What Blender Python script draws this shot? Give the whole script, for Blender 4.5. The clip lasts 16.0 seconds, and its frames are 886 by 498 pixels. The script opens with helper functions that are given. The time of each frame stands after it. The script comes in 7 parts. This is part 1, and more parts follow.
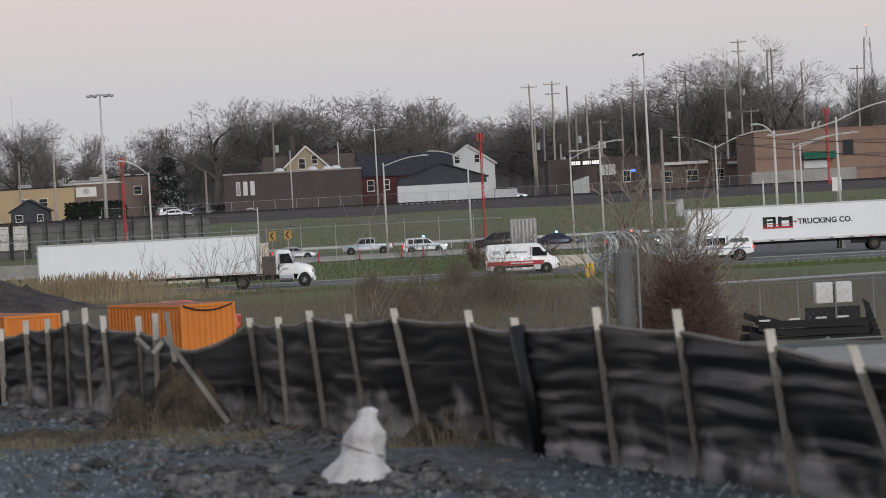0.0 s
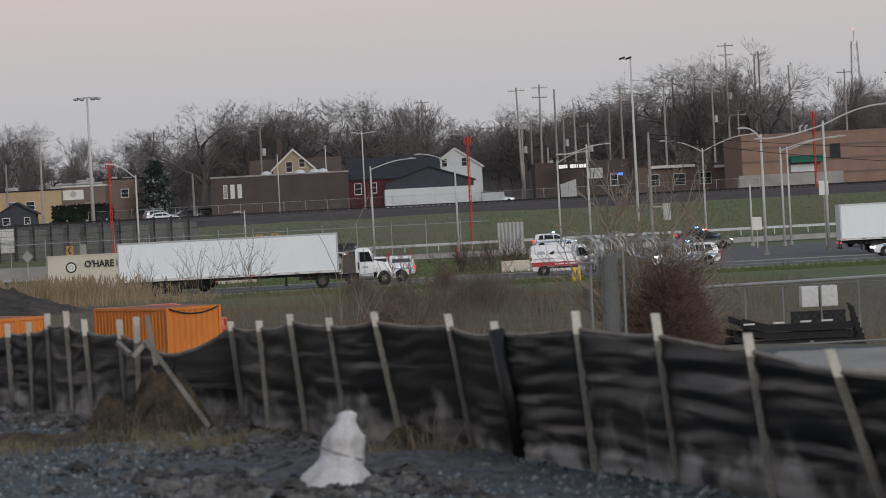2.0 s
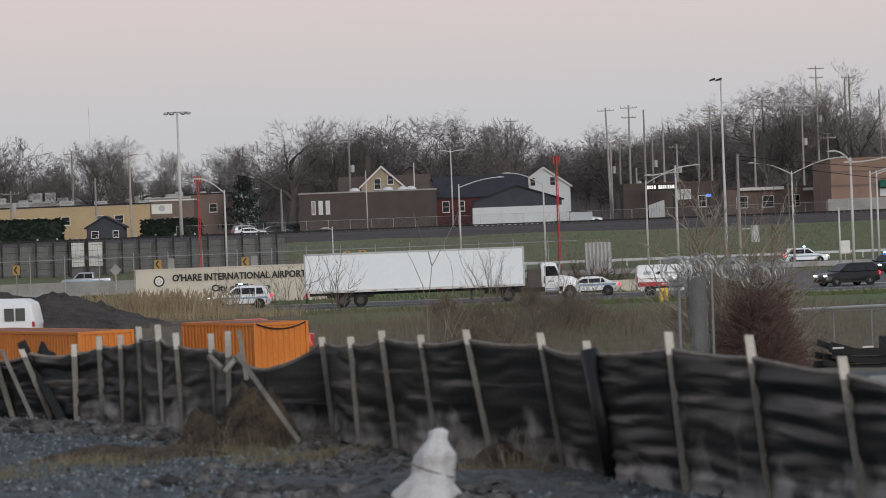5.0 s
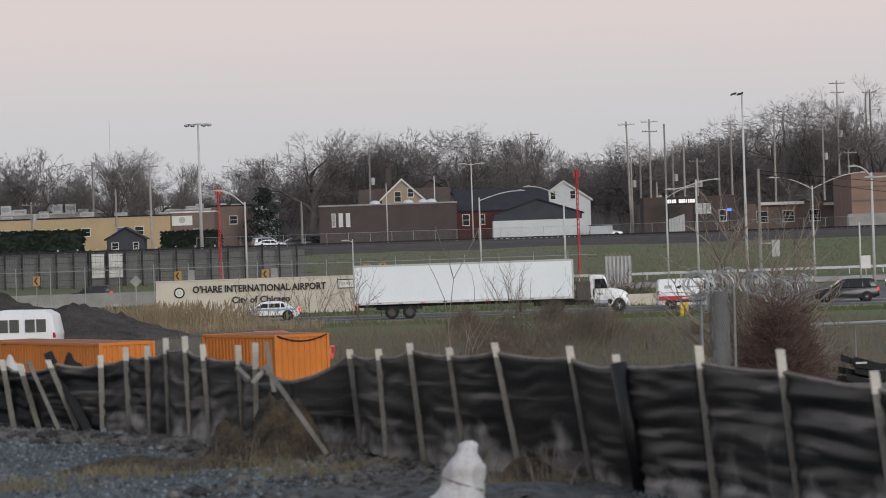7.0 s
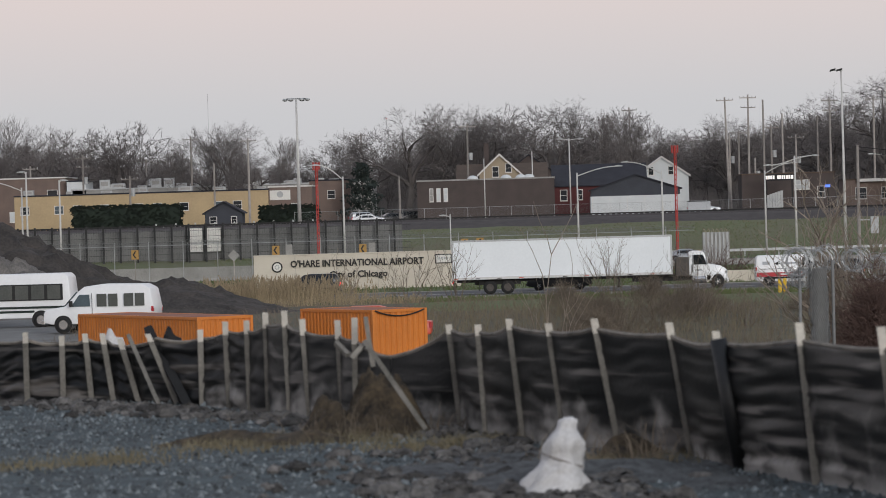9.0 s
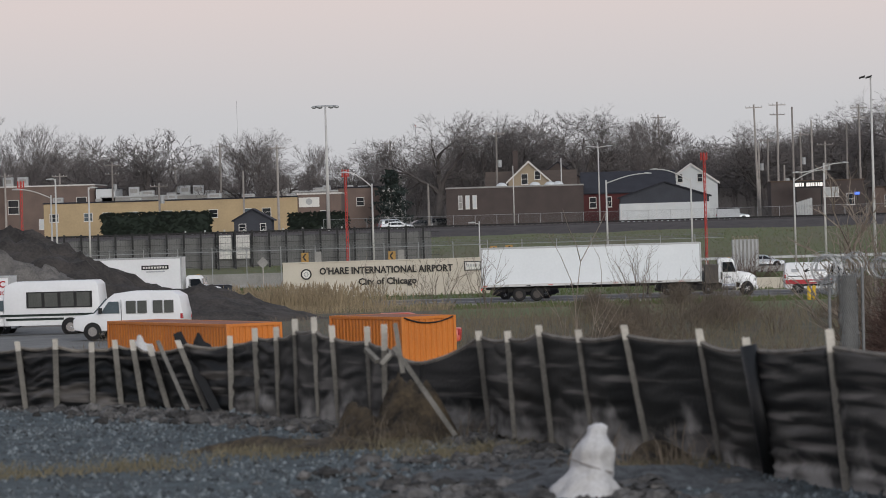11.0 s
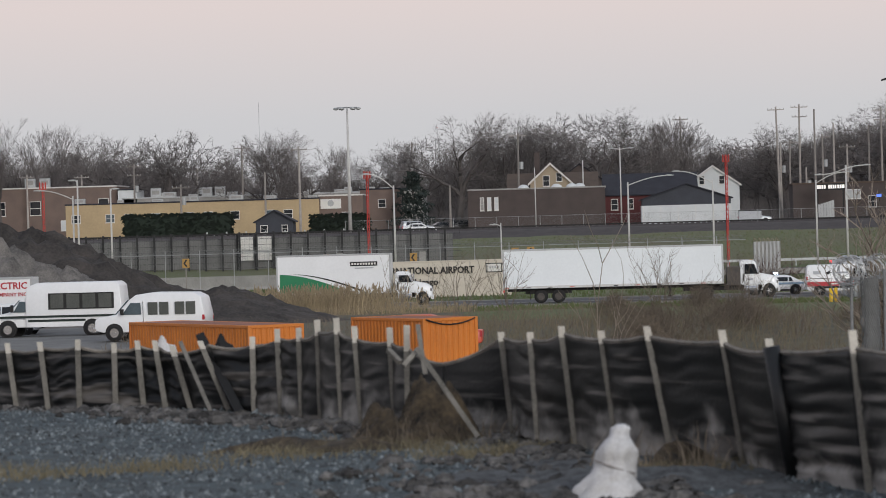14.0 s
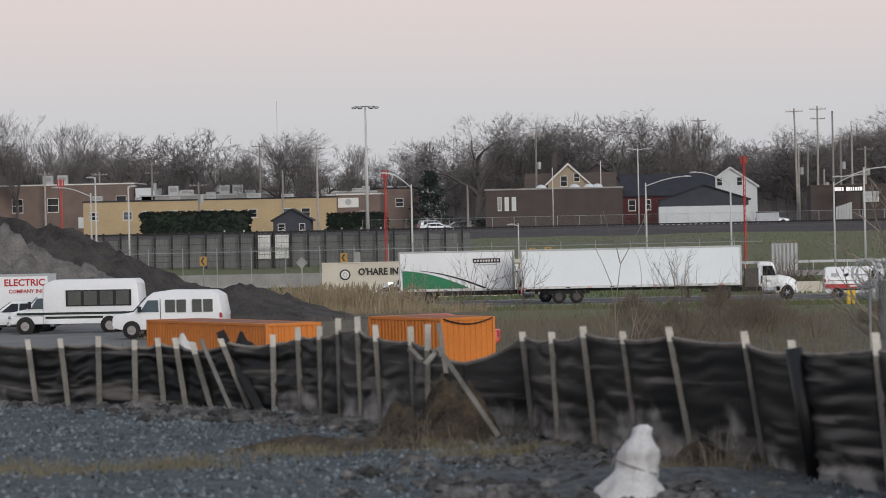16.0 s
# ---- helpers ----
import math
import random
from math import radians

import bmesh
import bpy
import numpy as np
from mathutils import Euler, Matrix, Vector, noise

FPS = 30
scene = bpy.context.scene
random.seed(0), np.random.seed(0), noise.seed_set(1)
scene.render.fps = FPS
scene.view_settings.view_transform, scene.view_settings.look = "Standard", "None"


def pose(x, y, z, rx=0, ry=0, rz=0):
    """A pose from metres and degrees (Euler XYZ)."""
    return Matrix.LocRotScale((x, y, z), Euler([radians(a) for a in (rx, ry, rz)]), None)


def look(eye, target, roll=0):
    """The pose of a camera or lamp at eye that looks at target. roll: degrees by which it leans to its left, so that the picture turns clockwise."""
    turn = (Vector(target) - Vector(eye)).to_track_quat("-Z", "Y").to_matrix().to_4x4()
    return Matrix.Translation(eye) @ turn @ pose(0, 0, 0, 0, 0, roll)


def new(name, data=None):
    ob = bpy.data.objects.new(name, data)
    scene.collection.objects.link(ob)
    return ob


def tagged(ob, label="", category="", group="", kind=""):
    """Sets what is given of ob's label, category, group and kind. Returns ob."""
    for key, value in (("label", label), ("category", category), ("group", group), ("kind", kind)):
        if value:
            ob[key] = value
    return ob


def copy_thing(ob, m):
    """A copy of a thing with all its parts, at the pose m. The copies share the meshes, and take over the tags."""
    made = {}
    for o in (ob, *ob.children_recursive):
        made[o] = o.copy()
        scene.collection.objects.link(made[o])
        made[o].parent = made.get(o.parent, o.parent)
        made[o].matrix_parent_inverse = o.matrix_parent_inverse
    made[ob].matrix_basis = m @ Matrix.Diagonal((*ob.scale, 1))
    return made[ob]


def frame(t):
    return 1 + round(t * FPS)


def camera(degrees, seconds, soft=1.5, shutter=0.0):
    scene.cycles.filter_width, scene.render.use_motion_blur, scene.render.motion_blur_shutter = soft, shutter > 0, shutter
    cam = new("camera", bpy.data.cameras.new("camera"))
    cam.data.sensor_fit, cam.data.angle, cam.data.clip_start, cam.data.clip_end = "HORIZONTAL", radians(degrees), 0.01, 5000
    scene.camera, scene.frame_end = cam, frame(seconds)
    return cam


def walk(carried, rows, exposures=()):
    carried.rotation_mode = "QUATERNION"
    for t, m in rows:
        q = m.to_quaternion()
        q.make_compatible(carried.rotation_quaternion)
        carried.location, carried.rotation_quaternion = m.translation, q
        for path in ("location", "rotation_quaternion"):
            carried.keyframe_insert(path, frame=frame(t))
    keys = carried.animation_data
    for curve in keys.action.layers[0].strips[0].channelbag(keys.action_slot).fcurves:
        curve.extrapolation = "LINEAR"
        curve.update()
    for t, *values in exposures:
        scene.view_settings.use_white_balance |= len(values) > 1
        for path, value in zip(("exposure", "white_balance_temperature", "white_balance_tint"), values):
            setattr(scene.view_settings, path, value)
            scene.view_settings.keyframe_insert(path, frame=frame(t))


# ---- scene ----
# the camera: a hand-held long lens that pans slowly to the left
cam = camera(14, 16.0, soft=0.95)
cam.data.dof.use_dof = True
cam.data.dof.focus_distance = 300.0
cam.data.dof.aperture_fstop = 6.5
EYE = 5.5


def aim(yaw, pitch, lean, dx, dz):
    eye = Vector((dx, 0.0, EYE + dz))
    a, b = radians(yaw), radians(pitch)
    way = Vector((math.sin(a) * math.cos(b), math.cos(a) * math.cos(b), math.sin(b)))
    return look(eye, eye + way * 100, -lean)


PATH = (
    (0, 1.467, -0.803, 3.024, 0.065, 0.001),
    (0.5, 1.552, -0.832, 3.085, 0.062, 0.002),
    (1, 0.980, -1.092, 2.875, 0.076, -0.002),
    (1.5, 1.382, -0.937, 2.630, 0.102, 0.002),
    (2, 1.668, -0.761, 2.967, 0.119, 0.001),
    (2.5, 1.428, -0.671, 3.101, 0.107, 0.003),
    (3, 1.231, -0.601, 2.961, 0.078, 0.005),
    (3.5, 0.996, -0.478, 2.531, 0.055, 0.001),
    (4, 1.090, -0.559, 2.227, 0.047, 0.002),
    (4.5, 0.746, -0.508, 2.513, 0.033, 0.000),
    (4.7, 0.480, -0.457, 2.336, 0.077, 0.000),
    (6.8, 0.000, -0.242, 1.900, 0.000, 0.000),
    (7, 0.000, -0.188, 1.900, 0.000, 0.000),
    (7.5, -0.291, -0.261, 1.775, -0.006, -0.002),
    (8, -0.804, -0.388, 1.856, -0.010, -0.002),
    (8.5, -1.206, -0.585, 1.732, -0.017, 0.002),
    (9, -1.558, -0.535, 1.689, -0.018, 0.005),
    (9.5, -1.812, -0.298, 1.796, -0.019, 0.002),
    (9.7, -2.065, -0.288, 1.643, -0.026, 0.000),
    (11.8, -1.990, -0.466, 1.691, -0.023, -0.002),
    (12, -2.090, -0.466, 1.691, -0.023, -0.002),
    (12.5, -2.286, -0.566, 1.737, -0.029, -0.005),
    (13, -2.344, -0.505, 1.730, -0.020, -0.004),
    (13.5, -2.207, -0.388, 1.501, -0.021, -0.013),
    (14, -2.355, -0.368, 1.602, -0.034, -0.009),
    (14.5, -2.382, -0.183, 1.807, -0.045, -0.007),
    (15, -2.347, -0.006, 1.798, -0.057, -0.005),
    (15.5, -2.530, -0.126, 1.353, -0.069, -0.007),
    (16, -2.624, -0.369, 1.214, -0.075, -0.010),
)

walk(cam, [(t, aim(*r)) for t, *r in PATH], [(0, 0.03, 6300, 9), (1.0, -0.17, 6300, 9), (1.5, -0.22, 6300, 9), (2.5, -0.13, 6300, 9), (3.5, -0.06, 6300, 9), (4.7, -0.04, 6300, 9), (7, 0.05, 6300, 9), (9, 0.06, 6300, 9), (12.5, 0.0, 6300, 9), (14.5, 0.1, 6300, 9), (16, 0.08, 6300, 9)])

# ---- sky, sun, exposure: clear dusk, the sun just down behind the camera ----
world = bpy.data.worlds.new("dusk_sky")
scene.world = world
world.use_nodes = True
wn, wl = world.node_tree.nodes, world.node_tree.links
back = wn["Background"]
sky = wn.new("ShaderNodeTexSky")
sky.sky_type = "NISHITA"
sky.sun_disc = False
sky.sun_elevation = radians(4)
sky.sun_rotation = radians(200)
gain = wn.new("ShaderNodeMix")
gain.data_type, gain.blend_type = "RGBA", "MULTIPLY"
gain.inputs[0].default_value = 1.0
wl.new(sky.outputs[0], gain.inputs[6])
gain.inputs[7].default_value = (0.06, 0.06, 0.06, 1)
co = wn.new("ShaderNodeTexCoord")
sep = wn.new("ShaderNodeSeparateXYZ")
ramp = wn.new("ShaderNodeValToRGB")
wl.new(co.outputs["Generated"], sep.inputs[0])
wl.new(sep.outputs[2], ramp.inputs[0])
el = ramp.color_ramp.elements
el[0].position, el[0].color = 0.0, (0.60, 0.60, 0.615, 1)
el[1].position, el[1].color = 1.0, (0.42, 0.47, 0.58, 1)
for at_, c_ in ((0.030, (0.645, 0.63, 0.64, 1)), (0.062, (0.785, 0.675, 0.65, 1)), (0.20, (0.68, 0.62, 0.63, 1)), (0.45, (0.50, 0.51, 0.58, 1))):
    e_ = el.new(at_)
    e_.color = c_
mixw = wn.new("ShaderNodeMix")
mixw.data_type = "RGBA"
mixw.inputs[0].default_value = 0.93
wl.new(gain.outputs[2], mixw.inputs[6])
wl.new(ramp.outputs[0], mixw.inputs[7])
wl.new(mixw.outputs[2], back.inputs[0])
back.inputs[1].default_value = 0.95

sun = new("sun", bpy.data.lights.new("sun", "SUN"))
sun.data.energy = 1.55
sun.data.angle = radians(25)
sun.data.color = (1.0, 0.95, 0.90)
sun.matrix_world = look((40, -100, 30), (0, 0, 0))
scene.view_settings.exposure = 0.0


# ---- materials ----
def mat(name, a, b=None, scale=3.0, rough=0.7, metal=0.0, bump=0.15, fine=None, per=0.0, glow=0.0, coat=0.0, isle=0.0):
    """A surface of two colours mixed by coarse and fine grain, with relief; per: change from piece to piece."""
    m = bpy.data.materials.new(name)
    m.use_nodes = True
    n, l = m.node_tree.nodes, m.node_tree.links
    p = n["Principled BSDF"]
    b = b or tuple(c * 0.75 for c in a)
    tc = n.new("ShaderNodeTexCoord")
    big, small = n.new("ShaderNodeTexNoise"), n.new("ShaderNodeTexNoise")
    big.inputs["Scale"].default_value, big.inputs["Detail"].default_value = scale, 5.0
    small.inputs["Scale"].default_value, small.inputs["Detail"].default_value = fine or scale * 11, 3.0
    for x in (big, small):
        l.new(tc.outputs["Object"], x.inputs["Vector"])
    add = n.new("ShaderNodeMath")
    add.operation = "MULTIPLY_ADD"
    add.inputs[1].default_value = 0.45
    l.new(small.outputs[0], add.inputs[0])
    sc = n.new("ShaderNodeMath")
    sc.operation = "MULTIPLY"
    sc.inputs[1].default_value = 0.6
    l.new(big.outputs[0], sc.inputs[0])
    l.new(sc.outputs[0], add.inputs[2])
    r = n.new("ShaderNodeValToRGB")
    r.color_ramp.elements[0].position, r.color_ramp.elements[1].position = 0.36, 0.68
    r.color_ramp.elements[0].color, r.color_ramp.elements[1].color = (*b, 1), (*a, 1)
    l.new(add.outputs[0], r.inputs[0])
    out = r.outputs[0]
    if per:
        info, hsv = n.new("ShaderNodeObjectInfo"), n.new("ShaderNodeHueSaturation")
        mp = n.new("ShaderNodeMapRange")
        mp.inputs[3].default_value, mp.inputs[4].default_value = 1 - per, 1 + per
        l.new(info.outputs["Random"], mp.inputs[0])
        l.new(mp.outputs[0], hsv.inputs["Value"])
        l.new(out, hsv.inputs["Color"])
        out = hsv.outputs[0]
    if isle:
        geo, hsv2, mp2 = n.new("ShaderNodeNewGeometry"), n.new("ShaderNodeHueSaturation"), n.new("ShaderNodeMapRange")
        mp2.inputs[3].default_value, mp2.inputs[4].default_value = 1 - isle, 1 + isle
        l.new(geo.outputs["Random Per Island"], mp2.inputs[0])
        l.new(mp2.outputs[0], hsv2.inputs["Value"])
        l.new(out, hsv2.inputs["Color"])
        out = hsv2.outputs[0]
    l.new(out, p.inputs["Base Color"])
    p.inputs["Roughness"].default_value, p.inputs["Metallic"].default_value = rough, metal
    p.inputs["Coat Weight"].default_value = coat
    if glow:
        l.new(out, p.inputs["Emission Color"])
        p.inputs["Emission Strength"].default_value = glow
    if bump:
        bm_ = n.new("ShaderNodeBump")
        bm_.inputs["Strength"].default_value = bump
        bm_.inputs["Distance"].default_value = 0.02
        l.new(add.outputs[0], bm_.inputs["Height"])
        l.new(bm_.outputs[0], p.inputs["Normal"])
    return m


def lamp_mat(name, c, power):
    m = bpy.data.materials.new(name)
    m.use_nodes = True
    p = m.node_tree.nodes["Principled BSDF"]
    p.inputs["Base Color"].default_value = (*c, 1)
    p.inputs["Emission Color"].default_value = (*c, 1)
    p.inputs["Emission Strength"].default_value = power
    return m


GRAVEL = mat("gravel", (0.082, 0.108, 0.116), (0.019, 0.025, 0.028), 3.5, 0.9, bump=1.0, fine=22)
CRUMB = mat("gravel_stone", (0.175, 0.20, 0.21), (0.032, 0.038, 0.041), 14, 0.9, fine=40, isle=0.75)
RUBBLE = mat("rubble", (0.13, 0.125, 0.12), (0.028, 0.027, 0.026), 9, 0.95, fine=30, isle=0.6)
DARKSOIL = mat("stony_dark_soil", (0.115, 0.122, 0.126), (0.010, 0.010, 0.010), 9, 0.95, bump=1.0, fine=40)
HEAP = mat("brown_soil", (0.088, 0.066, 0.040), (0.012, 0.010, 0.008), 5.5, 0.95, bump=1.0, fine=26)
DARKRIM = mat("dull_rim", (0.10, 0.085, 0.075), (0.05, 0.045, 0.04), 4, 0.7)
WEEDS = mat("weedy_soil", (0.112, 0.108, 0.066), (0.050, 0.046, 0.033), 0.5, 0.95, bump=0.5, fine=6)
YARD = mat("packed_yard", (0.20, 0.20, 0.19), (0.11, 0.11, 0.105), 0.4, 0.9, bump=0.3, fine=9)
GRASS = mat("spring_grass", (0.085, 0.135, 0.036), (0.090, 0.095, 0.042), 0.10, 0.95, bump=0.6, fine=2.4)
SLOPE = mat("embankment_grass", (0.115, 0.142, 0.062), (0.140, 0.128, 0.082), 0.06, 0.95, bump=0.3, fine=1.6)
BALLAST = mat("rail_ballast", (0.074, 0.063, 0.059), (0.040, 0.035, 0.034), 0.8, 0.95, bump=0.6, fine=14)
TOWN = mat("town_ground", (0.10, 0.10, 0.085), (0.05, 0.055, 0.04), 0.08, 0.95, bump=0.3)
ASPHALT = mat("asphalt", (0.12, 0.12, 0.12), (0.08, 0.08, 0.08), 0.3, 0.9, bump=0.3, fine=20)
PAINT_LINE = mat("road_paint", (0.6, 0.6, 0.57), (0.4, 0.4, 0.38), 3, 0.7)
CONC = mat("concrete", (0.36, 0.35, 0.33), (0.22, 0.215, 0.20), 0.5, 0.9, fine=8)
SIGNC = mat("sign_concrete", (0.62, 0.57, 0.48), (0.52, 0.47, 0.39), 0.5, 0.9, fine=9)
LETTER = mat("letter_black", (0.02, 0.018, 0.016), None, 4, 0.6)
HEM = mat("fabric_hem", (0.30, 0.27, 0.23), (0.12, 0.11, 0.095), 5, 0.9)
FABRIC = mat("silt_fabric", (0.010, 0.0112, 0.012), (0.005, 0.0056, 0.006), 1.2, 0.46, bump=0.25, fine=30)
STAKE = mat("weathered_stake", (0.235, 0.222, 0.196), (0.11, 0.104, 0.09), 4, 0.85, fine=40, per=0.2)
PALEWOOD = mat("pale_stake_end", (0.60, 0.57, 0.50), (0.44, 0.41, 0.36), 5, 0.85, fine=40, per=0.12)
SACK = mat("white_sack", (0.62, 0.62, 0.62), (0.44, 0.43, 0.42), 4, 0.6, bump=0.4)
ORANGE = mat("orange_paint", (0.66, 0.215, 0.030), (0.52, 0.165, 0.025), 0.8, 0.5, fine=12)
RUSTROOF = mat("rusty_roof", (0.30, 0.10, 0.05), (0.20, 0.075, 0.045), 1.0, 0.7)
WHITE = mat("white_paint", (0.82, 0.83, 0.83), (0.75, 0.76, 0.76), 0.5, 0.35, bump=0.03, coat=0.2)
TRAILER = mat("trailer_white", (0.80, 0.835, 0.85), (0.74, 0.775, 0.79), 0.35, 0.45, bump=0.05, fine=6)
DIRTWHITE = mat("grimy_white", (0.66, 0.66, 0.65), (0.52, 0.52, 0.50), 0.8, 0.55, bump=0.05)
SILVER = mat("silver_paint", (0.42, 0.44, 0.46), (0.36, 0.38, 0.40), 1, 0.35, 0.4, bump=0.02)
NAVY = mat("navy_paint", (0.02, 0.03, 0.08), (0.015, 0.022, 0.06), 1, 0.3, 0.2, bump=0.02)
BLACKP = mat("black_paint", (0.014, 0.014, 0.016), (0.010, 0.010, 0.011), 1, 0.3, 0.1, bump=0.02)
REDP = mat("red_paint", (0.42, 0.02, 0.03), (0.36, 0.018, 0.026), 1, 0.4, bump=0.02)
ORED = mat("faded_red_paint", (0.62, 0.09, 0.045), (0.5, 0.07, 0.04), 1, 0.4, bump=0.02)
GREEN = mat("green_paint", (0.012, 0.19, 0.075), (0.010, 0.16, 0.065), 1, 0.45, bump=0.02)
CHASSIS = mat("black_chassis", (0.018, 0.017, 0.016), (0.010, 0.010, 0.010), 2, 0.75)
TYRE = mat("tyre_rubber", (0.018, 0.018, 0.018), (0.012, 0.012, 0.012), 5, 0.85)
RIM = mat("rim_metal", (0.36, 0.36, 0.36), (0.22, 0.22, 0.22), 4, 0.4, 0.5)
CHROME = mat("chrome", (0.6, 0.6, 0.6), (0.5, 0.5, 0.5), 4, 0.25, 0.9, bump=0)
GLASS = mat("dark_glass", (0.018, 0.022, 0.026), (0.012, 0.014, 0.017), 1, 0.08, bump=0)
SMOKED = mat("smoked_glass", (0.11, 0.115, 0.105), (0.075, 0.08, 0.075), 1, 0.12, bump=0)
PALEGLASS = mat("hazy_glass", (0.10, 0.13, 0.15), (0.07, 0.09, 0.10), 1, 0.12, bump=0)
GALV = mat("galvanised_steel", (0.46, 0.47, 0.47), (0.34, 0.35, 0.35), 1.5, 0.5, 0.6, bump=0.05)
POSTG = mat("pale_post", (0.58, 0.57, 0.54), (0.46, 0.45, 0.43), 1.5, 0.6, 0.1, bump=0.05)
REDT = mat("red_tower_paint", (0.50, 0.045, 0.032), (0.40, 0.035, 0.026), 1.0, 0.5)
WOODP = mat("pole_wood", (0.37, 0.34, 0.31), (0.22, 0.20, 0.182), 1.0, 0.9, fine=14, per=0.3)
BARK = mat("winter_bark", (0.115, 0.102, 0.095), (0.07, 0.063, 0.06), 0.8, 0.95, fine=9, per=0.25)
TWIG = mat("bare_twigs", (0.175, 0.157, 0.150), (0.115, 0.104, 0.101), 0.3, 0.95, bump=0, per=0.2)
BRUSH = mat("brush_twigs", (0.195, 0.158, 0.118), (0.11, 0.091, 0.07), 0.5, 0.95, bump=0, per=0.2)
REDTWIG = mat("reddish_twigs", (0.125, 0.078, 0.064), (0.085, 0.055, 0.047), 1.5, 0.95, bump=0)
PALETWIG = mat("pale_branches", (0.34, 0.285, 0.225), (0.20, 0.165, 0.13), 2, 0.9, bump=0)
REED = mat("dry_reeds", (0.38, 0.30, 0.185), (0.22, 0.17, 0.11), 0.6, 0.95, bump=0)
DRYGRASS = mat("dry_grass", (0.215, 0.185, 0.115), (0.115, 0.10, 0.066), 1.5, 0.95, bump=0)
GREENGRASS = mat("green_grass_tufts", (0.092, 0.128, 0.042), (0.085, 0.095, 0.040), 0.4, 0.95, bump=0)
EVERG = mat("evergreen", (0.030, 0.042, 0.036), (0.020, 0.028, 0.025), 0.8, 0.95, bump=0)
HEDGE = mat("clipped_hedge", (0.022, 0.034, 0.022), (0.010, 0.016, 0.012), 0.8, 0.95, bump=0.6)
SOIL = mat("dark_soil", (0.070, 0.060, 0.053), (0.020, 0.018, 0.016), 0.8, 0.95, bump=0.9, fine=6)
PILEG = mat("pile_gravel", (0.205, 0.19, 0.172), (0.075, 0.07, 0.065), 0.9, 0.95, bump=1.0, fine=9)
BRICKD = mat("dark_brown_brick", (0.085, 0.066, 0.060), (0.060, 0.048, 0.044), 0.6, 0.9, fine=10)
BRICKR = mat("red_siding", (0.095, 0.024, 0.024), (0.068, 0.018, 0.018), 0.6, 0.85, fine=10)
BRICKO = mat("orange_brown_brick", (0.275, 0.18, 0.135), (0.205, 0.135, 0.105), 0.5, 0.9, fine=10)
BRICKT = mat("dull_brown_brick", (0.185, 0.135, 0.112), (0.135, 0.10, 0.085), 0.5, 0.9, fine=10)
YELLOW = mat("ochre_stucco", (0.47, 0.355, 0.205), (0.38, 0.29, 0.17), 0.3, 0.9)
CREAM = mat("cream_siding", (0.36, 0.29, 0.20), (0.29, 0.24, 0.17), 0.5, 0.85)
OFFWHITE = mat("off_white_siding", (0.62, 0.64, 0.64), (0.52, 0.54, 0.54), 0.6, 0.8)
ROOFD = mat("dark_shingle", (0.032, 0.033, 0.042), (0.020, 0.021, 0.027), 0.8, 0.9, fine=8)
ROOFB = mat("brown_shingle", (0.105, 0.075, 0.055), (0.07, 0.052, 0.04), 0.8, 0.9, fine=8)
BLUEG = mat("slate_blue_siding", (0.050, 0.054, 0.066), (0.038, 0.041, 0.050), 0.6, 0.85)
TRIMW = mat("white_trim", (0.68, 0.66, 0.62), (0.55, 0.53, 0.50), 1, 0.7)
HVAC = mat("roof_unit_grey", (0.46, 0.47, 0.46), (0.32, 0.33, 0.33), 0.8, 0.6, 0.2)
AWNING = mat("green_awning", (0.012, 0.12, 0.075), (0.01, 0.09, 0.06), 1, 0.7)
YELLOWP = mat("yellow_paint", (0.72, 0.46, 0.02), (0.6, 0.38, 0.02), 2, 0.5)
AMBER = mat("amber_sign", (0.42, 0.24, 0.06), (0.34, 0.20, 0.05), 2, 0.5)
SIGNW = mat("white_sign", (0.72, 0.71, 0.66), (0.6, 0.59, 0.55), 1, 0.6)
DULLWIRE = mat("dull_fence_wire", (0.24, 0.245, 0.245), (0.17, 0.175, 0.175), 1.5, 0.7, 0.2, bump=0)
GREYWALL = mat("stained_wall", (0.20, 0.20, 0.192), (0.125, 0.126, 0.12), 0.25, 0.9, fine=5)
BLACKF = mat("black_mesh_panel", (0.026, 0.026, 0.026), (0.016, 0.016, 0.016), 0.5, 0.8)
STEELD = mat("dark_steel_beam", (0.014, 0.015, 0.016), (0.007, 0.007, 0.008), 2, 0.85)
TEAL = mat("pale_dusty_lid", (0.34, 0.325, 0.29), (0.19, 0.19, 0.175), 2, 0.8)
PINKISH = mat("door_panel_blue", (0.30, 0.42, 0.55), (0.24, 0.36, 0.48), 2, 0.5)
G_BLUE = lamp_mat("blue_beacon", (0.12, 0.30, 1.0), 14)
G_WHITE = lamp_mat("white_beacon", (0.80, 0.88, 1.0), 9)
G_RED = lamp_mat("red_beacon", (1.0, 0.10, 0.06), 5)
G_TAIL = lamp_mat("tail_light", (0.9, 0.03, 0.03), 1.6)
G_HEAD = lamp_mat("head_light", (1.0, 0.96, 0.88), 5)
G_SIGN = lamp_mat("lit_shop_letters", (1.0, 0.94, 0.88), 0.35)


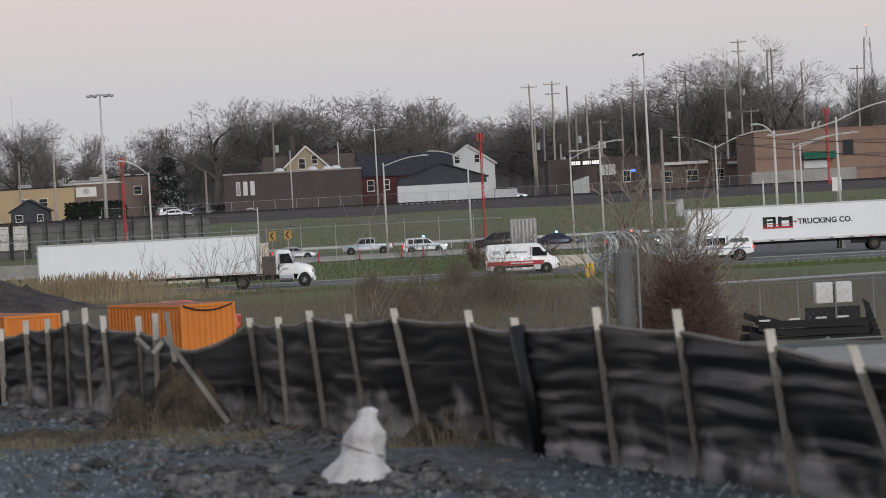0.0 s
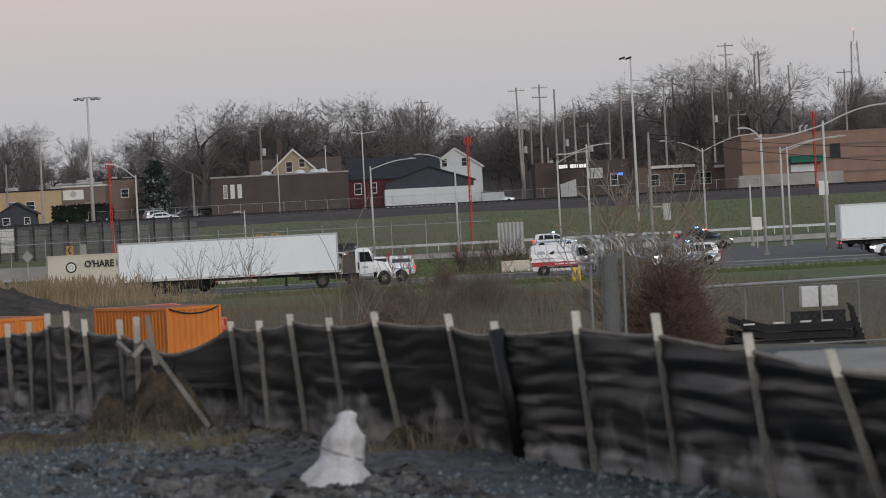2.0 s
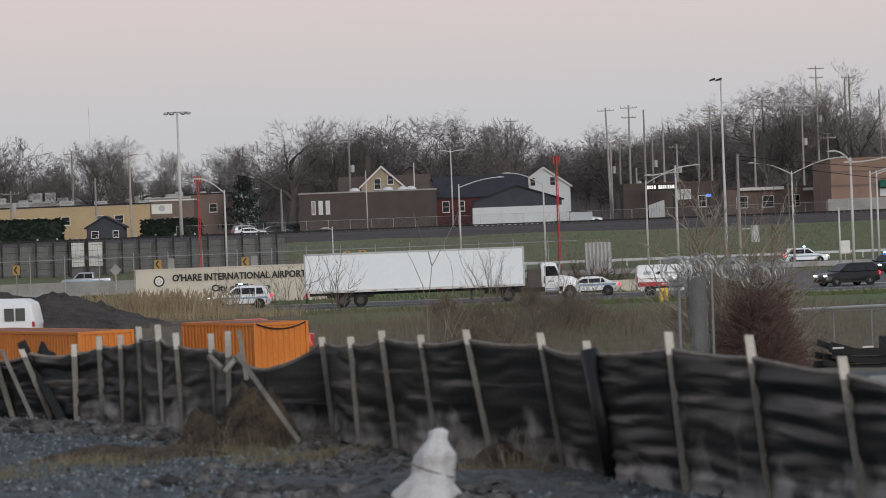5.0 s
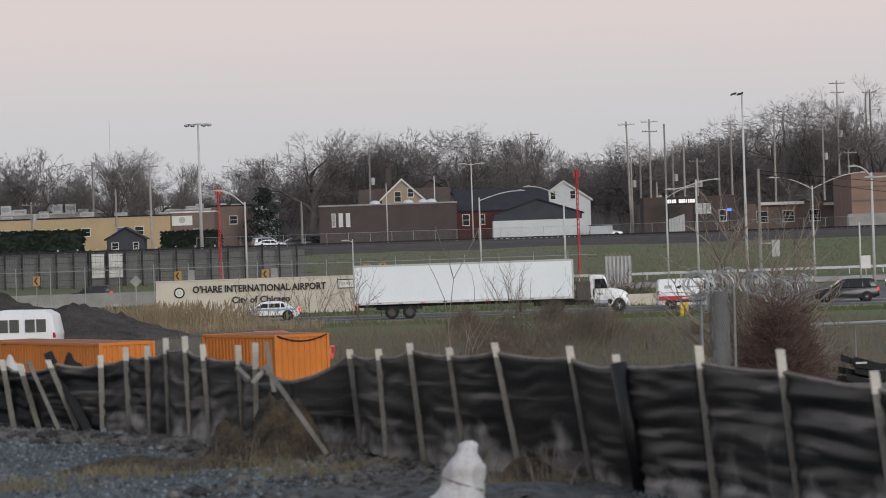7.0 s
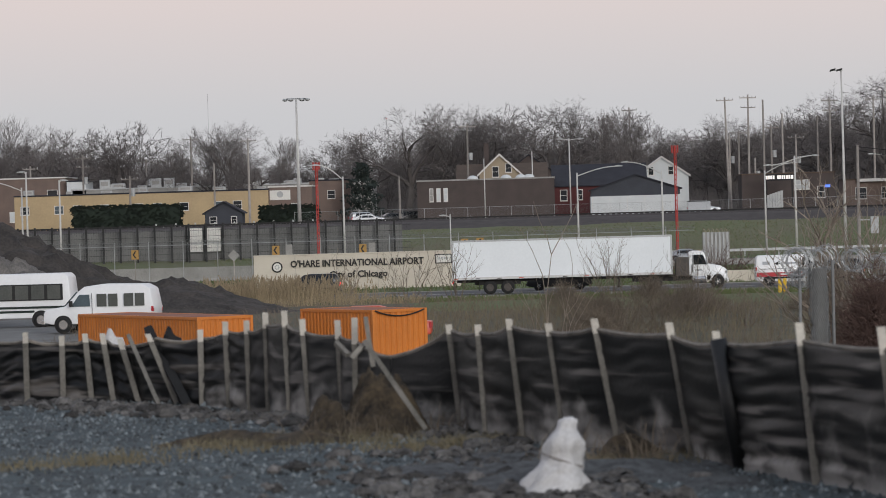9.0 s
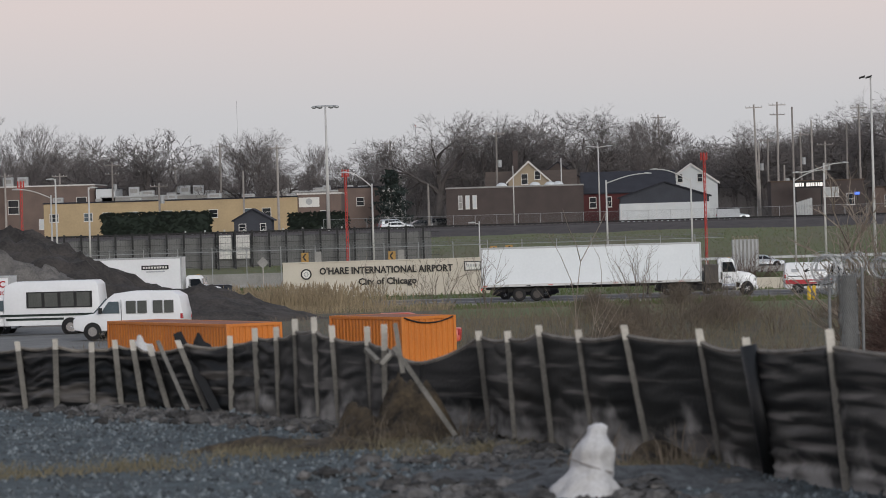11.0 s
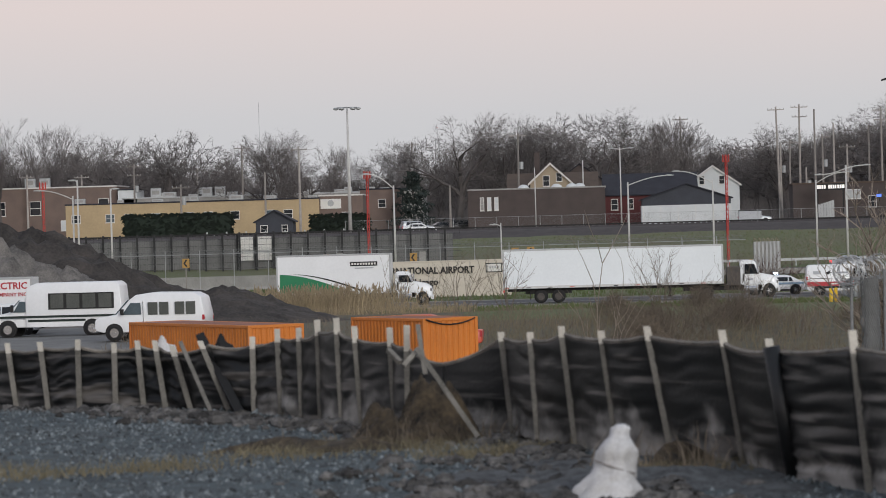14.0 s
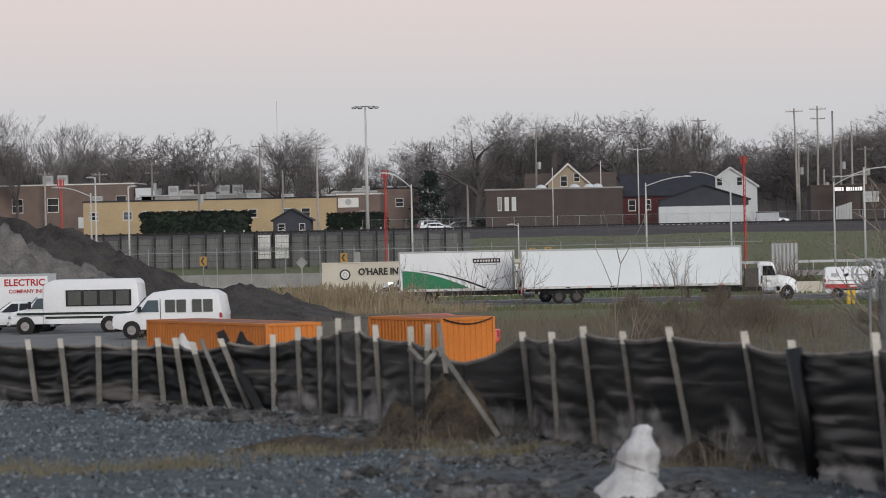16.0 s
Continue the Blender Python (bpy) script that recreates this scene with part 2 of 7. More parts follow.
# ---- mesh kit ----
class Kit:
    """Collects plain solids into one mesh."""

    def __init__(self):
        self.v, self.f, self.k, self.cur = [], [], [], 0

    def add(self, vs, fs):
        o = len(self.v)
        self.v += [tuple(p) for p in vs]
        self.f += [tuple(o + i for i in q) for q in fs]
        self.k += [self.cur] * len(fs)
        return self

    def box(self, x0, x1, y0, y1, z0, z1):
        vs = [(x, y, z) for z in (z0, z1) for x, y in ((x0, y0), (x1, y0), (x1, y1), (x0, y1))]
        return self.add(vs, [(3, 2, 1, 0), (4, 5, 6, 7), (0, 1, 5, 4), (1, 2, 6, 5), (2, 3, 7, 6), (3, 0, 4, 7)])

    def tube(self, p, q, r0, r1=None, n=8, caps=True):
        p, q = Vector(p), Vector(q)
        r1 = r0 if r1 is None else r1
        d = (q - p).normalized()
        a = d.orthogonal().normalized()
        b = d.cross(a)
        vs = [c + (a * math.cos(i * math.tau / n) + b * math.sin(i * math.tau / n)) * r for c, r in ((p, r0), (q, r1)) for i in range(n)]
        fs = [(i, (i + 1) % n, n + (i + 1) % n, n + i) for i in range(n)]
        if caps:
            fs += [tuple(range(n - 1, -1, -1)), tuple(range(n, 2 * n))]
        return self.add(vs, fs)

    def side(self, profile, y0, y1, tuck=()):
        """A side outline of (x, z) given width; tuck: how far each corner is drawn in at both flanks."""
        n = len(profile)
        tk = list(tuck) + [0] * (n - len(tuck))
        vs = [(x, y0 + t, z) for (x, z), t in zip(profile, tk)] + [(x, y1 - t, z) for (x, z), t in zip(profile, tk)]
        fs = [tuple(range(n)), tuple(range(2 * n - 1, n - 1, -1))]
        fs += [((i + 1) % n, i, n + i, n + (i + 1) % n) for i in range(n)]
        return self.add(vs, fs)

    def path(self, pts, r, n=5):
        """One bent bar through the points."""
        pts = [Vector(p) for p in pts]
        vs, fs = [], []
        for i, p in enumerate(pts):
            d = (pts[min(i + 1, len(pts) - 1)] - pts[max(i - 1, 0)]).normalized()
            a = d.cross(Vector((0.13, 0.21, 0.97))).normalized()
            b = d.cross(a)
            vs += [p + (a * math.cos(j * math.tau / n) + b * math.sin(j * math.tau / n)) * r for j in range(n)]
        for i in range(len(pts) - 1):
            fs += [(i * n + j, i * n + (j + 1) % n, (i + 1) * n + (j + 1) % n, (i + 1) * n + j) for j in range(n)]
        fs += [tuple(range(n - 1, -1, -1)), tuple(range((len(pts) - 1) * n, len(pts) * n))]
        return self.add(vs, fs)

    def ball(self, c, rx, ry, rz, n=10, m=6):
        vs, fs = [], []
        for j in range(m + 1):
            a = math.pi * j / m
            for i in range(n):
                b = math.tau * i / n
                vs.append((c[0] + rx * math.sin(a) * math.cos(b), c[1] + ry * math.sin(a) * math.sin(b), c[2] + rz * math.cos(a)))
        for j in range(m):
            for i in range(n):
                fs.append((j * n + i, (j + 1) * n + i, (j + 1) * n + (i + 1) % n, j * n + (i + 1) % n))
        return self.add(vs, fs)

    def mesh(self, name, mats):
        me = bpy.data.meshes.new(name)
        me.from_pydata(self.v, [], self.f)
        for m in mats if isinstance(mats, (list, tuple)) else [mats]:
            me.materials.append(m)
        if any(self.k):
            me.polygons.foreach_set("material_index", self.k)
        me.validate()
        me.update()
        b = bmesh.new()
        b.from_mesh(me)
        if len(b.faces) < 60000:
            bmesh.ops.recalc_face_normals(b, faces=b.faces)
        b.to_mesh(me)
        b.free()
        return me


def part(name, kit, m, parent=None, label="", bevel=0.0, smooth=False):
    ob = new(name, kit.mesh(name, m))
    if parent:
        ob.parent = parent
    if label:
        tagged(ob, label)
    if smooth:
        ob.data.polygons.foreach_set("use_smooth", [True] * len(ob.data.polygons))
    if bevel:
        bv = ob.modifiers.new("edge", "BEVEL")
        bv.width, bv.segments, bv.limit_method = bevel, 2, "ANGLE"
    return ob


def thing(name, label, category, m=None, group="", kind=""):
    ob = tagged(new(name), label, category, group, kind)
    ob.matrix_world = m or Matrix()
    return ob


def words(text, size, depth, m, parent, mx, name="lettering", label=""):
    cu = bpy.data.curves.new(name, "FONT")
    cu.body, cu.size, cu.extrude, cu.resolution_u = text, size, depth, 2
    cu.align_x = "CENTER"
    cu.offset = 0.026 * size
    src = bpy.data.objects.new(name, cu)
    me = bpy.data.meshes.new_from_object(src)
    bpy.data.objects.remove(src)
    me.materials.clear()
    me.materials.append(m)
    ob = new(name, me)
    ob.parent, ob.matrix_local = parent, mx
    if label:
        tagged(ob, label)
    return ob


def hill(x, y, s=0.1, o=0.0):
    return noise.noise(Vector((x * s, y * s, o)))


# ---- ground ----
PROFILE = ((-60, 3.75), (40, 3.68), (48, 3.2), (66, 1.3), (85, 0.45), (112, -0.2), (128, -0.65), (152, -0.75), (172, -0.2), (184, 0.05), (225, 0.05),
           (248, -0.45), (300, -0.5), (380, -0.7), (426, -0.6), (434, -0.3), (468, 4.7), (470, 4.75), (491, 4.75), (497, 4.4), (520, 4.6), (900, 6.0), (4800, 8.0))


def ground_z(x, y):
    for (a, za), (b, zb) in zip(PROFILE, PROFILE[1:]):
        if y <= b:
            k = max(0.0, (y - a) / (b - a))
            z = za + (zb - za) * k
            break
    if 30 < y < 240:
        z += 0.10 * hill(x, y, 0.35)
    elif y <= 30:
        z += 0.03 * hill(x, y, 1.3)
    elif 434 < y < 468:
        z += 0.18 * hill(x, y, 0.15)
    return z


def build_ground():
    ys = list(np.arange(-60, 10, 5.0)) + list(np.arange(10, 42, 0.5)) + list(np.arange(42, 120, 1.5)) + list(np.arange(120, 300, 4.0)) + \
        list(np.arange(300, 426, 8.0)) + list(np.arange(426, 500, 2.0)) + [520, 560, 640, 760, 900, 1400, 2500, 4800]
    xs = [-2600, -1200, -600, -320, -200] + list(np.arange(-140, -8, 6.0)) + list(np.arange(-8, 8, 0.5)) + list(np.arange(8, 140, 6.0)) + [150, 210, 330, 600, 1200, 2600]
    k = Kit()
    vs = [(x, y, ground_z(x, y)) for y in ys for x in xs]
    w = len(xs)
    k.v = [tuple(map(float, v)) for v in vs]
    for j in range(len(ys) - 1):
        for i in range(w - 1):
            k.f.append((j * w + i, j * w + i + 1, (j + 1) * w + i + 1, (j + 1) * w + i))
            x, y = (xs[i] + xs[i + 1]) / 2, (ys[j] + ys[j + 1]) / 2
            if y < 39:
                s = 0
            elif y < 170:
                s = 1
            elif y < 228:
                s = 2 if x < -20 and y > 176 else 3 if y > 205 and x > -8 else 1
            elif y < 246:
                s = 1 if x < -14 and y < 238 else 3
            elif y < 434:
                s = 3
            elif y < 462:
                s = 4
            elif y < 492:
                s = 5
            else:
                s = 6
            k.k.append(s)
    ob = part("ground", k, [GRAVEL, WEEDS, YARD, GRASS, SLOPE, BALLAST, TOWN], smooth=True)
    tagged(ob, "ground of gravel, weedy soil, grass and rail ballast", "ground", kind="structure")


build_ground()


def strip(name, label, x0, x1, y0, y1, z, m, thick=0.12):
    k = Kit().box(x0, x1, y0, y1, z - thick, z)
    return tagged(part(name, k, m), label, name.split("_")[0], kind="structure")


strip("road_near", "grey two-lane asphalt road with grass verges", -260, 260, 259.5, 279.5, -0.40, ASPHALT)
strip("road_far", "grey asphalt road below the rail embankment", -260, 260, 388, 424, -0.50, ASPHALT)
strip("kerb_near", "pale concrete kerb along the asphalt road", -260, 260, 259.1, 259.5, -0.34, CONC, 0.3)
strip("kerb_far", "pale concrete kerb behind the asphalt road", -260, 260, 279.5, 279.9, -0.34, CONC, 0.3)
strip("kerb_median", "pale concrete kerb of the far road", -260, 260, 387.4, 388, -0.42, CONC, 0.3)
strip("road_slip", "grey asphalt slip road beside the verge", 30, 260, 283, 350, -0.42, ASPHALT)
strip("lane_line", "worn white lane line on asphalt", -260, 260, 269.3, 269.5, -0.39, PAINT_LINE, 0.008)

# ---- railway on its embankment ----
for y in (477.0, 478.45, 483.0, 484.45):
    k = Kit().box(-300, 300, y - 0.04, y + 0.04, 5.06, 5.22)
    tagged(part("rail", k, CHASSIS), "dark steel rail on the ballast bank", "rail", "railway rails", "structure")
k = Kit()
for i in range(800):
    for y in (477.7, 483.7):
        k.box(-299.4 + i * 0.75, -299.15 + i * 0.75, y - 1.3, y + 1.3, 4.9, 5.08)
tagged(part("sleepers", k, CHASSIS), "dark timber sleepers under the rails", "sleepers", kind="stuff")
k = Kit().side([(474, 4.6), (488, 4.6), (486.4, 4.98), (475.4, 4.98)], -300, 300)
for v in range(len(k.v)):
    k.v[v] = (k.v[v][1], k.v[v][0], k.v[v][2])
tagged(part("ballast_bed", k, BALLAST), "dark brown stone ballast bed of the railway", "ballast", kind="structure")


# ---- the silt fence in front ----
# x, y, foot height, top height, lean to the side at the top, how far the fabric top hangs below the stake's end
STAKES = ((-10.2, 43.5, 3.7, 4.4, 0.0, 0.1), (-9.3, 42.3, 3.7, 4.4, 0.0, 0.1), (-8.3, 41.0, 3.7, 4.40, 0.0, 0.08), (-7.4, 39.9, 3.7, 4.40, -0.04, 0.10), (-6.75, 38.9, 3.7, 4.40, -0.05, 0.08), (-6.15, 38.0, 3.68, 4.38, -0.09, 0.08),
          (-5.72, 37.4, 3.68, 4.40, -0.08, 0.07), (-5.33, 36.9, 3.68, 4.43, 0.0, 0.08), (-4.93, 36.7, 3.68, 4.39, 0.0, 0.07), (-4.62, 36.6, 3.68, 4.41, -0.06, 0.06), (-4.38, 36.5, 3.68, 4.41, -0.11, 0.08), (-4.08, 36.2, 3.68, 4.36, -0.20, 0.08),
          (-3.62, 35.6, 3.68, 4.42, -0.31, 0.05), (-3.37, 35.2, 3.68, 4.46, 0.0, 0.09), (-3.07, 34.8, 3.68, 4.54, -0.02, 0.10), (-2.83, 34.3, 3.68, 4.56, -0.01, 0.10),
          (-2.62, 33.9, 3.68, 4.64, -0.01, 0.12), (-2.37, 33.2, 3.68, 4.67, -0.03, 0.12), (-2.16, 32.8, 3.68, 4.60, -0.05, 0.12), (-1.82, 32.1, 3.68, 4.60, -0.03, 0.14), (-1.68, 31.6, 3.68, 4.63, 0.01, 0.20),
          (-1.34, 31.0, 3.66, 4.46, 0.02, 0.16), (-0.72, 30.2, 3.68, 4.59, -0.09, 0.05), (-0.50, 29.3, 3.68, 4.61, -0.05, 0.06), (-0.19, 28.6, 3.68, 4.67, -0.10, 0.06),
          (0.14, 27.8, 3.68, 4.65, -0.12, 0.07), (0.54, 27.0, 3.70, 4.70, -0.18, 0.08), (1.03, 25.9, 3.68, 4.69, -0.15, 0.09), (1.30, 25.0, 3.66, 4.65, -0.13, 0.09),
          (1.73, 23.5, 3.66, 4.74, -0.09, 0.12), (2.14, 22.0, 3.66, 4.75, -0.11, 0.14), (2.54, 20.5, 3.66, 4.66, -0.12, 0.10), (3.02, 19.3, 3.66, 4.60, -0.30, 0.12), (3.5, 18.0, 3.66, 4.58, -0.05, 0.1))


def fabric_material(level):
    """Black woven fabric, splashed with pale mud in blotches up to about the given level, with painted fold highlights.
    """
    m = FABRIC.copy()
    m.name = "silt_fabric_dusty"
    n, l = m.node_tree.nodes, m.node_tree.links
    p = n["Principled BSDF"]
    src = p.inputs["Base Color"].links[0].from_socket
    tc = n.new("ShaderNodeTexCoord")
    sp = n.new("ShaderNodeSeparateXYZ")
    l.new(tc.outputs["Object"], sp.inputs[0])
    no = n.new("ShaderNodeTexNoise")
    no.inputs["Scale"].default_value, no.inputs["Detail"].default_value = 1.9, 4
    l.new(tc.outputs["Object"], no.inputs["Vector"])
    a = n.new("ShaderNodeMath")
    a.operation = "MULTIPLY_ADD"
    a.inputs[1].default_value, a.inputs[2].default_value = 1.5, level
    l.new(no.outputs[0], a.inputs[0])
    mr = n.new("ShaderNodeMapRange")
    mr.interpolation_type = "SMOOTHSTEP"
    mr.inputs[1].default_value, mr.inputs[2].default_value = -0.20, 0.16
    d = n.new("ShaderNodeMath")
    d.operation = "SUBTRACT"
    l.new(a.outputs[0], d.inputs[0])
    l.new(sp.outputs[2], d.inputs[1])
    l.new(d.outputs[0], mr.inputs[0])
    mx = n.new("ShaderNodeMix")
    mx.data_type = "RGBA"
    l.new(mr.outputs[0], mx.inputs[0])
    l.new(src, mx.inputs[6])
    mx.inputs[7].default_value = (0.29, 0.278, 0.262, 1)
    # pale level streaks: fold highlights painted into the colour, along with dust
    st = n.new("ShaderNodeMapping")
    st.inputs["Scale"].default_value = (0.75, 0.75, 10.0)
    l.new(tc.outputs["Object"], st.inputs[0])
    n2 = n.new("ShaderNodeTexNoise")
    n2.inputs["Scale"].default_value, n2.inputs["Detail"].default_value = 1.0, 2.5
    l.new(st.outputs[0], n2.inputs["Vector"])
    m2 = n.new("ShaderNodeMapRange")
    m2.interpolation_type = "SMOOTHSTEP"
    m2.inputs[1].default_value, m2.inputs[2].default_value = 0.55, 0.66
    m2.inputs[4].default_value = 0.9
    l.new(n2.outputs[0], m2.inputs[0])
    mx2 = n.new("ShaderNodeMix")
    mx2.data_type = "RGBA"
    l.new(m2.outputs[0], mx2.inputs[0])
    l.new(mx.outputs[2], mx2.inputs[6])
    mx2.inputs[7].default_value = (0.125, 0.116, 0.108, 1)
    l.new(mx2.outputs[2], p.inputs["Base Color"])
    p.inputs["Specular IOR Level"].default_value = 0.3
    return m


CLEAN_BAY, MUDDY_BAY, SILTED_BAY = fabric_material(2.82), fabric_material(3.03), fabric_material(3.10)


def silt_fence():
    fence = thing("silt_fence", "sagging black fabric silt fence on leaning wooden stakes along gravel", "fence")
    n = len(STAKES)
    for i, (x, y, z0, z1, lean, drop) in enumerate(STAKES):
        if i == 21:
            continue
        w = 0.027
        k = Kit()
        cut = (z1 - drop - z0 + 0.03) / (z1 - z0 + 0.06)
        # the stake is paler above the fabric's top
        for a, b, which in ((0.0, cut, 0), (cut, 1.0, 1)):
            vs = []
            for u in (a, b):
                cx, z = x + lean * u, z0 - 0.06 + (z1 - z0 + 0.06) * u
                vs += [(cx - w, y - 0.052, z), (cx + w, y - 0.052, z), (cx + w, y - 0.018, z), (cx - w, y - 0.018, z)]
            k.cur = which
            k.add(vs, [(3, 2, 1, 0), (4, 5, 6, 7), (0, 1, 5, 4), (1, 2, 6, 5), (2, 3, 7, 6), (3, 0, 4, 7)])
        part("stake", k, [STAKE, PALEWOOD], fence)
    # fabric, one bay between two stakes at a time
    for i in range(n - 1):
        x0, y0, a0, b0, l0, d0 = STAKES[i]
        x1, y1, a1, b1, l1, d1 = STAKES[i + 1]
        k = Kit()
        nu, nv = 16, 30
        span = math.hypot(x1 - x0, y1 - y0)
        nx, ny = (y1 - y0) / span, -(x1 - x0) / span
        if ny > 0:
            nx, ny = -nx, -ny
        for j in range(nv + 1):
            v = j / nv
            for q in range(nu + 1):
                u = q / nu
                bow = 4 * u * (1 - u)
                zt = (b0 - d0) * (1 - u) + (b1 - d1) * u - bow * (0.02 + 0.04 * abs(hill(i, 3.3, 1.7)))
                zb = a0 * (1 - u) + a1 * u - 0.05
                z = zb + (zt - zb) * v
                cx = x0 + (x1 - x0) * u + (l0 * (1 - u) + l1 * u) * (z - a0) / 0.95
                cy = y0 + (y1 - y0) * u
                s = i + u
                calm = (1.25 if i >= 28 or 5 <= i <= 14 else 0.35)
                fold = calm * (0.075 * abs(hill(s * 0.35, z * 8.5 + 0.7 * hill(s, 1.0, 2.0), 1.0, 2.0)) + 0.022 * hill(s * 1.7, z * 17, 1.0, 5.0)) * (0.25 + bow)
                belly = bow * (0.05 * hill(i, 9.1, 1.3) - 0.06 * (1 - v)) + 0.10 * max(0.0, 0.28 - v) * hill(s, 2.2, 1.6)
                off = fold + belly
                k.v.append((cx + nx * off * -1, cy + ny * off * -1, z))
        for j in range(nv):
            for q in range(nu):
                o = j * (nu + 1) + q
                k.f.append((o, o + 1, o + nu + 2, o + nu + 1))
                k.k.append(0)
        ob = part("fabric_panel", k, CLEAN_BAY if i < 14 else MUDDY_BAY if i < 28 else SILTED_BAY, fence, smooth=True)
        hem = Kit().path([k.v[nv * (nu + 1) + q] for q in range(nu + 1)], 0.017)
        part("hem", hem, HEM, fence)
        so = ob.modifiers.new("thick", "SOLIDIFY")
        so.thickness = 0.006
    # fallen stakes that lean on the fence
    for p, q in (((-0.99, 29.20, 3.77), (-1.49, 29.60, 4.49)), ((-1.73, 29.70, 4.48), (-1.63, 29.60, 4.38)), ((-1.60, 29.60, 4.35), (-1.49, 29.65, 4.47)), ((-1.56, 31.30, 4.64), (-1.50, 31.20, 4.21)), ((-3.80, 35.3, 3.70), (-4.16, 35.9, 4.40))):
        k = Kit().tube(p, q, 0.028, n=4)
        part("loose_stake", k, STAKE, fence, "weathered stake fallen aslant")
    part("dark_plank", Kit().tube((-3.50, 35.2, 3.68), (-3.96, 35.9, 4.46), 0.06, n=4), STEELD, fence, "blackened plank fallen aslant")
    # a rolled fabric end, hanging black
    k = Kit()
    k.tube((1.18, 24.84, 4.60), (1.33, 24.84, 3.66), 0.060, 0.068, 12)
    part("fabric_roll", k, FABRIC, fence, "black rolled end of the fabric", smooth=True)


silt_fence()


def earth_heap(name, label, cx, cy, rx, ry, h, base, m, seed, stuff="heap", n=40, rough=0.25, cut=3.0, steep=None):
    k = Kit()
    for j in range(n + 1):
        for i in range(n + 1):
            u, v = i / n * 2 - 1, j / n * 2 - 1
            r = math.hypot(u, v)
            z = h * (max(0.0, 1 - r) ** 1.2 if steep is None else max(0.0, 1 - r ** steep)) * (1 + rough * hill(u * 3 + seed, v * 3, 1.0) + 0.16 * hill(u * 9, v * 9 + seed, 1.3) + 0.16 * hill(u * 24, v * 24 + seed, 1.0)) + (0.045 * h * hill(u * 15, v * 15 + seed, 1.0) if r < 0.9 else 0.0)
            k.v.append((cx + u * rx, cy + v * ry, base - 0.15 + min(z, cut * h)))
    for j in range(n):
        for i in range(n):
            o = j * (n + 1) + i
            k.f.append((o, o + 1, o + n + 2, o + n + 1))
            k.k.append(0)
    return tagged(part(name, k, m, smooth=True), label, stuff)


earth_heap("soil_mound", "slumped brown soil and dead weeds against the fence", -1.52, 30.25, 0.72, 0.6, 0.56, 3.70, HEAP, 2.2, rough=0.7, steep=1.5, n=64)
tagged(earth_heap("soil_patch", "dark stony soil strewn with broken stone", 0.2, 25.2, 1.7, 3.0, 0.10, 3.80, DARKSOIL, 9.1, rough=0.8, steep=2.5, n=70), kind="structure")
earth_heap("soil_mound", "low weedy ridge of brown soil spreading over gravel", -2.35, 29.3, 1.25, 0.8, 0.20, 3.72, HEAP, 7.7, rough=0.7, steep=1.5)
earth_heap("soil_mound", "low ridge of dark soil at the fence's foot", 0.50, 26.2, 0.7, 0.4, 0.26, 3.68, HEAP, 5.2, rough=0.7, steep=1.4)
earth_heap("dirt_mound", "large mound of dark stripped topsoil and gravel", -40.0, 228, 20, 13, 8.2, 0.0, SOIL, 1.1, "mound", 70)
earth_heap("gravel_mound", "grey gravel heap beside the dark topsoil mound", -37.5, 219.5, 11.5, 10, 5.3, 0.0, PILEG, 3.4, "mound", 80, steep=1.3)
earth_heap("dirt_mound", "low mound of dark topsoil beside dry reeds", -22.5, 214, 9, 7, 2.5, 0.0, SOIL, 4.7, "mound", 50)


def sack():
    k = Kit()
    n, m = 28, 26
    for j in range(m + 1):
        v = j / m
        r = float(np.interp(v, (0, 0.06, 0.2, 0.34, 0.48, 0.56, 0.68, 0.78, 0.86, 0.93, 0.98, 1.0), (0.215, 0.225, 0.20, 0.155, 0.118, 0.112, 0.108, 0.085, 0.056, 0.054, 0.05, 0.02)))
        for i in range(n):
            a = math.tau * i / n
            rr = r * (1 + 0.30 * hill(math.cos(a) * 1.6, v * 5 + math.sin(a) * 1.6, 1.0, 3.0) + 0.14 * hill(math.cos(a) * 4, v * 13 + math.sin(a) * 4, 1.0, 6.0) + 0.07 * math.sin(a * 6 + 3 * v) * (0.4 + v))
            k.v.append((0.12 * v - 0.03 + rr * math.cos(a) * 1.1, rr * math.sin(a), v * 0.54))
    for j in range(m):
        for i in range(n):
            k.f.append((j * n + i, j * n + (i + 1) % n, (j + 1) * n + (i + 1) % n, (j + 1) * n + i))
            k.k.append(0)
    k.f.append(tuple(m * n + i for i in range(n)))
    k.k.append(0)
    t = thing("sandbag", "slumped white woven sandbag standing on the gravel", "sandbag", pose(0.04, 23.3, 3.64))
    part("sack_body", k, SACK, t, smooth=True)
    k = Kit()
    k.path([(0.03 + 0.135 * math.cos(math.tau * i / 16), 0.125 * math.sin(math.tau * i / 16), 0.27 - 0.05 * math.cos(math.tau * i / 16)) for i in range(17)], 0.006)
    part("tie_cord", k, WOODP, t, "dark cord tied round the sack")


sack()


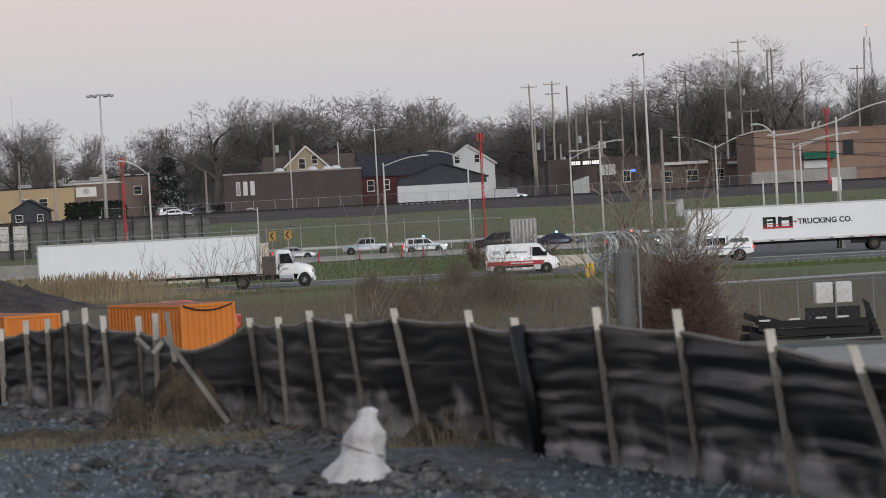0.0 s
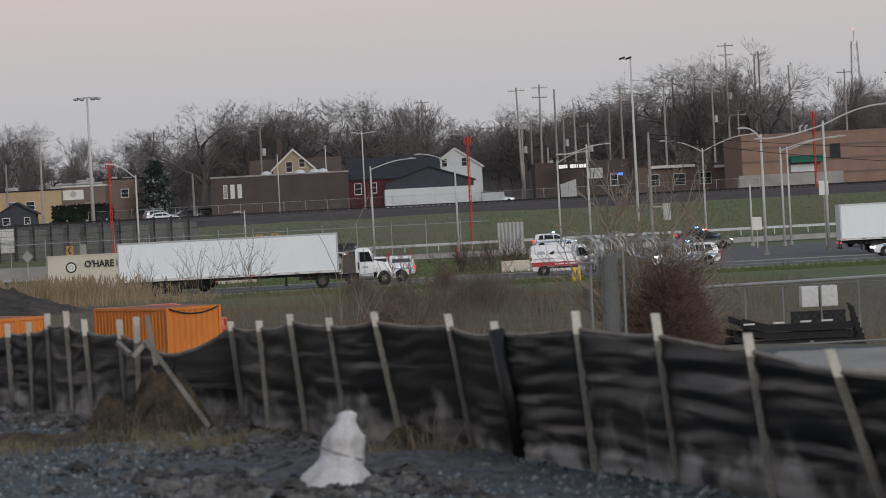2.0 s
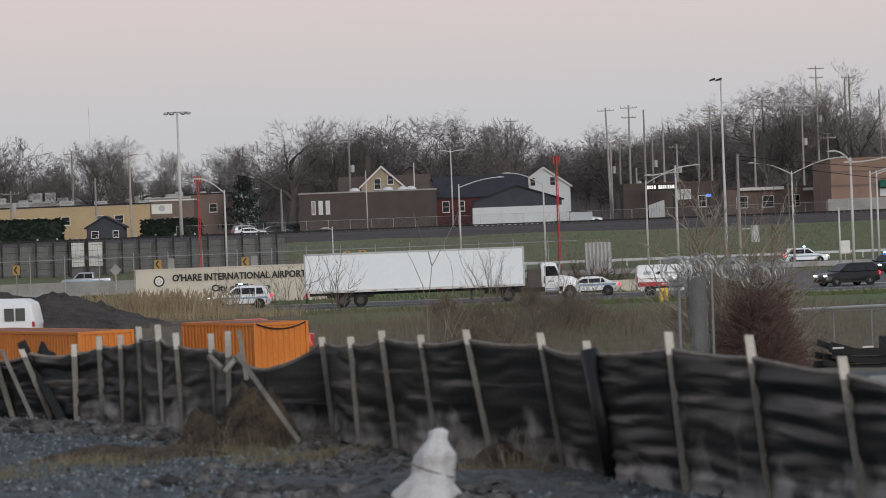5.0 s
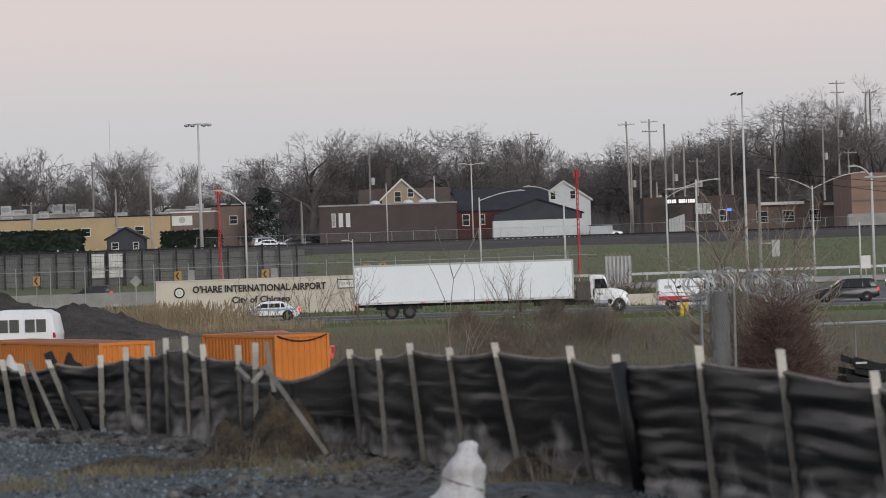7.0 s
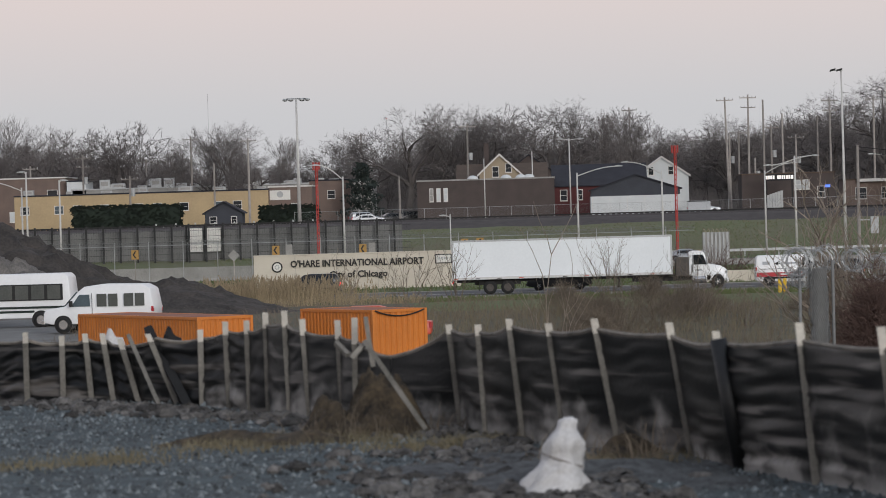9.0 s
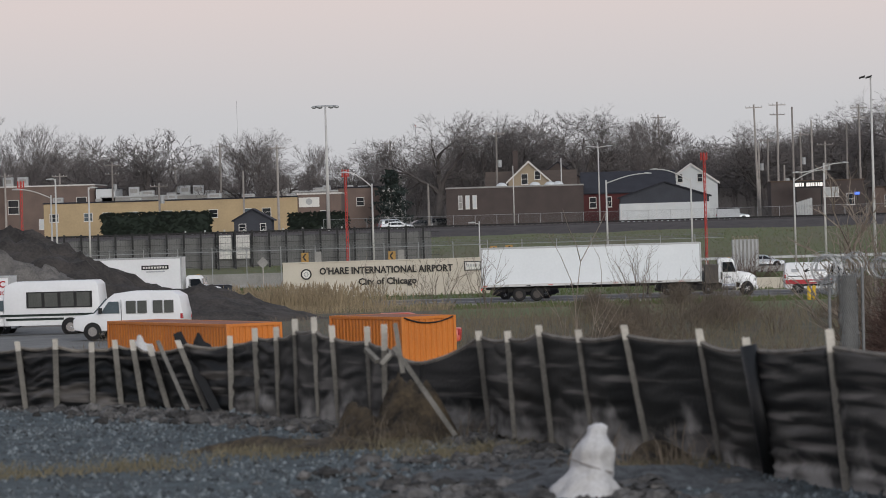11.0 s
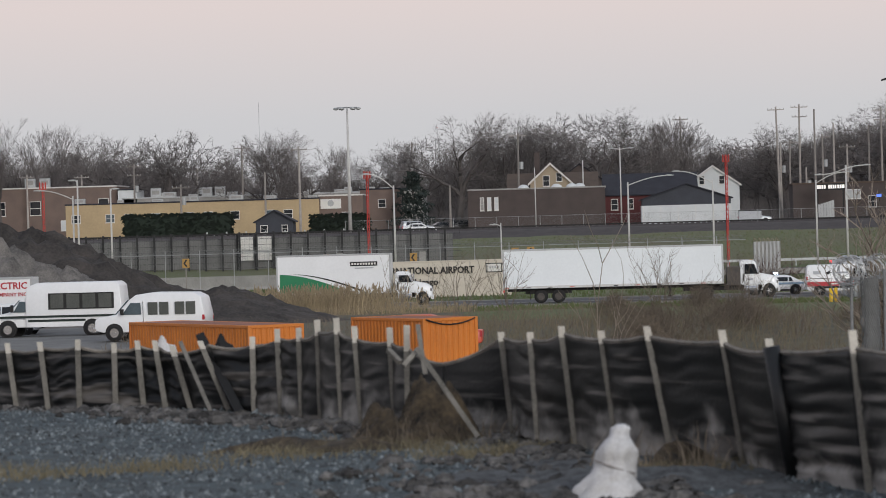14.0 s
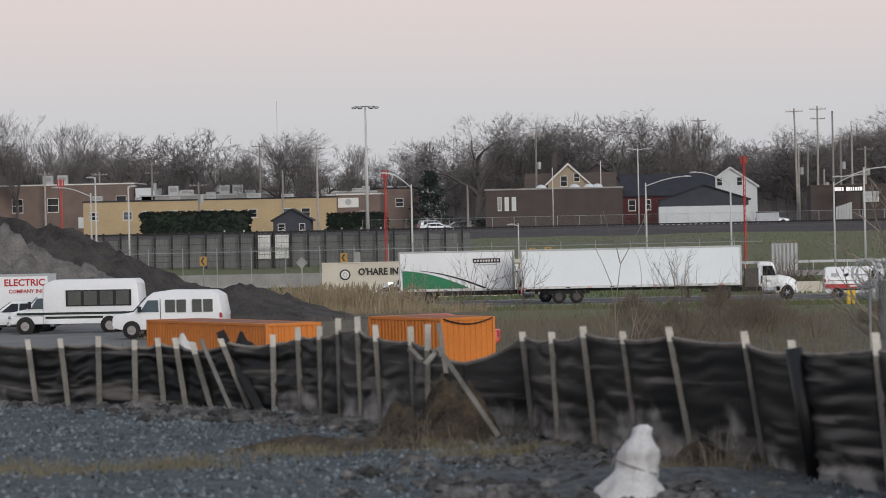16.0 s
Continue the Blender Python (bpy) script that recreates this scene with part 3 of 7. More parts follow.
def stones():
    """Loose gravel stones on the lot, thickest along the fence's foot."""
    rng = random.Random(4)
    k = Kit()
    for i in range(42000):
        y = 13 + 24 * rng.random() ** 0.8
        x = (rng.random() * 2 - 1) * (0.135 * y + 1.6) - 0.4
        line = 33.6 - x * 5.4 if x > -0.7 else 31.8 - x * 1.45
        if y > line + 0.2:
            continue
        near = max(0.0, 1 - abs(line - y) / 3.5)
        r = (0.009 + 0.022 * rng.random() ** 3) * (1 + 1.6 * near * rng.random() ** 2)
        z = ground_z(x, y)
        c = [(x + r * rng.uniform(-1.2, -0.7), y, z), (x, y - r, z), (x + r * rng.uniform(0.7, 1.2), y, z), (x, y + r, z), (x + r * rng.uniform(-.3, .3), y, z + r * rng.uniform(0.7, 1.3))]
        k.add(c, [(0, 1, 4), (1, 2, 4), (2, 3, 4), (3, 0, 4)])
    tagged(part("gravel_stones", k, CRUMB), "loose grey crushed stones on the lot", "gravel", kind="stuff")
    k = Kit()
    for i in range(3200):
        x = rng.uniform(-8, 3.0)
        line = 33.6 - (x + 0.7) * 5.2 - 3.2 if x > -0.7 else 30.2 - (x + 0.7) * 1.52
        y = line - abs(rng.gauss(0, 0.75))
        if i > 1500:
            x, y = rng.gauss(0.3, 0.75), rng.uniform(22.3, 28.0)
            if y > 33.0 - (x + 0.7) * 5.2 - 3.2:
                continue
        if y < 12:
            continue
        r = rng.uniform(0.018, 0.055) * (1 if rng.random() < 0.85 else 1.7)
        q = Kit().ball((0, 0, 0), r * rng.uniform(0.9, 1.5), r, r * rng.uniform(0.5, 0.9), 6, 4)
        z = ground_z(x, y)
        k.add([(x + a * (1 + 0.3 * rng.uniform(-1, 1)), y + b, z + r * 0.25 + c * (1 + 0.3 * rng.uniform(-1, 1))) for a, b, c in q.v], q.f)
    tagged(part("rubble_clods", k, RUBBLE), "dark clods and broken stones along the fence's foot", "rubble", kind="stuff")
    for cx, cy, r in ((-0.55, 28.0, 0.09), (-0.40, 27.7, 0.07), (-2.2, 30.2, 0.07), (-2.42, 33.1, 0.09), (0.36, 25.2, 0.07), (-1.05, 29.9, 0.06), (1.0, 24.0, 0.06)):
        q = Kit().ball((0, 0, 0), r * 1.5, r, r * 0.55, 9, 6)
        q.v = [(a * (1 + 0.25 * hill(a * 9, b * 9, 1.0, cx)), b, c * (1 + 0.3 * hill(a * 7, c * 9, 1.0, cy))) for a, b, c in q.v]
        ob = tagged(part("rock", q, RUBBLE), "grey broken stone lying on gravel", "rock", "stones on the lot")
        ob.location = (cx, cy, ground_z(cx, cy) + r * 0.3)


stones()


def blades(name, label, m, count, place, height, width, seed, lean=0.35, kind="stuff", category="grass", heads=0.0):
    """Many thin upright blades; place(rng) gives x, y, size."""
    rng = random.Random(seed)
    k = Kit()
    for i in range(count):
        x, y, s = place(rng)
        if s <= 0:
            continue
        z = ground_z(x, y)
        h = height * s * rng.uniform(0.55, 1.1)
        a = rng.random() * math.tau
        w = width * rng.uniform(0.6, 1.3)
        dx, dy = math.cos(a) * w, math.sin(a) * w * 0.4
        ex, ey = rng.gauss(0, lean) * h, rng.gauss(0, lean) * h
        mx, my = ex * 0.35, ey * 0.35
        k.add([(x - dx, y - dy, z), (x + dx, y + dy, z), (x + mx + dx * .7, y + my + dy * .7, z + h * 0.6), (x + mx - dx * .7, y + my - dy * .7, z + h * .6), (x + ex, y + ey, z + h)],
              [(0, 1, 2, 3), (3, 2, 4)])
        if heads and rng.random() < heads:
            k.tube((x + ex * .9, y + ey * .9, z + h * .86), (x + ex * 1.12, y + ey * 1.1, z + h * 1.06), w * 2.4, w * 0.8, 3, False)
    return tagged(part(name, k, m), label, category, kind=kind)


# ---- vehicles; each faces +x, with its origin on the road under its middle ----
def wheel(parent, x, y, r, w=0.24, rimr=0.62, hub=RIM):
    """One wheel with tyre and rim; it turns about its axle."""
    o = new("wheel")
    k = Kit()
    n = 20
    ring = ((r * rimr, -w / 2), (r * 0.93, -w / 2), (r, -w * 0.32), (r, w * 0.32), (r * 0.93, w / 2), (r * rimr, w / 2))
    for rr, yy in ring:
        for i in range(n):
            a = math.tau * i / n
            k.v.append((rr * math.cos(a), yy, rr * math.sin(a)))
    for j in range(len(ring) - 1):
        for i in range(n):
            k.f.append((j * n + i, j * n + (i + 1) % n, (j + 1) * n + (i + 1) % n, (j + 1) * n + i))
            k.k.append(0)
    o.parent = parent
    o.location = (x, y, r)
    part("tyre", k, TYRE, o, smooth=True)
    k = Kit()
    k.tube((0, -w * 0.36, 0), (0, w * 0.36, 0), r * rimr * 1.01, n=16)
    for i in range(5):
        a = math.tau * i / 5
        c, s = math.cos(a) * r * 0.34, math.sin(a) * r * 0.34
        k.tube((c, -w * 0.46, s), (c, w * 0.46, s), r * 0.10, n=6)
    k.tube((0, -w * 0.5, 0), (0, w * 0.5, 0), r * 0.17, n=8)
    part("rim", k, hub, o)
    return o


def plate(x0, x1, y, z0, z1, t=0.012):
    return Kit().box(x0, x1, y - t, y + t, z0, z1)


def pane(parent, pts, half, m=GLASS, name="side_window", t=0.014, both=True):
    """A window outline of (x, z), set 14 mm proud of one or both flanks."""
    for s in ((-1, 1) if both else (-1,)):
        k = Kit().side(pts, s * half - t, s * half + t)
        part(name, k, m, parent)


def lights(t, front, back_, half, zf, zr, on=True, tail=G_TAIL):
    for s in (-1, 1):
        part("headlight", Kit().box(front - 0.16, front + 0.02, s * (half - 0.28) - 0.14, s * (half - 0.28) + 0.14, zf - 0.07, zf + 0.07), G_HEAD if on else CHROME, t, bevel=0.02)
        part("tail_light", Kit().box(back_ - 0.015, back_ + 0.10, s * (half - 0.10) - 0.09, s * (half - 0.10) + 0.10, zr - 0.13, zr + 0.13), tail, t, bevel=0.01)


def car(name, label, category, paint, suv=True, bar=None, stripe=None, on=False, tail=G_TAIL, length=4.9):
    """A saloon or sport utility vehicle; bar: beacon materials on the roof."""
    t = thing(name, label, category)
    L, W, H = length, 0.95, (1.74 if suv else 1.46)
    f, b = L / 2, -L / 2
    belt = 1.08 if suv else 0.96
    body = [(b, 0.42), (b + 0.02, belt - 0.12), (b + 0.10, belt), (f - 1.35, belt), (f - 0.25, belt - 0.16), (f, belt - 0.38), (f, 0.36), (f - 0.3, 0.26), (b + 0.3, 0.26)]
    part("body", Kit().side(body, -W, W, (0.05, 0.04, 0.07, 0.07, 0.14, 0.12, 0.08, 0.04, 0.04)), paint, t, bevel=0.07, smooth=True)
    if suv:
        roof = [(b + 0.08, belt - 0.02), (b + 0.32, H - 0.10), (b + 0.6, H - 0.01), (f - 2.55, H), (f - 2.15, H - 0.06), (f - 1.30, belt - 0.02)]
    else:
        roof = [(b + 0.45, belt - 0.02), (b + 1.25, H - 0.08), (b + 1.65, H), (f - 2.35, H), (f - 2.0, H - 0.06), (f - 1.22, belt - 0.02)]
    part("cabin", Kit().side(roof, -W + 0.05, W - 0.05, (0.03, 0.17, 0.20, 0.20, 0.19, 0.05)), paint, t, bevel=0.05, smooth=True)
    zt, zb = H - 0.16, belt + 0.03
    xs = [b + 0.42, b + 1.15, b + 1.25, b + 2.25, b + 2.33, f - 1.62] if suv else [b + 0.95, b + 1.42, b + 1.50, b + 2.35, b + 2.42, f - 1.55]
    for i in range(3):
        x0, x1 = xs[2 * i], xs[2 * i + 1]
        q = [(x0 + (0.15 if i == 0 else 0), zb), (x1, zb), (x1 - (0.58 if i == 2 else 0), zt), (x0 + (0.30 if i == 0 else 0), zt)]
        for s in (-1, 1):
            k = Kit()
            for (x, z) in q:
                yy = s * (W - 0.05 - 0.03 - 0.17 * (z - belt) / (H - belt - 0.05) + 0.02)
                k.v.append((x, yy, z))
            for (x, z) in q:
                yy = s * (W - 0.05 - 0.03 - 0.17 * (z - belt) / (H - belt - 0.05) - 0.03)
                k.v.append((x, yy, z))
            k.f = [(0, 1, 2, 3), (7, 6, 5, 4), (0, 1, 5, 4), (1, 2, 6, 5), (2, 3, 7, 6), (3, 0, 4, 7)]
            k.k = [0] * 6
            part("side_window", k, GLASS, t)
    xa, xb = (f - 2.12, f - 1.34) if suv else (f - 1.97, f - 1.26)
    k = Kit()
    k.add([(xb, -W + 0.16, zb), (xb, W - 0.16, zb), (xa, W - 0.30, H - 0.09), (xa, -W + 0.30, H - 0.09), (xb + .03, -W + 0.16, zb + .02), (xb + .03, W - 0.16, zb + .02), (xa + .03, W - 0.30, H - 0.07), (xa + .03, -W + 0.30, H - 0.07)],
          [(0, 1, 2, 3), (4, 5, 6, 7), (0, 1, 5, 4), (1, 2, 6, 5), (2, 3, 7, 6), (3, 0, 4, 7)])
    part("windscreen", k, GLASS, t)
    if suv:
        part("rear_window", Kit().side([(b + 0.10, belt + 0.05), (b + 0.27, H - 0.18), (b + 0.30, H - 0.18), (b + 0.14, belt + 0.05)], -W + 0.25, W - 0.25), GLASS, t)
    part("bumper", Kit().box(f - 0.06, f + 0.05, -W + 0.12, W - 0.12, 0.34, 0.56), CHASSIS, t, bevel=0.03)
    part("rear_bumper", Kit().box(b - 0.05, b + 0.06, -W + 0.10, W - 0.10, 0.36, 0.58), CHASSIS, t, bevel=0.03)
    for s in (-1, 1):
        part("mirror", Kit().box(f - 1.62, f - 1.48, s * (W + 0.06) - 0.08, s * (W + 0.06) + 0.08, belt + 0.03, belt + 0.18), paint, t, bevel=0.02)
        part("sill", plate(b + 1.1, f - 1.2, s * (W - 0.015), 0.27, 0.40, 0.012), CHASSIS, t)
        for xw in (b + 0.92, f - 0.92):
            part("wheel_arch", Kit().tube((xw, s * (W - 0.06), 0.36), (xw, s * (W - 0.01), 0.36), 0.42, n=18), CHASSIS, t)
    lights(t, f, b, W, belt - 0.26, belt - 0.16, on, tail)
    for s in (-1, 1):
        for xw in (b + 0.92, f - 0.92):
            wheel(t, xw, s * (W - 0.10), 0.36)
    if stripe:
        for s in (-1, 1):
            part("stripe", plate(b + 0.3, f - 0.75, s * (W + 0.001), 0.76, 0.90, 0.012), stripe, t, "blue stripe along the flank")
    if bar:
        bx = f - 2.55
        o = part("light_bar", Kit().box(bx - 0.14, bx + 0.14, -0.58, 0.58, H + 0.02, H + 0.07), CHASSIS, t, bevel=0.02)
        for i, bm_ in enumerate(bar):
            y0 = -0.58 + 1.16 * i / len(bar)
            part("beacon", Kit().box(bx - 0.13, bx + 0.13, y0 + 0.02, y0 + 1.16 / len(bar) - 0.02, H + 0.07, H + 0.20), bm_, o, bevel=0.03)
    return t


def pickup(name, label, paint, bar=None, cap=True):
    t = thing(name, label, "pickup truck")
    W = 1.0
    part("body", Kit().side([(-2.95, 0.62), (-2.95, 1.18), (1.30, 1.22), (2.65, 1.16), (2.85, 0.95), (2.85, 0.52), (2.4, 0.45), (-2.5, 0.50)], -W, W, (0.04, 0.06, 0.06, 0.12, 0.1, 0.05)), paint, t, bevel=0.06, smooth=True)
    part("cabin", Kit().side([(-0.95, 1.18), (-0.88, 1.86), (-0.6, 1.93), (0.65, 1.93), (0.9, 1.86), (1.55, 1.20)], -W + .05, W - .05, (0.03, 0.17, 0.19, 0.19, 0.18, 0.05)), paint, t, bevel=0.05, smooth=True)
    if cap:
        part("bed_cap", Kit().side([(-2.92, 1.16), (-2.80, 1.88), (-1.05, 1.93), (-1.0, 1.16)], -W + .06, W - .06, (0.02, 0.14, 0.14, 0.02)), paint, t, bevel=0.05)
        pane(t, [(-2.6, 1.42), (-1.2, 1.42), (-1.2, 1.70), (-2.55, 1.70)], W - 0.115, PALEGLASS, "cap_window")
    for x0, x1, sl in ((-0.80, 0.12, 0.0), (0.20, 1.22, 0.42)):
        pane(t, [(x0, 1.26), (x1, 1.26), (x1 - sl, 1.78), (x0, 1.78)], W - 0.12, GLASS, t=0.03)
    part("windscreen", Kit().side([(1.46, 1.26), (0.95, 1.82), (0.99, 1.84), (1.52, 1.27)], -0.76, 0.76), GLASS, t)
    for s in (-1, 1):
        part("stripe", plate(-2.7, 2.2, s * (W + 0.002), 0.92, 1.02), PINKISH, t, "blue stripe along the flank")
        for xw in (-1.85, 1.90):
            part("wheel_arch", Kit().tube((xw, s * (W - 0.06), 0.42), (xw, s * (W - 0.012), 0.42), 0.50, n=18), CHASSIS, t)
            wheel(t, xw, s * (W - 0.12), 0.40, 0.27)
    part("bumper", Kit().box(2.80, 2.95, -0.92, 0.92, 0.50, 0.74), CHROME, t, bevel=0.03)
    lights(t, 2.85, -2.95, W, 0.98, 1.02, False, G_TAIL if bar else REDP)
    if bar:
        o = part("light_bar", Kit().box(0.18, 0.46, -0.6, 0.6, 1.95, 2.0), CHASSIS, t)
        for i, bm_ in enumerate(bar):
            part("beacon", Kit().box(0.2, 0.44, -0.58 + i * 1.16 / len(bar), -0.6 + (i + 1) * 1.16 / len(bar), 2.0, 2.13), bm_, o, bevel=0.03)
    return t


def cargo_van():
    t = thing("cargo_van", "white cargo van with a red band and dark sill", "van")
    W = 1.02
    prof = [(-2.7, 0.45), (-2.72, 1.2), (-2.62, 2.12), (-2.45, 2.24), (1.05, 2.24), (1.35, 2.14), (2.02, 1.32), (2.55, 1.10), (2.70, 0.85), (2.70, 0.36), (2.3, 0.28), (-2.5, 0.32)]
    part("body", Kit().side(prof, -W, W, (0.03, 0.0, 0.10, 0.16, 0.16, 0.17, 0.10, 0.14, 0.10, 0.05, 0.03, 0.03)), WHITE, t, bevel=0.06, smooth=True)
    pane(t, [(0.72, 1.30), (1.78, 1.30), (1.70, 1.42), (1.24, 1.95), (0.76, 1.95)], W - 0.065, GLASS, t=0.05)
    part("windscreen", Kit().side([(2.0, 1.36), (1.40, 2.08), (1.45, 2.10), (2.06, 1.37)], -0.85, 0.85), GLASS, t)
    for s in (-1, 1):
        part("red_band", plate(-2.66, 1.55, s * (W + 0.004), 0.66, 0.98), REDP, t, "red band with white strokes")
        part("black_band", plate(-1.75, 0.80, s * (W + 0.006), 0.50, 0.64), CHASSIS, t, "black sill trim")
        for i, (a, b) in enumerate(((-0.9, -0.25), (-0.15, 0.75))):
            part("band_mark", plate(a, b, s * (W + 0.014), 0.77, 0.88), SIGNW, t)
        k = Kit()
        k.side([(-1.35, 1.62), (-0.90, 1.84), (-0.98, 1.68), (-0.78, 1.64), (-1.02, 1.58), (-1.1, 1.50)], s * (W - 0.035) - 0.02, s * (W - 0.035) + 0.02)
        part("bird_mark", k, CHASSIS, t)
        part("faint_mark", plate(-2.2, -1.65, s * (W - 0.035), 1.55, 1.78, 0.02), SILVER, t)
        part("faint_mark", plate(-0.7, 0.35, s * (W - 0.035), 1.58, 1.70, 0.02), SILVER, t)
        part("rub_rail", plate(-2.45, -0.4, s * (W - 0.006), 1.22, 1.25, 0.02), CHASSIS, t)
        part("door_seam", plate(0.60, 0.625, s * (W - 0.03), 0.45, 2.05, 0.035), CHASSIS, t)
        part("handle", plate(0.40, 0.55, s * (W + 0.01), 1.12, 1.19, 0.02), CHASSIS, t)
        part("mirror", Kit().box(1.62, 1.80, s * (W + 0.14) - 0.1, s * (W + 0.14) + 0.1, 1.28, 1.62), CHASSIS, t, bevel=0.03)
        for xw in (-1.75, 1.72):
            part("wheel_arch", Kit().tube((xw, s * (W - 0.06), 0.36), (xw, s * (W + 0.012), 0.36), 0.44, n=18), CHASSIS, t)
            wheel(t, xw, s * (W - 0.08), 0.36, 0.25)
    part("bumper", Kit().box(2.45, 2.76, -0.95, 0.95, 0.30, 0.66), CHASSIS, t, bevel=0.05)
    lights(t, 2.62, -2.71, W, 0.98, 1.25, False, REDP)
    return t


def tractor_cab(t, x, paint=WHITE, h=2.75):
    """A short day cab with a sloped bonnet; x: the back of the cab."""
    W = 1.05
    before = set(t.children)
    part("cab", Kit().side([(x, 0.95), (x, h - 0.15), (x + 0.2, h), (x + 1.15, h), (x + 1.38, h - 0.12), (x + 1.78, 1.78), (x + 1.85, 0.95)], -W, W, (0, 0.08, 0.16, 0.16, 0.12, 0.02, 0)), paint, t, bevel=0.06, smooth=True)
    part("bonnet", Kit().side([(x + 1.75, 0.95), (x + 1.75, 1.80), (x + 2.9, 1.62), (x + 3.35, 1.42), (x + 3.5, 1.15), (x + 3.5, 0.68), (x + 2.95, 0.62)], -W + .08, W - .08, (0, 0.1, 0.18, 0.22, 0.2, 0.12, 0)), paint, t, bevel=0.09, smooth=True)
    for s in (-1, 1):
        part("side_window", Kit().side([(x + 0.42, 1.75), (x + 1.60, 1.75), (x + 1.28, h - 0.28), (x + 0.42, h - 0.28)], s * (W - 0.05) - 0.05, s * (W - 0.05) + 0.05), GLASS, t)
        part("door_seam", plate(x + 0.34, x + 0.365, s * (W - 0.02), 1.0, h - 0.25, 0.03), CHASSIS, t)
        part("grab_handle", plate(x + 0.22, x + 0.30, s * (W + 0.02), 1.2, 1.75, 0.03), CHASSIS, t)
        part("door_mark", plate(x + 0.62, x + 1.15, s * (W + 0.004), 1.28, 1.42), SILVER, t)
        part("fender", Kit().side([(x + 2.6 + 0.70 * math.cos(math.pi * i / 10), 0.55 + 0.66 * math.sin(math.pi * i / 10)) for i in range(11)], s * (W - 0.13) - 0.13, s * (W - 0.13) + 0.13), paint, t, bevel=0.02)
        part("wheel_well", Kit().tube((x + 2.6, s * (W - 0.20), 0.48), (x + 2.6, s * (W + 0.012), 0.48), 0.57, n=20), CHASSIS, t)
        part("mirror", Kit().box(x + 1.62, x + 1.72, s * (W + 0.22) - 0.11, s * (W + 0.22) + 0.11, 1.75, 2.35), CHROME, t, bevel=0.02)
        part("headlight", Kit().box(x + 3.30, x + 3.46, s * 0.72 - 0.13, s * 0.72 + 0.13, 1.02, 1.26), CHROME, t, bevel=0.03)
        part("step_tank", Kit().tube((x + 0.35, s * 0.86, 0.66), (x + 1.55, s * 0.86, 0.66), 0.29, n=14), CHROME, t)
        part("exhaust_guard", Kit().box(x + 0.3, x + 1.6, s * (W - 0.04) - 0.03, s * (W - 0.04) + 0.03, 0.55, 0.95), paint, t, bevel=0.02)
    part("windscreen", Kit().side([(x + 1.74, 1.82), (x + 1.36, h - 0.18), (x + 1.40, h - 0.17), (x + 1.80, 1.83)], -0.88, 0.88), GLASS, t)
    part("grille", Kit().box(x + 3.44, x + 3.53, -0.42, 0.42, 0.82, 1.30), CHROME, t, bevel=0.02)
    part("bumper", Kit().box(x + 3.38, x + 3.62, -1.0, 1.0, 0.42, 0.70), paint, t, bevel=0.04)
    for i in range(3):
        part("marker_lamp", Kit().box(x + 1.0, x + 1.1, -0.6 + i * 0.55, -0.5 + i * 0.55, h, h + 0.06), AMBER, t)
    for c in set(t.children) - before:
        c.data.transform(Matrix.Translation((x, 0, 0)) @ Matrix.Diagonal((0.8, 1, 1, 1)) @ Matrix.Translation((-x, 0, 0)))


def box_trailer(t, x0, x1, z0, z1, paint=TRAILER, W=1.29):
    """The box of a lorry from x0 to x1, with rails, rivet posts, marker strip and dock gear."""
    part("box_body", Kit().box(x0, x1, -W, W, z0, z1), paint, t, bevel=0.03)
    for s in (-1, 1):
        part("top_rail", plate(x0 - 0.01, x1 + 0.01, s * W, z1 - 0.10, z1 + 0.012, 0.02), GALV, t)
        part("bottom_rail", plate(x0 - 0.01, x1 + 0.01, s * W, z0 - 0.02, z0 + 0.16, 0.02), DIRTWHITE, t)
        k = Kit()
        for i in range(int((x1 - x0) / 1.22)):
            k.box(x0 + 0.3 + i * 1.22, x0 + 0.312 + i * 1.22, s * W - 0.005, s * W + 0.005, z0 + 0.16, z1 - 0.10)
        part("rivet_seam", k, paint, t)
        for i in range(int((x1 - x0) / 1.6)):
            part("marker_tape", Kit().box(x0 + 0.1 + i * 1.6, x0 + 0.42 + i * 1.6, s * W - 0.026, s * W + 0.026, z0 + 0.02, z0 + 0.075), (CHASSIS if i % 3 else ORED), t)
        part("front_post", plate(x1 - 0.12, x1 + 0.012, s * W, z0, z1, 0.022), GALV, t)
        part("rear_post", plate(x0 - 0.012, x0 + 0.10, s * W, z0, z1, 0.022), GALV, t)
    part("roof_sheet", Kit().box(x0 + 0.02, x1 - 0.02, -W + 0.02, W - 0.02, z1, z1 + 0.02), GALV, t)


def bogie(t, xs, r=0.5, half=1.0):
    for x in xs:
        part("axle", Kit().tube((x, -half, r), (x, half, r), 0.08, n=8), CHASSIS, t)
        for s in (-1, 1):
            wheel(t, x, s * half, r, 0.30, 0.56, DARKRIM)
            wheel(t, x, s * (half - 0.36), r, 0.28, 0.56, CHASSIS)


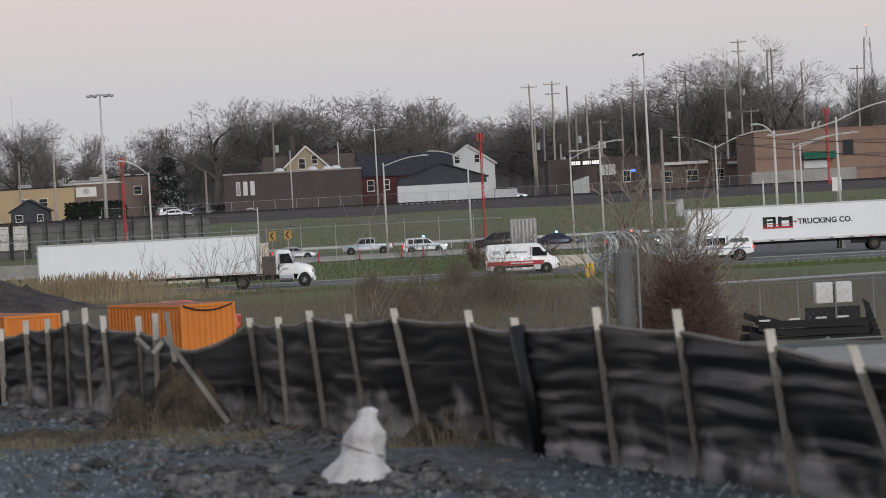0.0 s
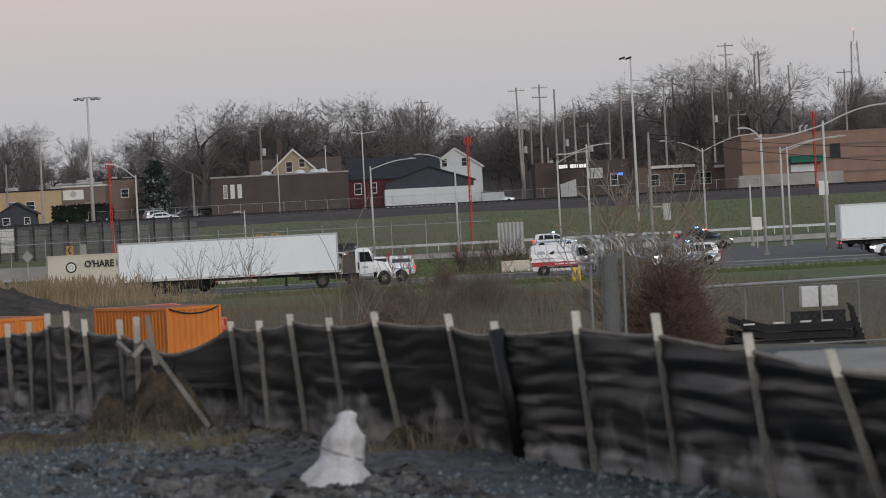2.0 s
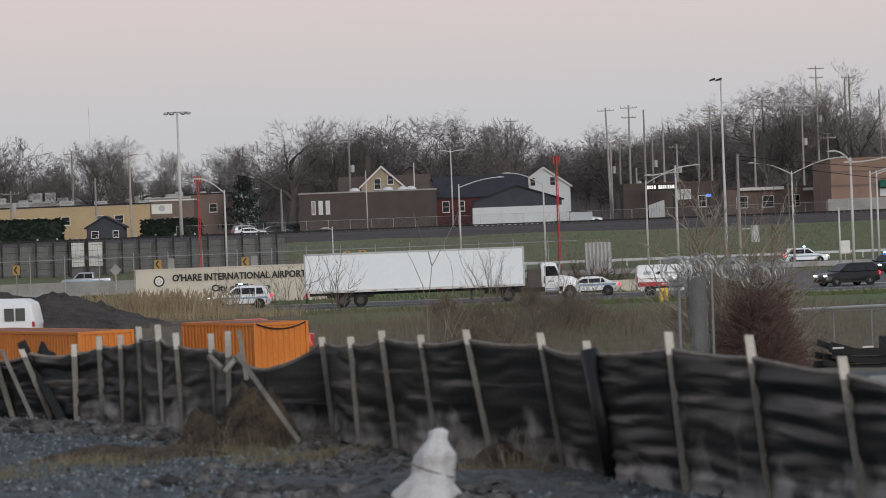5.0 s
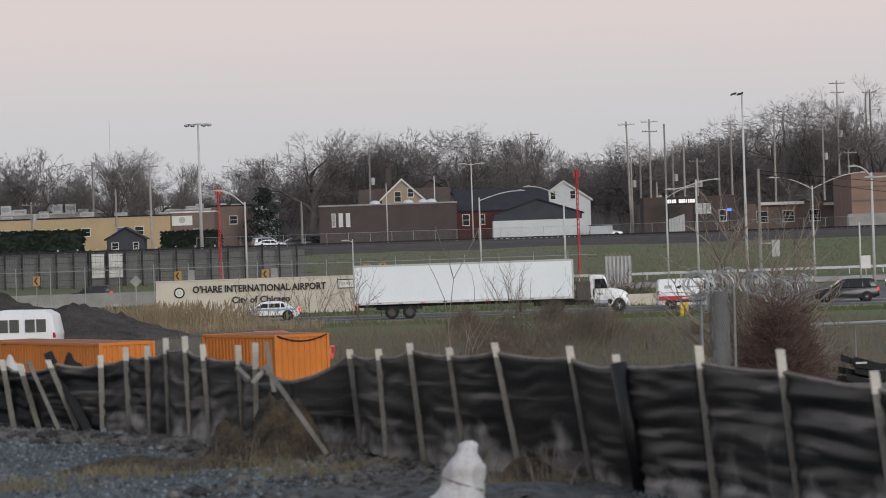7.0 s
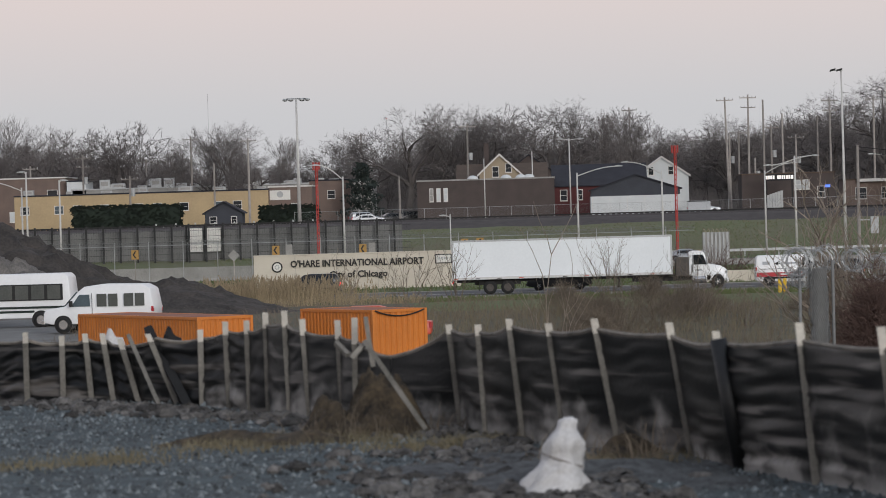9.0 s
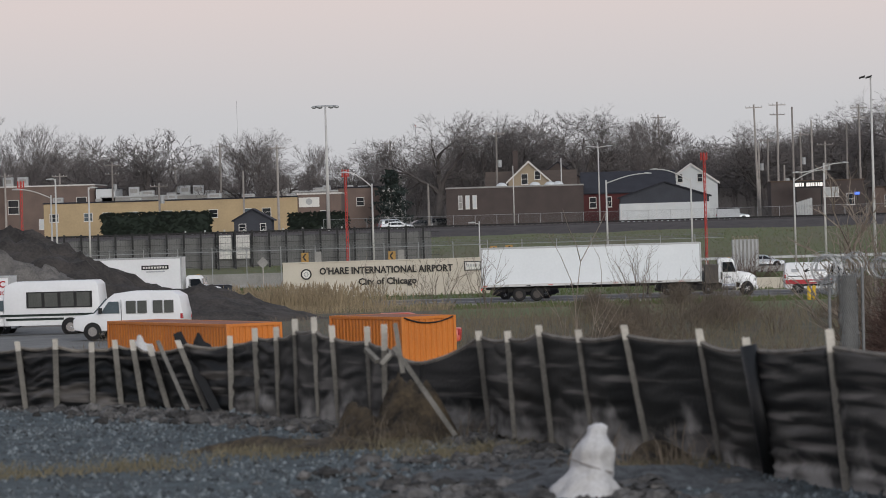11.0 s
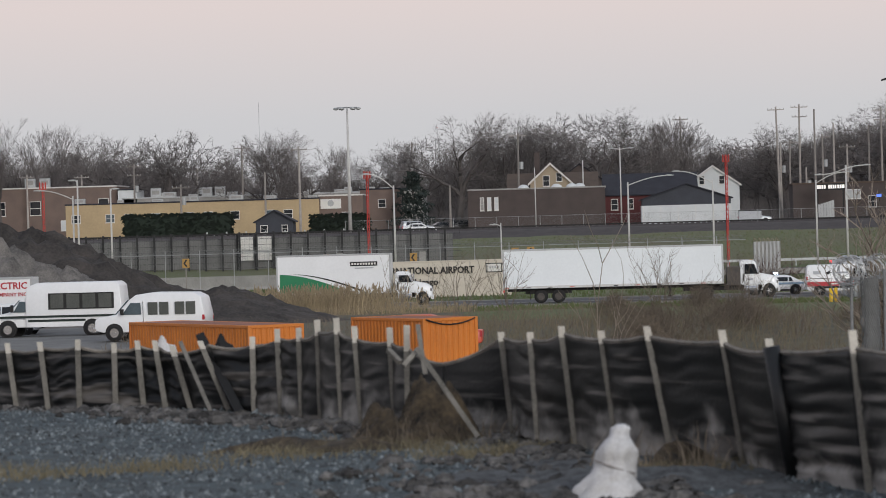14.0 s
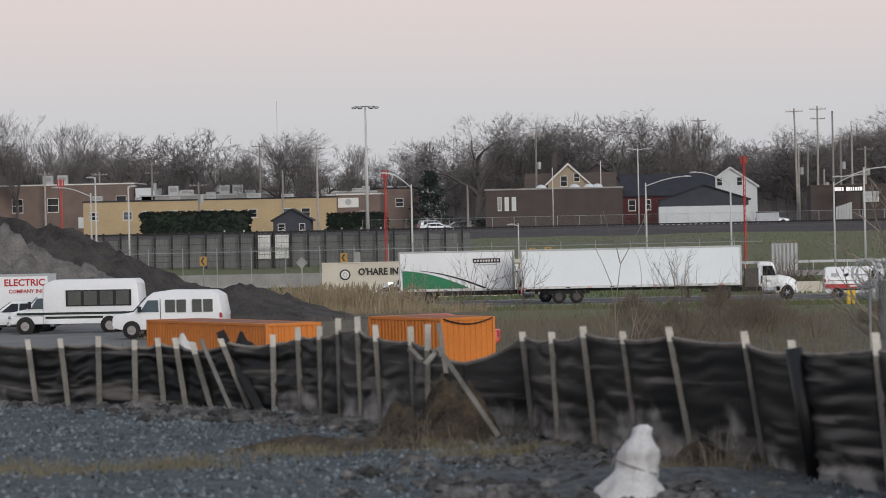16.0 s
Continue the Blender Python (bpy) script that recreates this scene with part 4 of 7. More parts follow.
def semi_truck(name, label, marks=False):
    """16 m box trailer behind a day-cab tractor; origin under the trailer's back."""
    t = thing(name, label, "truck")
    box_trailer(t, 0, 16.15, 1.12, 3.97)
    part("trailer_frame", Kit().box(0.3, 15.9, -0.5, 0.5, 0.88, 1.12).box(1.6, 5.0, -0.75, 0.75, 0.70, 0.95), CHASSIS, t)
    bogie(t, (2.75, 4.05))
    for s in (-1, 1):
        part("landing_leg", Kit().box(12.15, 12.3, s * 0.85 - 0.07, s * 0.85 + 0.07, 0.30, 1.1).box(12.08, 12.37, s * 0.85 - 0.13, s * 0.85 + 0.13, 0.25, 0.31), CHASSIS, t)
        part("mud_flap", Kit().box(1.95, 1.97, s * 1.0 - 0.3, s * 1.0 + 0.3, 0.25, 0.95), TYRE, t)
        part("tail_light", Kit().box(-0.03, 0.03, s * 1.1 - 0.12, s * 1.1 + 0.12, 0.86, 0.98), G_TAIL, t)
    part("under_bar", Kit().box(0.02, 0.12, -1.15, 1.15, 0.42, 0.55).box(0.05, 0.12, -0.6, -0.5, 0.5, 1.1).box(0.05, 0.12, 0.5, 0.6, 0.5, 1.1), CHASSIS, t)
    part("tractor_frame", Kit().box(13.2, 19.3, -0.45, 0.45, 0.60, 0.92), CHASSIS, t)
    bogie(t, (14.9,))
    part("deck_plate", Kit().box(13.9, 16.35, -0.9, 0.9, 0.98, 1.05), CHASSIS, t)
    part("cab_tower", Kit().box(16.4, 17.4, -0.9, 0.9, 0.95, 2.3), DARKRIM, t, "dark air lines and rear cab wall")
    tractor_cab(t, 17.38)
    wheel(t, 19.46, -0.95, 0.49, 0.30, 0.6, CHROME)
    wheel(t, 19.46, 0.95, 0.49, 0.30, 0.6)
    if marks:
        for s in (-1,):
            k = Kit()
            for a, b, c, d in ((6.0, 6.32, 2.28, 3.05), (6.32, 7.0, 2.86, 3.05), (6.32, 6.95, 2.58, 2.72), (6.8, 7.05, 2.28, 2.98), (7.22, 7.5, 2.28, 3.05), (7.5, 8.1, 2.72, 2.98), (8.1, 8.4, 2.28, 3.05)):
                k.box(a, b, -1.31, -1.285, c, d)
            part("logo_block", k, CHASSIS, t, "heavy black logo strokes")
            k = Kit().box(6.0, 8.4, -1.318, -1.285, 2.10, 2.28).box(6.0, 8.4, -1.318, -1.285, 2.40, 2.46).box(8.45, 8.75, -1.312, -1.285, 2.55, 2.66)
            part("logo_underline", k, REDP, t, "red logo bars")
            words("TRUCKING CO.", 0.62, 0.01, CHASSIS, t, pose(11.0, -1.305, 2.38, 90, 0, 0), label="black lettering")
    return t


def box_truck():
    """Rental box truck; origin under the box's back."""
    t = thing("box_truck", "white rental box truck with a green sweep on the road", "truck")
    box_trailer(t, 0, 8.6, 1.0, 3.95, WHITE, 1.25)
    part("truck_frame", Kit().box(0.2, 11.3, -0.45, 0.45, 0.62, 0.98), CHASSIS, t)
    for s in (-1, 1):
        k = Kit()
        up = [(0.25 + 5.0 * i / 12, 2.55 - 1.35 * (i / 12) ** 1.7) for i in range(13)]
        k.side([(0.25, 1.17)] + [(5.25, 1.17)] + up[::-1][1:], s * 1.27 - 0.01, s * 1.27 + 0.01)
        part("green_sweep", k, GREEN, t, "green sweep panel")
        k = Kit()
        a_ = [(1.4 + 5.2 * i / 12, 2.55 - 1.38 * (i / 12) ** 1.6) for i in range(13)]
        b_ = [(0.25 + 5.0 * i / 12, 2.62 - 1.45 * (i / 12) ** 1.7) for i in range(13)]
        for (p, q), (r, u), (p2, q2), (r2, u2) in zip(a_, b_, a_[1:], b_[1:]):
            k.add([(p, s * 1.276, q), (p2, s * 1.276, q2), (p2 - 0.35, s * 1.276, q2), (p - 0.35, s * 1.276, q), (p, s * 1.25, q), (p2, s * 1.25, q2), (p2 - 0.35, s * 1.25, q2), (p - 0.35, s * 1.25, q)],
                  [(0, 1, 2, 3), (0, 1, 5, 4), (2, 3, 7, 6), (1, 2, 6, 5), (0, 3, 7, 4)])
        part("black_sweep", k, CHASSIS, t, "thin black sweep line")
        part("name_panel", plate(5.55, 7.6, s * 1.27, 3.05, 3.38), BLACKP, t, "black name panel with white strokes")
        k = Kit()
        for i in range(9):
            k.box(5.66 + i * 0.21, 5.80 + i * 0.21, s * 1.285 - 0.006, s * 1.285 + 0.006, 3.14, 3.29)
        part("name_strokes", k, SIGNW, t)
        part("sub_line", plate(5.9, 7.3, s * 1.262, 2.86, 2.94), SILVER, t)
        part("skirt", plate(1.0, 6.0, s * 1.18, 0.70, 1.0, 0.02), CHASSIS, t)
    bogie(t, (2.3,))
    tractor_cab(t, 8.85, h=2.55)
    wheel(t, 10.93, -0.95, 0.48, 0.28, 0.6)
    wheel(t, 10.93, 0.95, 0.48, 0.28, 0.6)
    return t


def shuttle_van():
    t = thing("shuttle_van", "white raised-roof passenger van parked in the yard", "van")
    W = 1.0
    part("body", Kit().side([(-2.85, 0.45), (-2.9, 1.2), (-2.72, 2.15), (-2.3, 2.38), (-0.2, 2.42), (0.75, 2.30), (1.05, 2.08), (1.75, 1.32), (2.75, 1.18), (2.9, 1.0), (2.9, 0.5), (2.4, 0.4), (-2.5, 0.42)],
                             -W, W, (0.03, 0, 0.08, 0.20, 0.22, 0.22, 0.14, 0.04, 0.10, 0.10, 0.05)), WHITE, t, bevel=0.07, smooth=True)
    for x0, x1 in ((-2.42, -1.94), (-1.84, -1.36), (-1.02, -0.54), (-0.44, 0.06)):
        pane(t, [(x0, 1.28), (x1, 1.28), (x1, 1.92), (x0, 1.92)], W - 0.045, SMOKED, "side_window", 0.03)
    pane(t, [(0.42, 1.30), (1.42, 1.30), (0.98, 1.90), (0.46, 1.90)], W - 0.045, PALEGLASS, "door_window", 0.03)
    part("windscreen", Kit().side([(1.74, 1.36), (1.10, 2.04), (1.16, 2.06), (1.80, 1.37)], -0.84, 0.84), PALEGLASS, t)
    for s in (-1, 1):
        part("mirror", Kit().box(1.30, 1.46, s * (W + 0.16) - 0.1, s * (W + 0.16) + 0.1, 1.30, 1.60), CHASSIS, t, bevel=0.02)
        part("door_seam", plate(0.30, 0.32, s * (W - 0.006), 0.5, 1.98, 0.012), CHASSIS, t)
        for xw in (-1.75, 1.85):
            part("wheel_arch", Kit().tube((xw, s * (W - 0.06), 0.40), (xw, s * (W + 0.006), 0.40), 0.47, n=18), CHASSIS, t)
            wheel(t, xw, s * (W - 0.08), 0.39, 0.25, 0.62, CHROME)
    part("grille", Kit().box(2.86, 2.94, -0.55, 0.55, 0.72, 1.06), CHROME, t, bevel=0.02)
    part("bumper", Kit().box(2.82, 3.02, -0.95, 0.95, 0.42, 0.64), CHROME, t, bevel=0.03)
    lights(t, 2.9, -2.88, W, 0.92, 1.1, False, REDP)
    return t


def shuttle_bus():
    t = thing("shuttle_bus", "white cutaway shuttle bus with a dark green stripe, parked", "bus")
    W = 1.15
    part("coach_body", Kit().side([(-3.6, 0.5), (-3.62, 1.5), (-3.5, 2.72), (-3.3, 2.92), (1.1, 2.92), (1.7, 2.70), (1.75, 2.0), (1.75, 0.5)], -W, W, (0.02, 0, 0.05, 0.15, 0.15, 0.15, 0.05, 0.02)), WHITE, t, bevel=0.07, smooth=True)
    part("cab", Kit().side([(1.6, 0.5), (1.6, 2.12), (2.05, 2.05), (2.7, 1.34), (3.55, 1.18), (3.7, 0.95), (3.7, 0.5)], -1.0, 1.0, (0, 0.12, 0.14, 0.06, 0.1, 0.1, 0.05)), WHITE, t, bevel=0.07, smooth=True)
    for s in (-1, 1):
        part("window_band", plate(-3.18, 0.45, s * (W - 0.02), 1.46, 2.34, 0.03), CHASSIS, t)
        for i in range(4):
            x0 = -3.12 + i * 0.89
            part("side_window", plate(x0 + 0.06, x0 + 0.78, s * (W + 0.004), 1.52, 2.28, 0.012), SMOKED, t)
        part("wing_panel", plate(-3.45, 1.5, s * (W - 0.02), 0.52, 0.75, 0.024), WHITE, t)
        part("green_stripe", plate(-3.5, 3.2, s * (W + 0.004), 1.02, 1.14), EVERG, t, "dark green stripe")
        part("lower_stripe", plate(-1.6, 1.6, s * (W + 0.004), 0.80, 0.92), EVERG, t)
        part("door_window", Kit().side([(1.7, 1.34), (2.45, 1.34), (2.1, 1.92), (1.75, 1.92)], s * 0.96 - 0.03, s * 0.96 + 0.03), PALEGLASS, t)
        part("mirror", Kit().box(2.4, 2.55, s * 1.2 - 0.1, s * 1.2 + 0.1, 1.35, 1.75), CHASSIS, t, bevel=0.02)
        for xw in (-1.95, 2.75):
            part("wheel_arch", Kit().tube((xw, s * (W - 0.2), 0.42), (xw, s * (W + 0.008), 0.42), 0.50, n=18), CHASSIS, t)
            wheel(t, xw, s * (W - 0.08), 0.40, 0.26, 0.62, CHROME)
    part("windscreen", Kit().side([(2.68, 1.38), (2.10, 1.98), (2.15, 2.0), (2.74, 1.39)], -0.85, 0.85), PALEGLASS, t)
    part("bumper", Kit().box(3.62, 3.82, -1.0, 1.0, 0.42, 0.66), CHROME, t, bevel=0.03)
    part("grille", Kit().box(3.66, 3.75, -0.5, 0.5, 0.72, 1.05), CHROME, t, bevel=0.02)
    lights(t, 3.7, -3.6, W, 0.9, 1.2, False, REDP)
    return t


# the road's traffic
SEMI = semi_truck("semi_truck", "white day-cab semi truck with a long plain white box trailer")
SEMI2 = semi_truck("semi_truck", "white box trailer truck with black and red company lettering", True)
RENTAL = box_truck()
VAN = cargo_van()
POL_PICK = pickup("police_pickup", "white and blue police pickup with a capped bed and red beacon", WHITE, (G_RED, G_RED, G_WHITE))
POL_SUV = car("police_suv", "white police sport utility vehicle with blue flashing beacons", "police car", WHITE, True, (G_BLUE, G_WHITE, G_BLUE), PINKISH, True)
POL_FAR = car("police_suv", "white police sport utility vehicle on the far road, blue beacons lit", "police car", WHITE, True, (G_BLUE, G_WHITE, G_BLUE), PINKISH, True)
POL_SEDAN = car("police_sedan", "white police saloon with blue stripe, lights on", "police car", WHITE, False, None, PINKISH, True)
POL_DARK = car("police_suv", "dark police sport utility vehicle with blue lights behind bare shrubs", "police car", BLACKP, True, (G_BLUE, G_RED, G_BLUE), None, True)
POL_DARK2 = car("police_suv", "black and white patrol vehicle with red and blue lights", "police car", BLACKP, True, (G_RED, G_BLUE, G_BLUE), None, True)
DARK_SUV = car("dark_suv", "black sport utility vehicle with red tail lights lit", "car", BLACKP, True, on=True)
DARK_SUV2 = car("dark_suv", "black sport utility vehicle following along the road", "car", BLACKP, True)
DARK_SUV3 = car("dark_suv", "black sport utility vehicle beside the long trailer", "car", BLACKP, True)
DARK_SUV4 = car("dark_suv", "black sport utility vehicle passing beside the white cab", "car", BLACKP, True)
BLUE_CAR = car("blue_car", "dark blue saloon behind the long trailer", "car", NAVY, False)
DARK_CAR = car("dark_car", "black saloon passing the long white truck", "car", BLACKP, False)
BLUE_FAR = car("blue_car", "dark blue patrol saloon on the far road, blue light lit", "police car", NAVY, False, (G_BLUE, G_BLUE))
GREY_CAR = car("grey_car", "grey saloon on the far road by the guardrail", "car", SILVER, False)
FAR_SUV = car("dark_suv", "dark sport utility vehicle on the far road, tail lights lit", "car", BLACKP, True)
FAR_PICK = pickup("pickup_truck", "grey-brown pickup truck on the far road", SILVER, None, False)
POL_LATE = car("police_sedan", "pale patrol saloon with a blue light, beside dry reeds", "police car", WHITE, False, (G_BLUE, G_WHITE), PINKISH, True)

# parked in the yard
t_ = shuttle_van()
t_.matrix_world = pose(-22.5, 184, 0.10, 0, 0, 172)
t_ = shuttle_bus()
t_.matrix_world = pose(-29.2, 197, 0.06, 0, 0, 176)
t_ = thing("company_truck", "white box truck with red company lettering behind the bus", "truck", pose(-34.7, 205.5, 0.06))
box_trailer(t_, -4.5, 2.8, 0.85, 3.15, WHITE, 1.2)
part("truck_frame", Kit().box(-4.3, 2.7, -0.5, 0.5, 0.5, 0.85), CHASSIS, t_)
bogie(t_, (-2.8, 1.8), 0.42)
words("ELECTRIC", 0.54, 0.01, REDP, t_, pose(1.35, -1.215, 2.52, 90, 0, 0), label="red lettering")
words("COMPANY INC.", 0.30, 0.01, REDP, t_, pose(1.5, -1.215, 2.10, 90, 0, 0), label="small red lettering")
t_ = car("parked_car", "white sport utility vehicle parked behind the shuttle bus", "car", WHITE, True, tail=REDP)
t_.matrix_world = pose(-33.2, 201.2, 0.06, 0, 0, 178)
t_ = pickup("red_pickup", "faded red pickup truck parked behind an orange container", ORED, None, False)
t_.matrix_world = pose(-8.0, 163, -0.42, 0, 0, 180)


# ---- yard: containers and the long sign ----
def container(length, m, label):
    """A ribbed steel shipping container; origin at the near right bottom corner, long side along -x."""
    t = thing("shipping_container", label, "container", m)
    H, W = 2.59, 2.44
    def ribs(n, w0, w1, along):
        k = Kit()
        pts = []
        step = (w1 - w0) / n
        for i in range(n):
            a = w0 + i * step
            pts += [(a, 0.0), (a + step * 0.34, 0.0), (a + step * 0.5, 0.045), (a + step * 0.84, 0.045)]
        pts.append((w1, 0.0))
        for z in (0.16, H - 0.12):
            for p, d in pts:
                k.v.append((-p, d, z) if along else (-d, p, z))
        c = len(pts)
        for i in range(c - 1):
            k.f.append((i, i + 1, c + i + 1, c + i))
            k.k.append(0)
        return k
    n = int(length / 0.28)
    part("side_wall", ribs(n, 0.1, length - 0.1, True), ORANGE, t).location = (0, 0.02, 0)
    part("far_wall", ribs(n, 0.1, length - 0.1, True), ORANGE, t).location = (0, W - 0.07, 0)
    part("end_wall", ribs(9, 0.1, W - 0.1, False), ORANGE, t).location = (-0.02, 0, 0)
    part("back_wall", ribs(9, 0.1, W - 0.1, False), ORANGE, t).location = (-length + 0.07, 0, 0)
    part("roof", Kit().box(-length + 0.02, -0.02, 0.02, W - 0.02, H - 0.06, H - 0.015), RUSTROOF, t, "rust-brown roof sheet")
    part("floor", Kit().box(-length + 0.05, -0.05, 0.05, W - 0.05, 0.05, 0.16), CHASSIS, t)
    for y in (0, W - 0.1):
        part("top_rail", Kit().box(-length + 0.12, -0.12, y, y + 0.1, H - 0.12, H), ORANGE, t, bevel=0.01)
        part("bottom_rail", Kit().box(-length + 0.12, -0.12, y, y + 0.1, 0, 0.16), ORANGE, t, bevel=0.01)
    for x in (-length, -0.12):
        part("end_rail", Kit().box(x, x + 0.12, 0.12, W - 0.12, H - 0.12, H), ORANGE, t, bevel=0.01)
        part("end_sill", Kit().box(x, x + 0.12, 0.12, W - 0.12, 0, 0.16), ORANGE, t, bevel=0.01)
        for y in (0, W - 0.12):
            part("corner_post", Kit().box(x, x + 0.12, y, y + 0.12, 0, H), ORANGE, t, bevel=0.01)
    return t


c1 = container(6.06, pose(-6.64, 140.0, -0.68, 0, 0, -58.5), "orange ribbed 20-foot shipping container in the yard")
k = Kit()
k.path([(0.03, 0.1 + 2.2 * i / 12, 2.55 - 0.9 * i / 12 * (1 - i / 12)) for i in range(13)], 0.03)
part("sling_chain", k, CHASSIS, c1, "dark sling chain drooping across the end")
container(12.19, pose(-13.66, 142.0, -0.82, 0, 0, -60), "orange ribbed 40-foot shipping container with a brown roof")
for nm, lb, x, y, sx, r in (("tarpaulin", "crumpled white tarpaulin bundle behind the silt fence", -4.52, 37.6, 0.16, SACK), ("tarpaulin", "crumpled black tarpaulin heap behind the silt fence", -3.78, 36.4, 0.14, STEELD)):
    q = Kit().ball((0, 0, 0.36), sx, 0.14, 0.36, 14, 9)
    q.v = [(a * (1 + 0.5 * hill(a * 9, c * 9, 1.0)), b, c * (1 + 0.2 * hill(a * 8, b * 9, 1.0, 2.0))) for a, b, c in q.v]
    ob = tagged(part(nm, q, r), lb, "tarpaulin")
    ob.location = (x, y, ground_z(x, y))


def long_sign():
    t = thing("monument_sign", "long beige concrete wall sign with black raised letters", "sign", pose(-24.35, 304.6, -0.5))
    part("sign_wall", Kit().box(0, 17.5, 0, 0.5, -0.3, 2.96), SIGNC, t, bevel=0.03)
    part("sign_coping", Kit().box(-0.05, 17.55, -0.05, 0.55, 2.96, 3.06), SIGNC, t, bevel=0.02)
    k = Kit()
    for i in range(1, 5):
        k.box(i * 3.5 - 0.012, i * 3.5 + 0.012, -0.004, 0.02, 0, 2.95)
    part("panel_joints", k, CONC, t)
    words("O'HARE INTERNATIONAL AIRPORT", 0.80, 0.05, LETTER, t, pose(8.75, -0.06, 1.98, 90, 0, 0), label="black raised capital letters").scale = (0.885, 1, 1)
    words("City of Chicago", 0.78, 0.05, LETTER, t, pose(8.85, -0.06, 1.02, 90, 0, 0), label="black raised letters")
    o = part("round_seal", Kit().tube((1.98, -0.06, 2.02), (1.98, 0.02, 2.02), 0.46, n=28), LETTER, t, "dark round city seal with pale centre")
    part("seal_face", Kit().tube((1.98, -0.08, 2.02), (1.98, -0.05, 2.02), 0.34, n=24), SIGNW, o)
    k = Kit()
    for i in range(7):
        a = math.tau * i / 7
        k.tube((1.98 + 0.16 * math.cos(a), -0.095, 2.02 + 0.16 * math.sin(a)), (1.98 + 0.16 * math.cos(a), -0.07, 2.02 + 0.16 * math.sin(a)), 0.06, n=6)
    part("seal_relief", k, HVAC, o)
    o = part("plaque", Kit().box(15.35, 16.75, -0.05, 0.02, 1.95, 2.75), LETTER, t, "white plaque with a dark frame", bevel=0.01)
    part("plaque_face", Kit().box(15.43, 16.67, -0.065, -0.03, 2.03, 2.67), SIGNW, o)
    k = Kit()
    for i in range(4):
        k.box(15.62 + i * 0.23, 15.78 + i * 0.23, -0.075, -0.06, 2.28, 2.48)
    part("plaque_strokes", k, HVAC, o)


long_sign()
tagged(part("low_wall", Kit().box(13.2, 20.2, 290.0, 290.35, -0.6, 0.42), SIGNC, bevel=0.02), "low beige concrete kerb wall beside the road", "wall", kind="structure")


# ---- fences ----
def mesh_fence(name, label, x0, x1, y, base, top, step=3.0, post=0.035, wires=True, razor=False, m=GALV, slope=0.0):
    """Chain-link fence: posts, rails, a diamond mesh of thin wires, barbed strands on outriggers."""
    t = thing(name, label, "fence")
    n = int((x1 - x0) / step)
    for i in range(n + 1):
        x = x0 + i * step
        part("post", Kit().tube((x, y, base - 0.3), (x, y, top + (0.45 if razor else 0.05)), post, n=6), m, t)
    part("top_rail", Kit().tube((x0, y, top), (x1, y, top), post * 0.6, n=5), m, t)
    dull = DULLWIRE if y > 200 else m
    k = Kit()
    h = top - base
    c = max(0.22, h / 14)
    w = 0.0045 if y > 200 else 0.0028
    for i in range(int((x1 - x0) / c)):
        x = x0 + i * c
        for s in (-1, 1):
            xe = min(max(x + s * h, x0), x1)
            ze = abs(xe - x)
            k.add([(x - w, y, base), (x + w, y, base), (xe + w, y, base + ze), (xe - w, y, base + ze)], [(0, 1, 2, 3)])
    part("wire_mesh", k, dull, t)
    if razor:
        k = Kit()
        for q in range(3):
            k.tube((x0, y - 0.08 * q, top + 0.12 + 0.14 * q), (x1, y - 0.08 * q, top + 0.12 + 0.14 * q), 0.016, n=3)
        for i in range(int((x1 - x0) / 0.45)):
            x = x0 + i * 0.45
            p = None
            for j in range(7):
                a = math.tau * j / 6
                c_ = (x + 0.30 * math.cos(a) + 0.05 * j, y, top + 0.32 + 0.30 * math.sin(a))
                if p:
                    k.tube(p, c_, 0.012, n=3, caps=False)
                p = c_
        part("razor_wire", k, dull, t, "coiled razor wire along the top")
    return t


def barrier(x0, x1, y, z, h, name, label, m=CONC, step=0):
    k = Kit().side([(y - 0.3, z), (y - 0.12, z + 0.3), (y - 0.08, z + h), (y + 0.08, z + h), (y + 0.12, z + 0.3), (y + 0.3, z)], x0, x1)
    k.v = [(b, a, c) for a, b, c in k.v]
    return tagged(part(name, k, m), label, "barrier", kind="structure")


mesh_fence("security_fence", "tall chain-link fence topped with barbed wire beyond the sign", -95, 16, 376, -0.2, 3.2, 3.6, 0.045, True, True)
barrier(-140, -12, 380, -0.7, 1.5, "concrete_barrier", "long grey concrete barrier wall behind the fence")
barrier(-12, 120, 386.5, -0.6, 0.55, "concrete_barrier", "low pale concrete barrier beside the far road")


def guardrail(x0, x1, y, z):
    t = thing("guardrail", "grey steel guardrail below the embankment", "guardrail")
    part("beam", Kit().box(x0, x1, y - 0.05, y, z + 0.42, z + 0.74), GALV, t, bevel=0.03)
    for i in range(int((x1 - x0) / 4)):
        part("post", Kit().box(x0 + i * 4, x0 + i * 4 + 0.12, y, y + 0.15, z - 0.2, z + 0.74), GALV, t)


guardrail(-20, 130, 427.5, -0.2)


def screen_fence():
    """Dark see-through mesh panels between black posts, below the railway."""
    t = thing("screen_fence", "tall black mesh screen fence in panels below the railway", "fence")
    y, z0, z1 = 441.0, 0.3, 5.25
    for i in range(52):
        x = -125 + i * 2.1
        part("post", Kit().box(x - 0.12, x + 0.12, y - 0.09, y + 0.09, z0 - 0.5, z1 + 0.15), BLACKF, t)
        k = Kit()
        for j in range(6):
            k.box(x + 0.3 + j * 0.30, x + 0.315 + j * 0.30, y - 0.01, y + 0.01, z0, z1)
        for j in range(8):
            zz = z0 + (z1 - z0) * j / 7
            k.box(x + 0.1, x + 2.0, y - 0.015, y + 0.015, zz - 0.018, zz + 0.018)
        part("mesh_panel", k, BLACKF, t)


